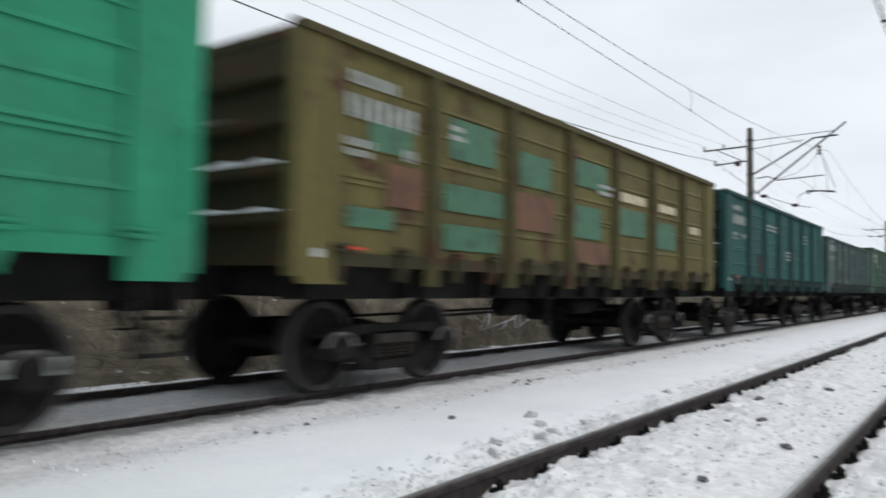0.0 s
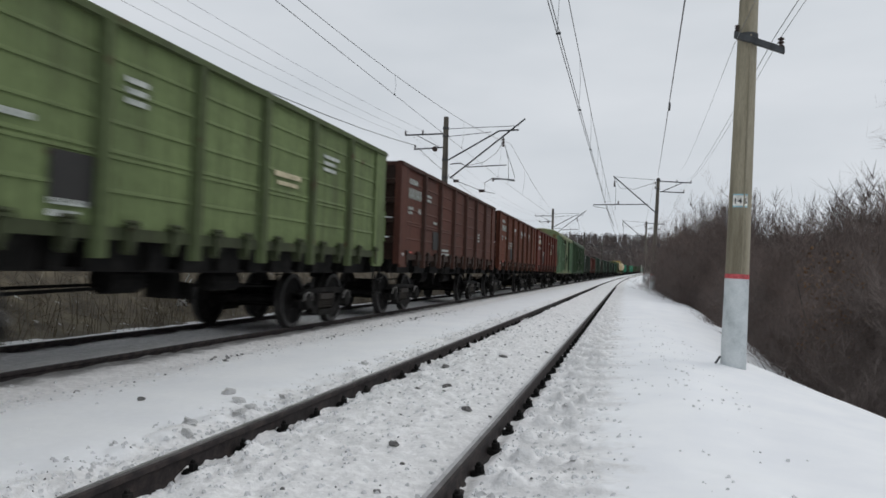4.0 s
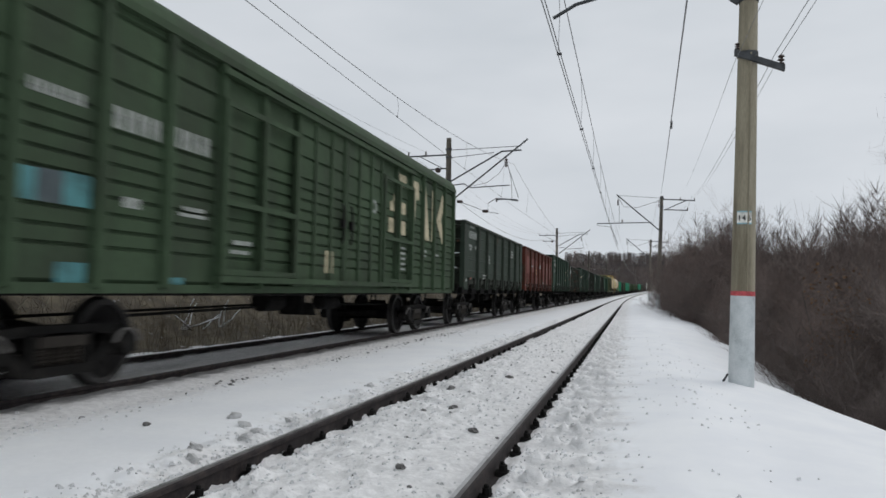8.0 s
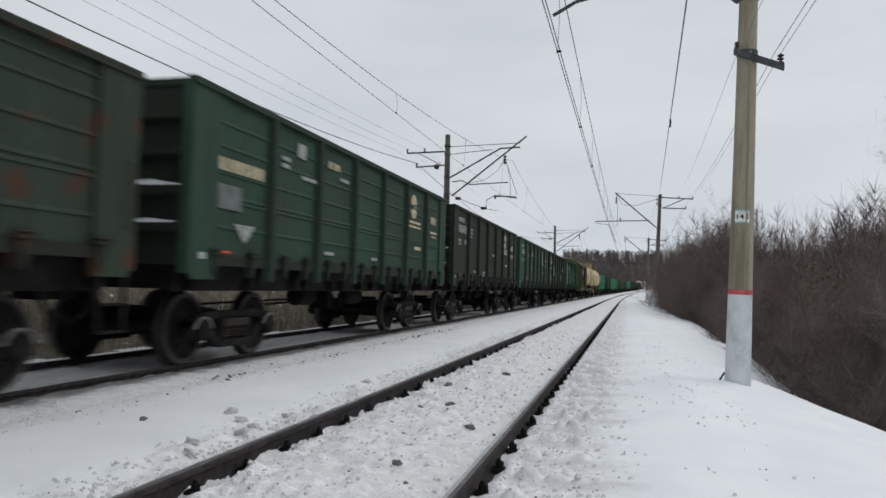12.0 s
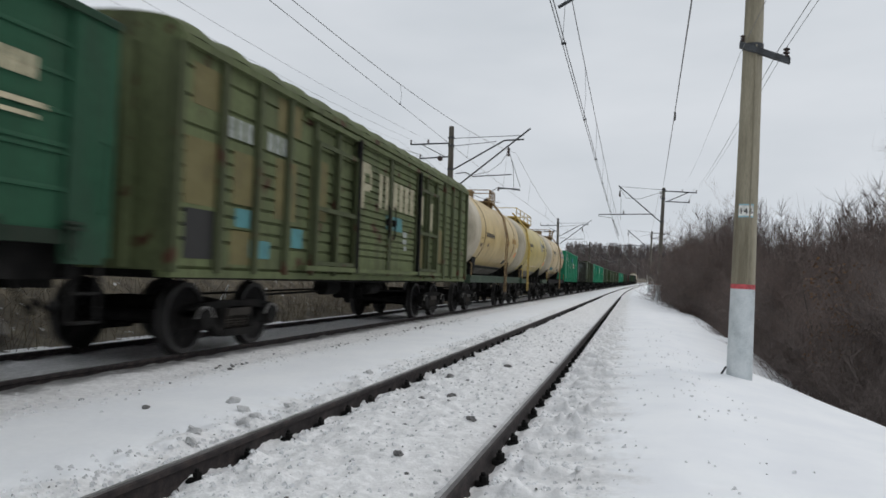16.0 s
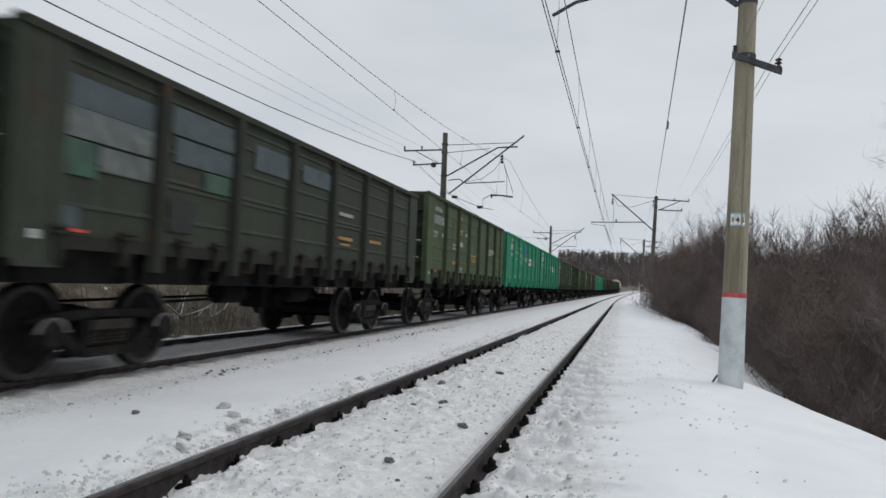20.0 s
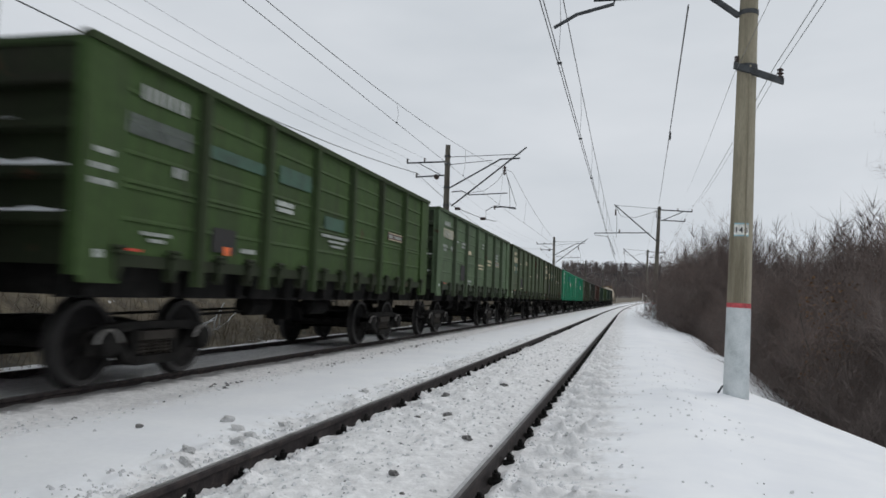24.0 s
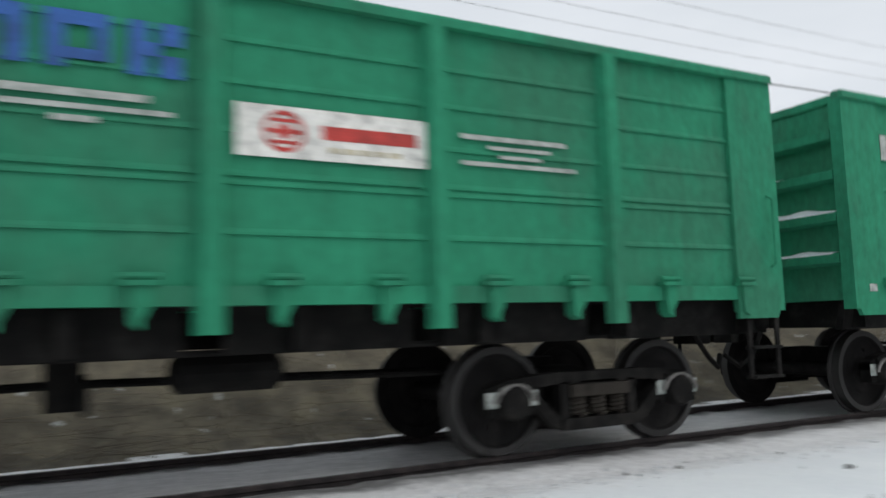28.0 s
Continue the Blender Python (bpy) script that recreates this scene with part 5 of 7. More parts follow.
def olive_marks(w):
    bars(w, MARK_YELLOW, [(-2.35, -1.99, 3.17, 3.27)])
    bars(w, MARK_YELLOW, [(-2.37, -1.87, 2.78, 2.84), (-2.35, -1.9, 2.70, 2.75)])
    bars(w, MARK_CREAM, digit_row(-2.32, -1.76, 2.33, 2.48, 4), label="worn cream figures")
    bars(w, MARK_FAINT, [(-1.43, -1.10, 2.70, 2.80)])
    patches(w, PATCH_DARK, [(-0.43, -0.05, 2.2, 2.44)], "dark green repainted patch")
    bars(w, MARK_FAINT, [(-0.68, -0.48, 2.36, 2.42), (-0.68, -0.48, 2.24, 2.30)])
    bars(w, MARK_YELLOW, [(-0.66, 0.5, 2.09, 2.15), (-0.40, 0.48, 1.99, 2.03), (-0.3, 0.4, 1.91, 1.95)])
    red_plate(w, 2.75, 4.1, 2.36, 2.52)
    stencils(w, MARK_FAINT, 19)
    bars(w, MARK_YELLOW, [(-3.2, -2.8, 1.75, 1.83)])


def grass_marks(w):
    patches(w, PATCH_DARK, [(-4.05, -2.66, 2.73, 2.89), (-2.15, -1.02, 2.72, 2.98), (-0.4, 0.5, 2.2, 2.42)], "dark green repainted patches")
    bars(w, MARK_FAINT, digit_row(-5.45, -4.57, 3.10, 3.26, 7), label="worn white figures")
    bars(w, PATCH_GREY, digit_row(-5.74, -4.44, 2.70, 2.92, 8), label="row of large faded figures")
    bars(w, MARK_WHITE, [(-2.22, -1.65, 2.38, 2.45), (-2.2, -1.65, 2.29, 2.35)])
    stencil_plate(w, -3.92, 1.57, 1.88, 0.58)
    bars(w, MARK_ORANGE, [(-3.64, -3.48, 1.54, 1.65)], SIDE + 0.005, label="small orange label")
    bars(w, MARK_FAINT, [(-0.5, 0.74, 2.06, 2.11), (-0.2, 0.6, 1.98, 2.02), (-0.1, 0.5, 1.90, 1.94)])
    red_plate(w, 3.09, 4.1, 2.3, 2.46)
    bars(w, MARK_FAINT, [(-6.15, -5.85, 2.40, 2.46), (-6.2, -5.84, 2.24, 2.30), (-6.2, -5.84, 2.09, 2.15)], 1.546)
    bars(w, MARK_FAINT, digit_row(-4.82, -4.55, 2.36, 2.48, 2))
    bars(w, MARK_FAINT, [(-5.33, -4.79, 1.66, 1.70), (-5.2, -4.9, 1.59, 1.63), (-3.2, -2.8, 1.6, 1.66)])


def pale_block_marks(w):
    """The emblem wagon with a scuffed pale square and a small winged triangle under its number."""
    globe_marks(w, 45, False)
    bars(w, MARK_CREAM, digit_row(-5.66, -4.43, 2.53, 2.70, 8), label="row of large cream figures")
    patches(w, PATCH_GREY, [(-5.71, -5.05, 2.04, 2.36)], "scuffed pale grey patch")
    painted(w, MARK_FAINT, ((-5.23, 1.87), (-4.68, 1.87), (-4.72, 1.82), (-4.95, 1.62), (-5.19, 1.82)), SIDE, "small pale winged triangle")
    bars(w, MARK_FAINT, [(-3.38, -3.08, 3.07, 3.30)], label="small pale label")
    bars(w, MARK_CREAM, digit_row(-2.14, -1.6, 3.1, 3.22, 4))


def bright_bays(w):
    """The wagon whose bays were partly painted over in a brighter green."""
    patches(w, PATCH_GREEN, [(-5.6, -4.42, 1.55, 3.2), (-4.0, -2.72, 1.55, 2.78), (-2.3, -1.0, 1.6, 2.5), (-0.55, 0.65, 1.7, 2.9), (1.1, 2.3, 1.6, 2.6)], "brighter green repainted patches")
    globe_marks(w, 51, False)
    bars(w, MARK_WHITE, digit_row(-3.88, -2.75, 2.83, 3.02, 8), SIDE + 0.002, label="row of large white figures")
    bars(w, MARK_FAINT, [(-5.1, -4.6, 2.1, 2.2), (-5.0, -4.6, 1.9, 2.0), (-5.05, -4.7, 1.72, 1.8)], SIDE + 0.002)


def green_patches(w):
    patches(w, PATCH_GREEN, [(-4.05, -2.75, 2.0, 2.7), (-2.2, -1.3, 1.55, 2.1), (1.1, 2.2, 1.7, 2.2), (-5.6, -5.0, 1.7, 2.1)], "green repainted patches")
    globe_marks(w, 31)


def braced_marks(w):
    patches(w, PATCH_DARK, [(-5.2, -4.4, 2.5, 3.3), (-3.9, -2.9, 2.3, 3.0), (-2.2, -1.2, 2.3, 2.8), (-0.5, 0.5, 2.5, 3.0), (-3.9, -3.0, 1.6, 2.0), (1.2, 2.0, 1.6, 2.0)], "darker green repainted patches")
    bars(w, MARK_WHITE, digit_row(-5.4, -4.45, 3.05, 3.25, 7) + digit_row(-5.4, -4.4, 2.75, 2.98, 8))
    bars(w, MARK_WHITE, [(-3.7, -3.0, 2.7, 2.76), (-3.7, -3.0, 2.58, 2.64), (-2.1, -1.5, 2.6, 2.65), (-2.1, -1.4, 2.48, 2.54), (-0.4, 0.2, 2.9, 2.95), (-0.4, 0.3, 2.78, 2.83), (-0.35, 0.2, 2.66, 2.71)])
    bars(w, MARK_RED, [(2.85, 3.3, 2.75, 3.1)], label="red square emblem")
    stencil_plate(w, -4.1, 1.62, 2.1, 0.5)


old_green(3.6)
gondola(17.2, "olive_patched", "olive-brown gondola wagon with green repainted patches", patched_olive)
gondola(30.8, "teal", "dark teal gondola wagon with a darker lower side", lambda w: plain_marks(w, 1))
gondola(44.49, "grey_teal", "worn grey-teal gondola wagon with peeling paint", lambda w: plain_marks(w, 7), LOW)
gondola(58.04, "grey_green", "grey-green gondola wagon with diagonal end braces", braced_marks, BRACED)
gondola(72.31, "red_brown", "red-oxide gondola wagon with a yellow ring emblem", red_marks, LONG)
gondola(85.96, "light_green", "light green worn gondola wagon", lambda w: plain_marks(w, 9, MARK_WHITE))
gondola(99.7, "maroon", "dull maroon gondola wagon", lambda w: plain_marks(w, 11))
gondola(113.5, "brown_red", "brownish-red gondola wagon with faded writing", lambda w: (plain_marks(w, 13), bars(w, MARK_WHITE, [(0.2, 0.6, 2.9, 3.05), (1.3, 1.7, 2.9, 3.05), (2.9, 3.3, 2.9, 3.05), (-2.1, -1.7, 2.9, 3.05)])))
gondola(126.97, "dark_red", "dark red gondola wagon with a white ring emblem", lambda w: (plain_marks(w, 15, MARK_WHITE), bars(w, MARK_YELLOW, [(-5.3, -4.7, 2.88, 2.96), (-5.2, -4.6, 2.74, 2.84)]), ring(w, MARK_WHITE, 2.55, 2.75, 0.5, 0.43, "dashed white ring emblem", a0=60, a1=300)))


def box_marks(w, pale):
    x = 1.477
    if pale:
        painted(w, MARK_RUSTRED, ((4.2, 3.42), (4.22, 2.96), (4.8, 3.26)), x, "faded red painted triangle")
        painted(w, MARK_RUSTRED, ((5.2, 3.50), (5.22, 2.96), (5.8, 3.28)), x, "faded red painted triangle")
        painted(w, MARK_RUSTRED, ((6.16, 3.52), (6.18, 2.98), (6.75, 3.30)), x, "faded red painted triangle")
        posts = [2.05 + 0.9667 * (i + 1) - 0.05 for i in range(6)]
        crest = ((4.18, 2.02), (4.3, 2.2), (4.5, 2.29), (4.75, 2.27), (5.05, 2.17), (5.4, 2.24), (5.8, 2.16), (6.2, 2.27), (6.6, 2.2), (7.05, 2.26), (7.5, 2.12), (7.82, 1.98))
        painted(w, GRAFFITI, crest + ((7.82, 1.13), (4.18, 1.13)), x - 0.0008, "dark green sprayed wave over the lower side")
        for y in posts[3:]:
            bars(w, GRAFFITI, [(y - 0.052, y + 0.052, 1.1, 2.15)], 1.5505, "paint_patch", "dark green sprayed paint")
        bars(w, MARK_ORANGE_DULL, [(7.3, 7.55, 1.26, 1.5)], x + 0.002, "label", "orange label")
        bars(w, PATCH_TURQUOISE, [(6.5, 6.85, 1.55, 1.74)], x + 0.002, "paint_patch", "turquoise repainted patch")
        for block in ((0.9, 1.2, 2.9, 3.05), (0.3, 0.5, 2.65, 2.8)):
            bars(w, MARK_RUSTRED, [block], x + 0.05, "paint_patch", "faded red painted mark")
        painted(w, MARK_RUSTRED, ((-3.7, 2.85), (-3.45, 2.85), (-3.4, 2.6), (-3.2, 2.72), (-3.0, 2.7), (-3.05, 2.45), (-3.4, 2.36), (-3.7, 2.4)), x, "faded red painted mark")
        bars(w, MARK_DARK, [(-6.6, -6.1, 1.18, 1.58)], x, "stencil_plate", "black stencil plate")
    else:
        bars(w, MARK_FAINT, digit_row(-7.32, -6.62, 2.80, 2.92, 7), x)
        bars(w, MARK_FAINT, digit_row(-6.22, -5.40, 2.70, 2.93, 4) + digit_row(-5.22, -4.40, 2.70, 2.93, 4), x, label="large worn white figures")
        for block in ((-7.45, -7.19, 1.84, 2.13), (-6.86, -6.50, 1.84, 2.15), (-6.91, -6.53, 1.12, 1.31), (-5.15, -4.9, 1.1, 1.2)):
            bars(w, PATCH_TURQUOISE, [block], x, "paint_patch", "turquoise repainted patch")
        bars(w, PATCH_SLATE, [(-7.19, -6.86, 1.84, 2.14)], x, "paint_patch", "slate-grey repainted patch")
        bars(w, MARK_FAINT, [(-6.02, -5.74, 1.91, 2.02)], x)
        bars(w, MARK_FAINT, [(-4.95, -4.5, 1.99, 2.04), (-5.03, -4.45, 1.92, 1.96)], x)
        bars(w, MARK_FAINT, [(-3.8, -3.3, 1.66, 1.72), (-3.85, -3.35, 1.54, 1.59)], x)
        bars(w, MARK_CREAM, [(-0.84, -0.5, 1.36, 1.74)], x + 0.05, label="pale yellow label")
        ring(w, MARK_FAINT, 1.59, 2.76, 0.14, 0.08, "small white ring emblem", x + 0.05)
        for outline in (((2.75, 3.02), (2.9, 3.02), (3.35, 3.72), (3.9, 3.72), (3.9, 3.45), (3.5, 3.45), (3.3, 3.08), (3.9, 3.08), (3.9, 2.82), (2.75, 2.82)),
                        ((2.7, 2.66), (3.9, 2.66), (3.9, 2.34), (2.7, 2.34)),
                        ((4.2, 2.36), (4.55, 3.72), (4.95, 3.72), (5.0, 3.3), (4.75, 3.3), (4.6, 2.36)),
                        ((5.2, 3.72), (5.6, 3.72), (6.05, 2.36), (5.65, 2.36), (5.5, 2.7), (5.35, 2.7)),
                        ((6.25, 2.36), (6.25, 3.72), (6.6, 3.72), (6.6, 2.36)),
                        ((6.75, 2.95), (7.35, 3.72), (7.8, 3.72), (7.2, 3.0), (7.85, 2.36), (7.4, 2.36))):
            painted(w, MARK_CREAM, outline, x, "stroke of a large cream emblem")
        bars(w, MARK_FAINT, [(3.45, 3.95, 2.02 - 0.12 * i, 2.07 - 0.12 * i) for i in range(5)], x)
        bars(w, MARK_FAINT, [(5.4, 5.8, 2.05, 2.1), (5.4, 5.75, 1.93, 1.98), (6.6, 7.0, 2.0, 2.05)], x)


MARK_RUSTRED = material("faded_rust_red_paint", (0.19, 0.075, 0.04), 0.8, dark=(0.12, 0.09, 0.045), grain=5, mix=0.8, bump=0.05)
GRAFFITI = material("sprayed_dark_green_paint", (0.045, 0.075, 0.036), 0.8, dark=(0.028, 0.045, 0.025), light=(0.09, 0.125, 0.06), grain=2.2, mix=0.8, bump=0.05)
MARK_ORANGE_DULL = material("dull_orange_label", (0.42, 0.22, 0.06), 0.8, grain=8, bump=0.05)
MARK_WORN = material("worn_cream_lettering", (0.36, 0.33, 0.22), 0.8, dark=(0.12, 0.12, 0.06), light=(0.48, 0.44, 0.31), grain=6, mix=0.75, bump=0.05)
PATCH_OLIVE = material("brownish_olive_patch_paint", (0.135, 0.115, 0.04), 0.8, dark=(0.08, 0.065, 0.025), light=(0.18, 0.155, 0.07), grain=2.5, mix=0.8, bump=0.05)
BOX_A = build_boxcar("pale green covered goods wagon with peeling paint", 7.85, 16, 3.92, 0.38)
box_marks(BOX_A, True)
BOX_POSTS = wagon_paint("bluish_green_post_paint", (0.135, 0.215, 0.130), 0.35, 0.72)
add(BOX_A, 143.76, 7.85, PAINTS["pale_box"], posts=BOX_POSTS)
BOX_B = build_boxcar("deep green covered goods wagon with a cream emblem", 8.65, 5, 3.95, slatted=False)
box_marks(BOX_B, False)
add(BOX_B, 162.26, 8.65, PAINTS["dark_box"])

gondola(176.22, "dark_grey", "dark grey-green sooty gondola wagon", lambda w: plain_marks(w, 2), LOW)
gondola(189.94, "rust_red", "dark red gondola wagon with worn rusty paint", rusty_red, LOW)
gondola(203.58, "dark_green", "dark green gondola wagon with a cream emblem", lambda w: globe_marks(w, 41))
gondola(217.25, "blotched_green", "blotched dark green low gondola wagon with rusty stains", lambda w: (plain_marks(w, 44), bars(w, MARK_WHITE, digit_row(-5.6, -4.4, 2.66, 2.90, 8), SIDE + 0.002, label="row of large white figures")), LOW)
gondola(230.82, "dark_green", "dark green gondola wagon with a cream emblem", pale_block_marks)
gondola(244.5, "black_green", "blackish-green gondola wagon with repainted patches", lambda w: globe_marks(w, 47))
gondola(258.3, "dark_green", "dark green grimy gondola wagon", lambda w: globe_marks(w, 49))
gondola(272.05, "black_green", "blackish-green gondola wagon with bright green patches", green_patches)
gondola(285.64, "mid_green", "green gondola wagon with darker bays and a cream emblem", bright_bays)

BOX_C = build_boxcar("old olive covered goods wagon with faded letters", 7.75, 16, 3.74, 0.36)
x_side = 1.477
bars(BOX_C, MARK_WORN, [(-1.75, -1.6, 2.4, 3.3), (-1.6, -1.3, 3.1, 3.3), (-1.3, -1.2, 2.8, 3.2), (-1.6, -1.3, 2.75, 2.9)], x_side + 0.05, label="faded cream letters")
bars(BOX_C, MARK_WORN, [(0.2 + 0.42 * i, 0.5 + 0.42 * i, 2.55, 3.15) for i in range(4)], x_side + 0.05, label="faded cream letters")
bars(BOX_C, MARK_WORN, [(-0.75, -0.55, 2.5, 3.2), (-0.35, -0.15, 2.5, 3.2), (2.3, 2.6, 2.4, 3.1), (3.2, 3.5, 2.3, 3.0)], x_side + 0.055, label="faded cream letters")
for block in ((-6.3, -5.9, 1.7, 1.95), (-4.6, -4.2, 1.5, 1.8), (-5.9, -5.3, 1.3, 1.55)):
    bars(BOX_C, PATCH_TURQUOISE, [block], x_side, "paint_patch", "turquoise repainted patch")
bars(BOX_C, PATCH_TURQUOISE, [(-0.2, 0.9, 2.1, 2.4)], x_side + 0.05, "paint_patch", "turquoise repainted patch")
bars(BOX_C, MARK_FAINT, digit_row(-6.8, -5.9, 2.85, 3.12, 4) + digit_row(-5.5, -4.6, 2.85, 3.12, 4), x_side, label="large white stencilled figures")
bars(BOX_C, MARK_FAINT, [(1.0, 1.3, 2.0, 2.12), (1.0, 1.3, 1.85, 1.95), (1.1, 1.3, 1.7, 1.8)], x_side + 0.05)
for y0, y1, z0, z1 in ((-7.5, -6.7, 1.9, 2.7), (-7.4, -6.7, 3.1, 3.6), (-6.4, -5.6, 1.2, 1.65), (-6.4, -5.6, 2.0, 2.7), (-5.2, -4.5, 1.9, 2.8), (-5.2, -4.4, 3.2, 3.7), (-4.0, -3.3, 2.0, 3.0), (2.1, 2.9, 1.3, 2.2), (4.4, 5.2, 1.5, 2.4)):
    bars(BOX_C, PATCH_OLIVE, [(y0, y1, z0, z1)], x_side - 0.0012, "paint_patch", "brownish patch of old paint")
bars(BOX_C, MARK_DARK, [(-7.45, -6.75, 1.25, 1.85)], x_side, "stencil_plate", "black stencil plate")
add(BOX_C, 302.19, 7.75, PAINTS["old_box"], posts=DARK_POSTS["old_box"])


def tank_bar(w, mat, y0, y1, a0, a1, label=""):
    """A block of paint laid on the curved shell between two angles above the horizontal."""
    bm = bmesh.new()
    n = 4
    rows = []
    for i in range(n + 1):
        a = radians(a0 + (a1 - a0) * i / n)
        for r in (TANK_R + 0.004,):
            rows.append([bm.verts.new((r * math.cos(a), y, TANK_Z + r * math.sin(a))) for y in (y0, y1)])
    for p, q in zip(rows, rows[1:]):
        bm.faces.new((p[0], p[1], q[1], q[0]))
    return part("marking", bm, mat, w, label, smooth=True)


def tank_figures(w, y0, y1, a0, a1, n=8):
    pitch = (y1 - y0) / n
    for i in range(n):
        tank_bar(w, BLACK_PAINT, y0 + pitch * (i + 0.12), y0 + pitch * (i + 0.8), a0, a1)


T1 = build_tank("cream tank wagon with a green end on a green frame", TANK_CREAM, CAP_GREEN, FRAME_GREEN, 0.85, LADDER_RUST, (0.05, 1.25), pale=-4.0, seams=(-3.2, 3.4))
tank_bar(T1, MARK_DARK, -3.9, 3.9, -56, -51, "black band along the tank")
tank_figures(T1, -2.95, -1.38, -6, 0)
tank_bar(T1, BLACK_PAINT, -2.45, -2.23, -19, -14)
tank_bar(T1, TANK_SEAM, -3.75, -3.45, -21, -16)
tank_bar(T1, TANK_SEAM, -3.75, -3.5, -10, -8)
for y0, y1, a0, a1 in ((1.7, 2.2, -10, -2), (2.9, 4.0, -4, 4)):
    tank_bar(T1, MARK_YELLOW, y0, y1, a0, a1, "faded yellow notice")
tank_bar(T1, MARK_DARK, 2.1, 2.7, -42, -34, "dark notice plate")
tank_bar(T1, MARK_ORANGE, 4.2, 4.45, -26, -18, "orange hazard label")
tank_bar(T1, WHITE_SIGN, 4.25, 4.45, -15, -9, "white hazard label")
add(T1, 313.9, 5.35)
T2 = build_tank("dull yellow tank wagon with yellow ladders and walkway", TANK_YELLOW, CAP_PALE, FRAME_GREEN, -4.2, LADDER_YELLOW, (-4.5, 1.0), seams=(-3.3, 3.6), pale=-4.5, frameless=True)
bm = bmesh.new()
for q in (-36,):
    tube(bm, [((TANK_R + 0.02) * math.cos(radians(q)), y, TANK_Z + (TANK_R + 0.02) * math.sin(radians(q))) for y in (-2.4, 1.6)], 0.03, 6)
part("side_ledge", bm, TANK_PALE, T2, "pale ledge strip along the tank side")
tank_figures(T2, -3.0, -1.6, 2, 8)
tank_bar(T2, BLACK_PAINT, -2.5, -2.3, -8, -3)
ring_bits = ((2.1, 2.35, 12, 24), (2.0, 2.14, 4, 12), (2.1, 2.45, 0, 4), (2.38, 2.52, 4, 9))
for y0, y1, a0, a1 in ring_bits:
    tank_bar(T2, MARK_BLUE, y0, y1, a0, a1, "blue emblem stroke")
tank_bar(T2, PATCH_SLATE, 2.65, 3.5, 9, 16, "grey-blue lettering bar")
tank_bar(T2, TANK_SEAM, 2.8, 3.4, 2, 5)
tank_bar(T2, WHITE_SIGN, 4.2, 4.45, -18, -10, "white hazard label")
tank_bar(T2, MARK_ORANGE, 4.15, 4.45, -30, -21, "orange hazard label")
tank_bar(T2, MARK_DARK, 4.3, 4.6, 8, 10)
tank_bar(T2, MARK_DARK, 4.3, 4.6, 3, 6)
add(T2, 325.7, 5.35)
T3 = build_tank("pale beige tank wagon with a teal end", TANK_PALE, CAP_TEAL, UNDERFRAME, 1.05, LADDER_RUST, (-1.0, 1.4), pale=-3.9)
tank_figures(T3, -2.5, -0.9, 6, 13)
tank_bar(T3, BLACK_PAINT, -2.0, -1.75, -2, 3)
tank_bar(T3, CAP_TEAL, -2.6, -0.9, -37, -29, "teal notice bar")
for y0, y1, a0, a1 in ((2.75, 2.95, 16, 27), (2.7, 2.8, 4, 16), (2.8, 3.1, 2, 5), (3.02, 3.12, 5, 11), (3.2, 4.2, 13, 20)):
    tank_bar(T3, MARK_BLUE, y0, y1, a0, a1, "blue emblem stroke")
for i in range(4):
    tank_bar(T3, MARK_BLUE, 3.25 + 0.25 * i, 3.44 + 0.25 * i, 3, 8, "blue lettering bar")
tank_bar(T3, MARK_DARK, 1.9, 2.5, -38, -30, "dark notice plate")
tank_bar(T3, MARK_ORANGE, 4.35, 4.6, -24, -17, "orange hazard label")
tank_bar(T3, MARK_RED, 4.4, 4.6, -12, -4, "red hazard label")
add(T3, 337.5, 5.35)

old_green(351.5, "", LONG_MARKED)
gondola(365.23, "charcoal", "charcoal-olive gondola wagon with slate-blue patches", slate_patches, LOW)
gondola(378.93, "olive", "dull olive-green gondola wagon with faded yellow marks", olive_marks)
old_green(393.18, "", LONG_MARKED)
old_green(406.5)
gondola(419.8, "sage", "sage-green gondola wagon with small white writing", lambda w: (plain_marks(w, 23), red_plate(w, 1.2, 2.2, 2.4, 2.52)))
gondola(433.5, "grass", "dark grass-green gondola wagon with faded figures", grass_marks)
gondola(447.16, "sage", "sage-green gondola wagon with large faded figures", lambda w: (plain_marks(w, 27), bars(w, MARK_CREAM, digit_row(-5.75, -4.35, 2.78, 3.04, 8), label="row of large faded figures"), bars(w, MARK_CREAM, [(-2.2, -1.7, 2.5, 2.62), (-0.6, 0.5, 2.2, 2.26), (-0.6, 0.4, 2.1, 2.15)]), red_plate(w, 2.75, 3.8, 2.36, 2.5)))
gondola(460.68, "moss", "mossy green gondola wagon with a dark stencil plate", lambda w: (plain_marks(w, 29, MARK_CREAM), patches(w, PATCH_DARK, [(-5.3, -4.6, 2.3, 2.75)], "green repainted patch"), red_plate(w, 2.9, 3.8, 2.4, 2.5)))
gondola(474.15, "khaki", "khaki gondola wagon with repainted patches", lambda w: (patches(w, PATCH_SLATE, [(-5.6, -4.5, 2.75, 3.1)], "slate-blue repainted patch"), patches(w, PATCH_DARK, [(-2.3, -1.3, 2.4, 3.0), (-0.5, 0.3, 2.6, 3.0)], "dark green repainted patches"), plain_marks(w, 33, MARK_CREAM), red_plate(w, 2.8, 3.9, 2.42, 2.5)))
old_green(488.1, "63312656")
old_green(501.8)
rear = 501.8
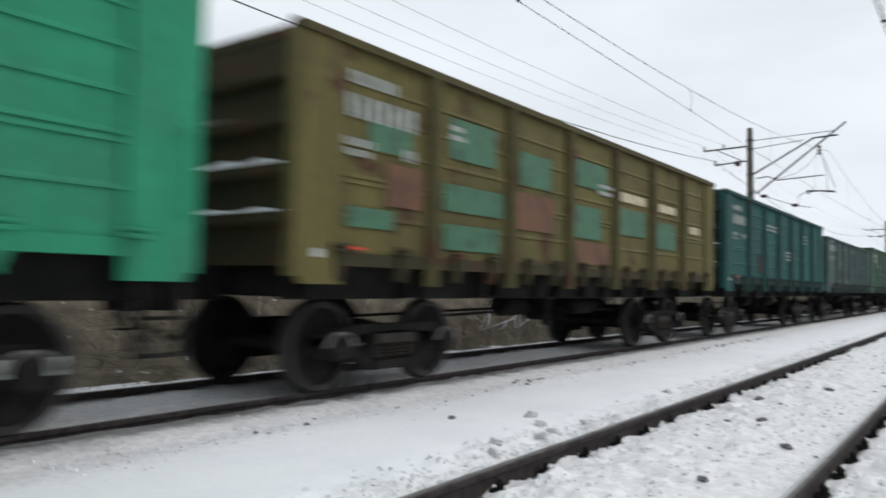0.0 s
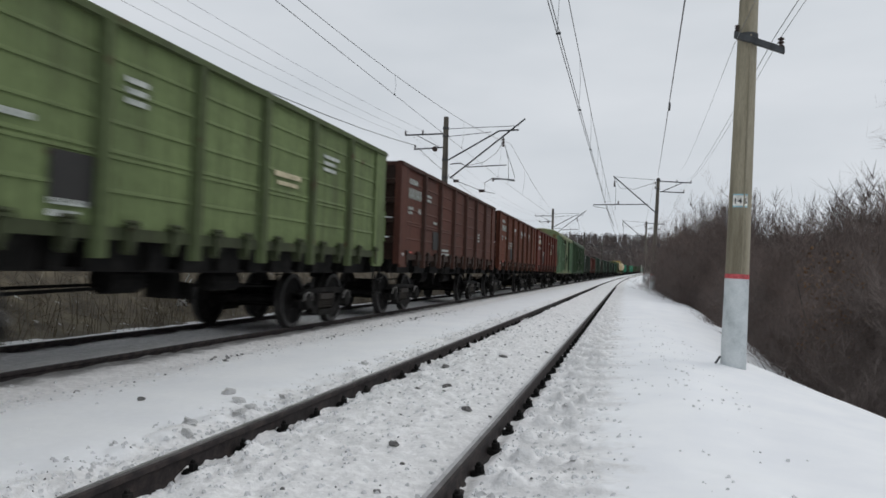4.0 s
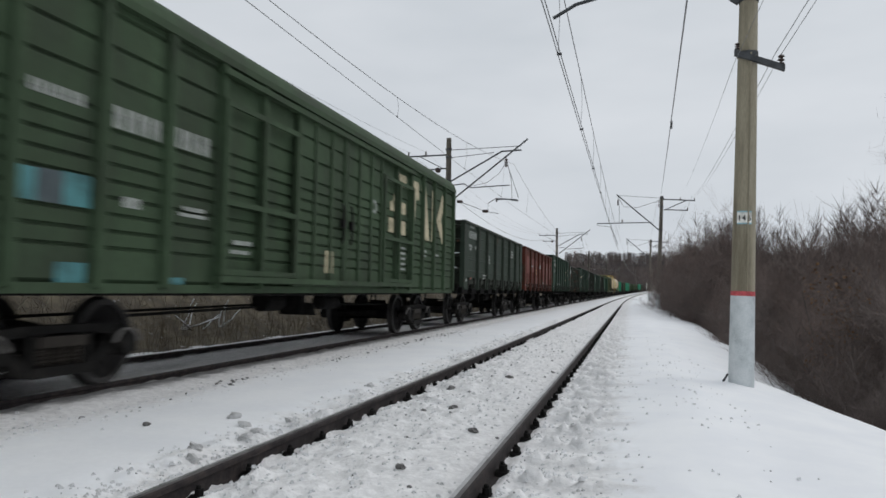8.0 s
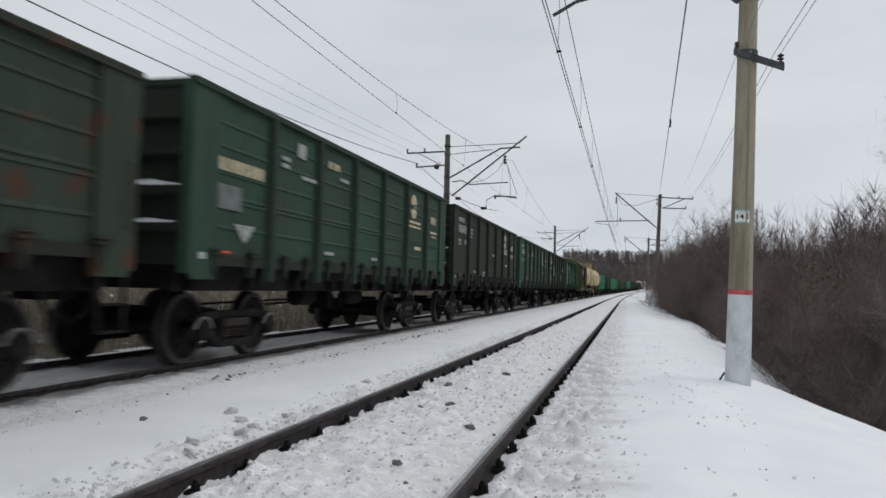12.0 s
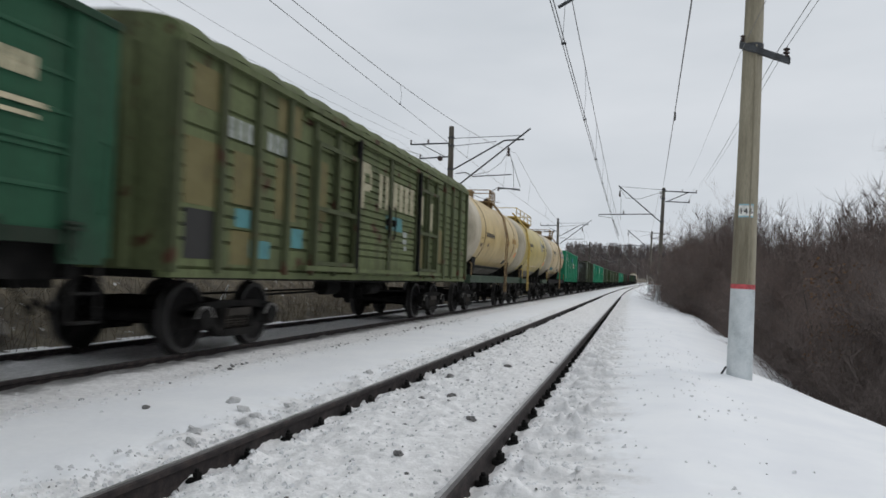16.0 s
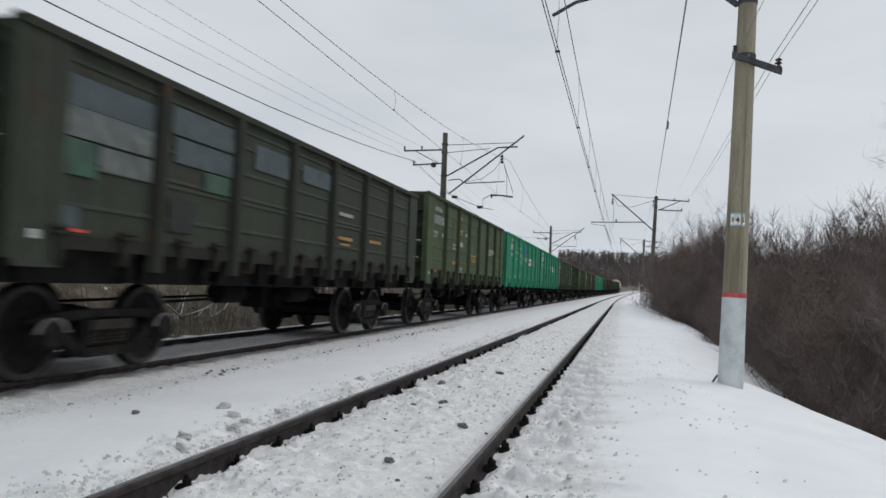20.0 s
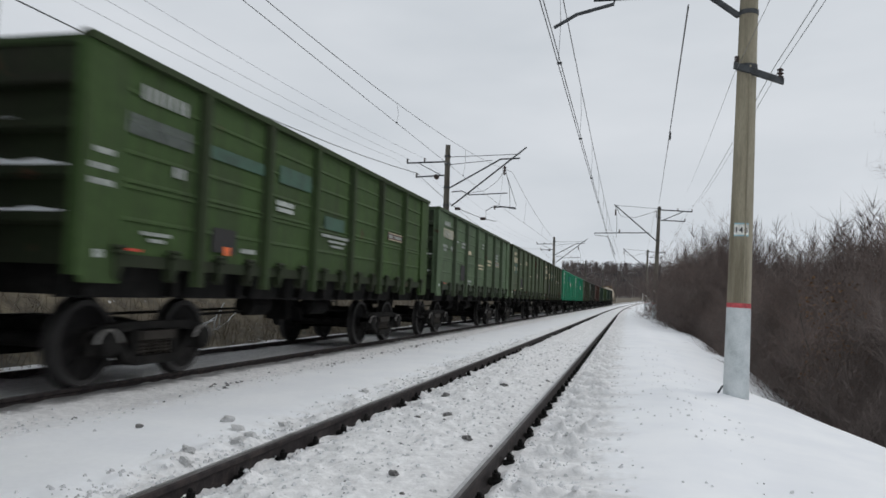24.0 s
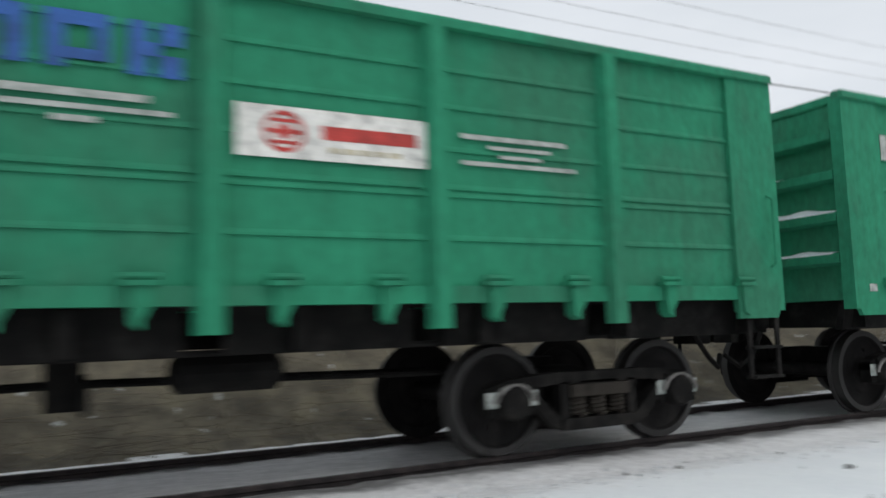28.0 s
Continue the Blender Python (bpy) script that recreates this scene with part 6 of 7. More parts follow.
for paint, lab in (("khaki", "khaki gondola wagon with grimy sides"), ("charcoal", "charcoal gondola wagon with grimy sides"), ("maroon", "dull maroon gondola wagon"), ("dark_green", "dark green gondola wagon"), ("grass", "dark grass-green gondola wagon"), ("dark_green", "dark green grimy gondola wagon"), ("charcoal", "charcoal-olive grimy gondola wagon")):
    rear += TAIL
    gondola(rear, paint, lab, lambda w: plain_marks(w, int(rear)))
T4 = build_tank("white-ended tank wagon at the tail of the train", TANK_WHITE, TANK_WHITE, UNDERFRAME, 0.9, LADDER_RUST, (-1.0, 1.4))
add(T4, rear + 11.6, 5.35)
for spare in (GONDOLA, BRACED, MARKED, LOW, LONG, LONG_MARKED):
    for ob in (*spare.children_recursive, spare):
        bpy.data.objects.remove(ob)


def run(t):
    """How far the train has gone after t seconds, in metres."""
    return 17.783 * t - 0.0206 * t * t


def wagon_pose(y):
    slope_x = 2 * 1.04e-4 * max(0.0, y - 60.0)
    slope_z = 2 * 1.5e-5 * max(0.0, y - 50.0)
    return pose(TRAIN_X + bend(y), y, rise(y), math.degrees(math.atan(slope_z)), 0, -math.degrees(math.atan(slope_x)))


# ---- overhead line masts ----
# Darker concrete for every mast but the numbered one.
MAST_DARK = material("dark_mast_concrete", (0.135, 0.122, 0.10), 0.9, dark=(0.07, 0.062, 0.052), light=(0.21, 0.195, 0.165), grain=2.2, bump=0.3, fine=60, streak=0.15)


def shaft_mesh(z0, z1, r0, r1, sides=20):
    bm = bmesh.new()
    n = 6
    prof = [(z0 + (z1 - z0) * i / n, r0 + (r1 - r0) * i / n) for i in range(n + 1)]
    lathe(bm, prof, "z", sides)
    return bm


def mast(x, y, lean=0.0, top=9.9, foot=True, stout=0.0, skin=None, label="concrete overhead line mast with steel cantilever"):
    m = thing("line_mast", label, "mast", "masts of the overhead line", pose(x + bend(y), y, rise(y), 0, lean, 0))
    base = -0.9
    r = lambda z: 0.185 + stout - 0.0085 * (z + 0.3)
    part("shaft", shaft_mesh(1.19 if foot else base, top, r(1.19 if foot else base), r(top)), skin or MAST_DARK, m, smooth=True)
    if foot:
        part("painted_foot", shaft_mesh(base, 1.12, r(base) + 0.002, r(1.12) + 0.002), POLE_WHITE, m, "whitewashed mast foot", smooth=True)
        part("red_band", shaft_mesh(1.12, 1.19, r(1.12) + 0.003, r(1.19) + 0.003), RED_PAINT, m, "red painted band", smooth=True)
    return m, r


def rod(m, name, points, radius, mat=None, label=""):
    bm = bmesh.new()
    tube(bm, points, radius, 8)
    return part(name, bm, mat or STEEL_ARM, m, label, smooth=True)


def insulator(m, x, z, y=0.0, tall=0.22, r=0.065):
    bm = bmesh.new()
    prof = [(z, r * 0.4)]
    for i in range(3):
        a = z + tall * (i / 3)
        prof += [(a + tall * 0.06, r * 0.45), (a + tall * 0.12, r), (a + tall * 0.22, r * 0.9), (a + tall * 0.28, r * 0.45)]
    prof += [(z + tall, r * 0.35)]
    lathe(bm, prof, "z", 12, (x, y, 0))
    part("insulator", bm, PORCELAIN, m, "brown porcelain insulator", smooth=True)


def cantilever(m, s, wire_x, up=0.0, reach=3.5):
    """Bracket arms on the side s, reaching over the track whose wire hangs wire_x from the mast's axis."""
    rod(m, "bracket_arm", ((s * 0.2, 0, up + 7.26), (s * 3.05, 0, up + 8.85), (s * 4.15, 0, up + 8.89)), 0.045)
    rod(m, "bracket_strut", ((s * 0.3, 0, up + 6.21), (s * 4.5, 0, up + 9.5)), 0.045)
    rod(m, "tie_rod", ((s * 0.15, 0, up + 9.02), (s * 4.15, 0, up + 9.12)), 0.018)
    rod(m, "tie_rod", ((s * 0.15, 0, up + 8.58), (s * 2.6, 0, up + 8.80)), 0.018)
    rod(m, "registration_tube", ((s * 0.3, 0, up + 7.01), (s * 0.9, 0, up + 7.07), (s * 1.3, 0, up + 6.84), (s * reach, 0, up + 6.94)), 0.03)
    rod(m, "registration_arm", ((s * 2.75, 0, 6.14), (s * 3.3, 0, 6.16), (s * (wire_x + 0.4), 0, 6.05)), 0.03)
    rod(m, "hanger", ((s * 3.3, 0, up + 8.5), (s * wire_x, 0, up + 7.2), (s * (wire_x + 0.05), 0, 6.0)), 0.012)
    insulator(m, s * 3.3, up + 7.95, tall=0.5, r=0.09)
    insulator(m, s * 2.78, 6.02, tall=0.2, r=0.08)
    for z in (6.25, 7.26, 8.6, 9.05):
        bm = bmesh.new()
        lathe(bm, ((z - 0.05, 0.15), (z - 0.05, 0.19), (z + 0.05, 0.19), (z + 0.05, 0.15)), "z", 14)
        part("clamp_band", bm, STEEL_ARM, m)


def side_arms(m, s):
    """Two short cross-arms with pin insulators on the side away from the track."""
    rod(m, "cross_arm", ((0, 0, 8.75), (s * 2.4, 0, 8.70)), 0.045)
    rod(m, "cross_arm", ((0, 0, 7.98), (s * 1.85, 0, 7.88)), 0.04)
    rod(m, "arm_brace", ((s * 0.4, 0, 8.0), (s * 1.7, 0, 8.68)), 0.022)
    insulator(m, s * 2.38, 8.74)
    insulator(m, s * 1.35, 8.76)
    insulator(m, s * 1.8, 7.92)
    bm = bmesh.new()
    lathe(bm, ((-0.10, 0.05), (-0.07, 0.15), (0.07, 0.15), (0.10, 0.05)), "y", 14, (s * 0.62, 0, 7.88))
    part("disc_insulator", bm, PORCELAIN, m, "round dark insulator disc", smooth=True)


# the numbered mast beside the camera
near_mast, r_of = mast(1.61, 12.05, 1.1, 9.9, skin=CONCRETE)
plate_z = 2.29
bm = bmesh.new()
rad = r_of(plate_z) + 0.012
n_arc = 8
rings = []
for i in range(n_arc + 1):
    a = radians(-134 + 72 * i / n_arc)
    rings.append([bm.verts.new((q * math.cos(a), q * math.sin(a), z)) for q, z in ((rad, plate_z - 0.10), (rad, plate_z + 0.10), (rad - 0.008, plate_z + 0.10), (rad - 0.008, plate_z - 0.10))])
for a, b in zip(rings, rings[1:]):
    for k in range(4):
        bm.faces.new((a[k], a[(k + 1) % 4], b[(k + 1) % 4], b[k]))
plate = part("number_plate", bm, BLUE_SIGN, near_mast, "white number plate with a pale blue edge", smooth=True)
bm = bmesh.new()
rings = []
for i in range(n_arc + 1):
    a = radians(-132.5 + 69 * i / n_arc)
    rings.append([bm.verts.new(((rad + 0.003) * math.cos(a), (rad + 0.003) * math.sin(a), z)) for z in (plate_z - 0.078, plate_z + 0.078)])
for a, b in zip(rings, rings[1:]):
    bm.faces.new((a[0], b[0], b[1], a[1]))
part("plate_face", bm, WHITE_SIGN, plate, "white plate face", smooth=True)
for i, ch in enumerate("146"):
    a = radians((-120, -99, -76)[i])
    cu = bpy.data.curves.new("figure", "FONT")
    cu.body, cu.size, cu.align_x, cu.extrude, cu.offset = ch, 0.112, "CENTER", 0.001, 0.002
    tmp = new("figure_source", cu)
    me = bpy.data.meshes.new_from_object(tmp.evaluated_get(bpy.context.evaluated_depsgraph_get()))
    bpy.data.objects.remove(tmp)
    me.materials.clear()
    me.materials.append(BLACK_PAINT)
    fig = new("figure", me)
    fig.parent = plate
    fig.matrix_basis = pose((rad + 0.006) * math.cos(a), (rad + 0.006) * math.sin(a), plate_z - 0.045, 90, 0, math.degrees(a) + 90)
    tagged(fig, "black painted figure")
for z in (4.80, 5.65):
    bm = bmesh.new()
    lathe(bm, ((z - 0.035, 0.12), (z - 0.035, r_of(z) + 0.012), (z + 0.035, r_of(z) + 0.012), (z + 0.035, 0.12)), "z", 18)
    part("clamp_band", bm, STEEL_ARM, near_mast)
bm = bmesh.new()
extrude(bm, ((-0.21, 4.84), (0.50, 4.58), (0.50, 4.49), (-0.21, 4.75)), "y", -0.20, -0.12)
part("side_bracket", bm, STEEL_ARM, near_mast, "dark steel bracket across the mast")
insulator(near_mast, 0.45, 4.58, -0.16, 0.16, 0.05)
insulator(near_mast, -0.17, 4.84, -0.16, 0.10, 0.04)
rod(near_mast, "bracket_arm", ((-0.14, 0, 5.62), (-0.62, 0, 5.98), (-1.9, 0, 7.2), (-3.2, 0, 8.3)), 0.05)
rod(near_mast, "registration_tube", ((-0.62, 0, 6.02), (-0.75, 0, 6.0), (-2.36, 0, 5.97)), 0.042)
rod(near_mast, "registration_arm", ((-2.02, 0, 5.97), (-2.04, 0, 5.88), (-2.62, 0, 5.73), (-2.98, 0, 5.52)), 0.030)
rod(near_mast, "tie_rod", ((-0.1, 0, 9.0), (-3.1, 0, 8.4)), 0.018)
rod(near_mast, "ground_lead", ((-0.20, -0.1, -0.05), (-0.30, -0.12, -0.22)), 0.016)
rod(near_mast, "conduit", ((0.03, -0.178, 1.2), (0.03, -0.155, 4.8)), 0.012, CONCRETE)
insulator(near_mast, -0.45, 9.2, tall=0.3)

RIGHT_MASTS = (74.0, 136.0, 198.0, 262.0, 326.0, 390.0)
for i, y in enumerate(RIGHT_MASTS):
    m, _ = mast(2.47, y, 1.6 - 0.3 * i, 10.4, stout=0.05)
    rod(m, "bracket_strut", ((-0.14, 0, 7.12), (-4.2, 0, 10.46)), 0.055)
    rod(m, "tie_rod", ((-0.1, 0, 10.2), (-4.1, 0, 10.38)), 0.018)
    rod(m, "tie_rod", ((-0.1, 0, 10.0), (-2.2, 0, 9.25), (-3.5, 0, 9.3), (-4.1, 0, 10.35)), 0.018)
    rod(m, "registration_tube", ((-0.85, 0, 7.85), (-5.95, 0, 7.6), (-5.95, 0, 7.45)), 0.045)
    rod(m, "registration_arm", ((-5.9, 0, 7.42), (-4.6, 0, 7.3), (-3.9, 0, 5.62)), 0.022)
    rod(m, "hanger", ((-4.1, 0, 10.3), (-3.9, 0, 9.2), (-3.86, 0, 7.2)), 0.016)
    insulator(m, -4.05, 9.4, tall=0.6, r=0.10)
    insulator(m, -3.6, 7.75, tall=0.3, r=0.09)
    for z in (7.15, 9.35, 10.2):
        bm = bmesh.new()
        lathe(bm, ((z - 0.06, 0.12), (z - 0.06, 0.19), (z + 0.06, 0.19), (z + 0.06, 0.12)), "z", 14)
        part("clamp_band", bm, STEEL_ARM, m)
    rod(m, "cross_arm", ((0, 0, 10.1), (3.02, 0, 10.02)), 0.055)
    rod(m, "cross_arm", ((0.2, 0, 9.1), (2.42, 0, 9.08)), 0.05)
    rod(m, "arm_brace", ((0.4, 0, 9.12), (2.2, 0, 10.0)), 0.04)
    insulator(m, 2.98, 10.06)
    insulator(m, 1.7, 10.08)
    insulator(m, 2.38, 9.12)
    for z in (9.35, 9.75):
        insulator(m, -0.24, z, tall=0.3, r=0.08)
    boxed("plate", (-0.13, 0.13, -0.2, -0.17, 2.2, 2.42), WHITE_SIGN, m, "small white plate")
    if i == 0:
        boxed("switch_box", (0.2, 0.5, -0.2, 0.1, 3.3, 4.2), STEEL_ARM, m, "grey switch box", 0.02)
LEFT_MASTS = (-21.0, 41.0, 103.0, 165.0, 228.0, 292.0)
for y in LEFT_MASTS:
    m, _ = mast(-10.05, y, -0.4, 9.7, False, 0.04)
    cantilever(m, 1, 3.6)
    side_arms(m, -1)
    if y == 41.0:
        rod(m, "strain_wire", ((0.2, 0, 6.35), (0.67, 0, 6.06), (2.14, 0, 5.50), (2.9, 0, 5.35)), 0.015)
        for x, z in ((0.67, 6.06), (2.14, 5.50)):
            bm = bmesh.new()
            lathe(bm, ((x - 0.17, 0.03), (x - 0.13, 0.085), (x + 0.13, 0.085), (x + 0.17, 0.03)), "x", 12, (0, 0, z))
            part("strain_insulator", bm, PORCELAIN, m, "dark barrel insulator", smooth=True)
        rod(m, "jumper", ((2.3, 0, 5.45), (2.3, 0, 5.95), (2.77, 0, 6.22), (3.98, 0, 6.12)), 0.022)
        rod(m, "jumper", ((3.4, 0, 8.0), (3.75, 0, 7.0), (4.0, 0, 6.25)), 0.014)
        rod(m, "jumper", ((3.4, 0, 8.4), (2.9, 0, 7.6), (2.2, 0, 7.1), (1.2, 0, 6.9)), 0.012)

post, _ = mast(-1.2, 330.0, 0, 4.2, False, 0.0, None, "white marker post beside the far track")
for ob in post.children:
    ob.data.materials[0] = WHITE_SIGN
post["category"] = "post"
post.name = "marker_post"


# ---- wires ----
def wire_path(a, b, sag, n=14):
    a, b = Vector(a), Vector(b)
    return [a.lerp(b, i / n) - Vector((0, 0, 4 * sag * (i / n) * (1 - i / n))) for i in range(n + 1)]


def wire(points, radius, label, group):
    bm = bmesh.new()
    tube(bm, points, radius, 4)
    m = finish(bm, "overhead_wire")
    m.materials.append(WIRE)
    tagged(new("overhead_wire", m), label, "wire", group)


def run_contact(masts, name, x_wire, z_contact, z_carrier, low, stagger, twin, x_carrier, first, gap, last):
    """Contact wire and catenary along one track, with droppers every gap metres from first to last."""
    for k, (y0, y1) in enumerate(zip(masts, masts[1:])):
        q0, q1 = (stagger if (k + j) % 2 else -stagger for j in (0, 1))
        p0 = Vector((x_wire + q0 + bend(y0), y0, z_contact + rise(y0)))
        p1 = Vector((x_wire + q1 + bend(y1), y1, z_contact + rise(y1)))
        c0 = Vector((x_carrier + bend(y0), y0, z_carrier + rise(y0)))
        c1 = Vector((x_carrier + bend(y1), y1, z_carrier + rise(y1)))
        wire(wire_path(p0, p1, 0.04), 0.009, "dull copper contact wire over the track", name)
        if twin:
            wire([p + Vector((twin, 0, 0)) for p in wire_path(p0, p1, 0.04)], 0.009, "dull copper contact wire over the track", name)
        wire(wire_path(c0, c1, z_carrier - low, 24), 0.010, "dull carrier wire above the contact wire", name)
        y = first
        while y < last:
            if y0 < y < y1:
                f = (y - y0) / (y1 - y0)
                a = p0.lerp(p1, f) - Vector((0, 0, 0.16 * f * (1 - f)))
                c = c0.lerp(c1, f) - Vector((0, 0, 4 * (z_carrier - low) * f * (1 - f)))
                wire((a, a.lerp(c, 0.5) + Vector((0.03, 0.05, 0)), c), 0.005, "thin dropper wire between two wires", name)
                bm = bmesh.new()
                quad_box(bm, a.x - 0.02, a.x + twin + 0.02, a.y - 0.02, a.y + 0.02, a.z - 0.01, a.z + 0.03)
                clip = finish(bm, "wire_clip")
                clip.materials.append(STEEL_ARM)
                tagged(new("wire_clip", clip), "small steel clip gripping the contact wire", "clip", "clips of the overhead wires")
            y += gap


run_contact((-50.0, 12.05) + RIGHT_MASTS, "wires over the empty track", -1.385, 5.55, 7.15, 6.80, 0.03, 0.05, -1.37, 13.85, 6.6, 75)
run_contact(LEFT_MASTS, "wires over the train", -6.28, 5.93, 8.15, 6.27, -0.27, 0.0, -6.38, 1.5, 9.1, 100)
for k, (y0, y1) in enumerate(zip(LEFT_MASTS, LEFT_MASTS[1:])):
    b0, b1, h0, h1 = bend(y0), bend(y1), rise(y0), rise(y1)
    wire(wire_path((-11.9 + b0, y0, 8.1 + h0), (-11.9 + b1, y1, 8.1 + h1), 1.45), 0.018, "thick sagging feeder cable", "feeder wires on the left masts")
    for x, z in ((-11.5, 8.95), (-12.45, 8.95), (-13.2, 8.9)):
        wire(wire_path((x + b0, y0, z + h0), (x + b1, y1, z + h1), 1.0), 0.0055, "thin feeder wire between the masts", "feeder wires on the left masts")
wire(wire_path((0.83, 12.05, 5.84), (2.72, 74, 10.6), 0.10), 0.0135, "feeder wire from the bracket to the next mast head", "feeder wires on the right masts")
wire([(1.275, 26.0, 6.93), (1.29, 26.3, 6.90), (1.30, 26.6, 6.80)], 0.035, "hanging clamp on the feeder wire", "feeder wires on the right masts")
for x0, z0, x1, z1, r in ((2.06, 4.74, 5.5, 10.22, 0.006), (2.14, 4.72, 5.75, 10.3, 0.005), (1.5, 4.66, 4.7, 11.0, 0.0035)):
    wire(wire_path((x0, -8, z0), (x0, 11.9, z0), 0.05), r, "thin signal wire between the masts", "signal wires on the right masts")
    wire(wire_path((x0, 11.9, z0), (x1, 74, z1), 0.35), r, "thin signal wire between the masts", "signal wires on the right masts")
for y0, y1 in zip(RIGHT_MASTS, RIGHT_MASTS[1:]):
    b0, b1 = bend(y0), bend(y1)
    for x, z in ((5.5, 10.3), (4.9, 9.4), (2.35, 10.1)):
        wire(wire_path((x + b0, y0, z + rise(y0)), (x + b1, y1, z + rise(y1)), 0.8), 0.011, "thin line wire between far masts", "signal wires on the right masts")


# ---- bare bushes and trees ----
BARK = material("dark_shrub_bark", (0.140, 0.115, 0.106), 0.9, dark=(0.070, 0.057, 0.052), light=(0.25, 0.21, 0.19), grain=0.9, mix=0.8, bump=0.2, spec=0.15)
TWIG_RED = material("reddish_twig_bark", (0.165, 0.126, 0.112), 0.9, dark=(0.09, 0.067, 0.059), light=(0.24, 0.188, 0.168), grain=0.9, mix=0.8, bump=0.1, spec=0.15)
TREE_BARK = material("grey_brown_tree_bark", (0.10, 0.085, 0.07), 0.9, dark=(0.05, 0.042, 0.036), light=(0.17, 0.15, 0.13), grain=2, bump=0.3)
FAR_BARK = material("far_woodland_bark", (0.125, 0.099, 0.092), 0.95, dark=(0.08, 0.065, 0.06), light=(0.17, 0.14, 0.132), grain=0.08, bump=0)
YOUNG_BARK = material("young_tree_bark", (0.105, 0.084, 0.077), 0.9, dark=(0.055, 0.044, 0.040), light=(0.135, 0.110, 0.102), grain=0.15, mix=0.8, bump=0, spec=0.15)
DEAD_LEAF = material("withered_oak_leaf", (0.16, 0.085, 0.035), 0.85, grain=3, bump=0)
DRY_GRASS = material("dry_reed_straw", (0.145, 0.114, 0.078), 0.9, dark=(0.07, 0.055, 0.038), light=(0.25, 0.205, 0.14), grain=1.5, bump=0)
SPRUCE = material("dark_spruce_needles", (0.020, 0.035, 0.022), 0.9, grain=0.5, bump=0)


class Twigs:
    """Collects tapered three-sided twigs into one mesh."""

    def __init__(self, seed):
        self.v, self.f, self.rng = [], [], random.Random(seed)

    def stick(self, points, r0, r1):
        """A twig; with r1 of 0 it ends in a point."""
        start = len(self.v)
        last = len(points) - 1
        for i, p in enumerate(points):
            if i == last and r1 == 0:
                self.v.append((p.x, p.y, p.z))
                a = start + 3 * (last - 1)
                self.f += [(a, a + 1, a + 3), (a + 1, a + 2, a + 3), (a + 2, a, a + 3)]
                continue
            r = r0 + (r1 - r0) * i / last
            d = points[min(i + 1, last)] - points[max(i - 1, 0)]
            side = d.cross(Vector((0.31, 0.95, 0.05))).normalized()
            up = side.cross(d).normalized()
            for k in range(3):
                a = k * math.tau / 3
                q = p + r * (math.cos(a) * side + math.sin(a) * up)
                self.v.append((q.x, q.y, q.z))
        for i in range(last if r1 else last - 1):
            a, b = start + 3 * i, start + 3 * i + 3
            for k in range(3):
                self.f.append((a + k, a + (k + 1) % 3, b + (k + 1) % 3, b + k))

    def branch(self, p, d, length, r, droop=0.0, segs=3, tip=0.4, wobble=0.16):
        g = self.rng
        pts, q = [p.copy()], p.copy()
        for i in range(segs):
            d = (d + Vector((g.gauss(0, wobble), g.gauss(0, wobble), g.gauss(0.04, 0.12) - droop))).normalized()
            q = q + d * (length / segs)
            pts.append(q.copy())
        self.stick(pts, r, r * tip)
        return pts, d

    def mesh(self, name, mat):
        m = bpy.data.meshes.new(name)
        m.from_pydata(self.v, [], self.f)
        m.materials.append(mat)
        return m


def bush_parts(seed, high, stems, mat, subs=13, tips=5, spread=0.75, stout=1.0):
    """A thicket of crooked stems that fan out, and the tangle of fine twigs on them."""
    t, c = Twigs(seed), Twigs(seed + 500)
    g = t.rng
    for _ in range(stems):
        a, q = g.uniform(0, math.tau), math.sqrt(g.random())
        base = Vector((spread * q * math.cos(a), spread * q * math.sin(a), -0.25))
        d = Vector((0.42 * q * math.cos(a) + g.gauss(0, 0.16), 0.42 * q * math.sin(a) + g.gauss(0, 0.16), 1)).normalized()
        h = high * (0.38 + 0.60 * g.random() ** 0.6) * (1.0 - 0.15 * q)
        pts, _ = t.branch(base, d, h, g.uniform(0.004, 0.010) * stout ** 0.5, segs=6, tip=0.25, wobble=0.27)
        for j in range(subs):
            k = g.choice((2, 3, 3, 4, 4, 5, 5, 6, 6, 6))
            p = pts[k].lerp(pts[k - 1], g.random())
            b = g.uniform(0, math.tau)
            e = Vector((math.cos(b), math.sin(b), g.uniform(-0.1, 1.7))).normalized()
            sub, _ = c.branch(p, e, min(1.15, h * g.uniform(0.12, 0.30)), 0.0042 * stout, segs=3, tip=0, wobble=0.3)
            for _ in range(tips):
                w = g.uniform(0, math.tau)
                e2 = (e + Vector((math.cos(w), math.sin(w), g.uniform(-0.3, 1.3))) * 0.9).normalized()
                c.branch(sub[0].lerp(sub[3], g.uniform(0.1, 0.95)), e2, min(0.5, h * g.uniform(0.05, 0.13)), 0.0032 * stout, segs=1, tip=0)
    return t.mesh("stems", mat), c.mesh("twigs", mat)


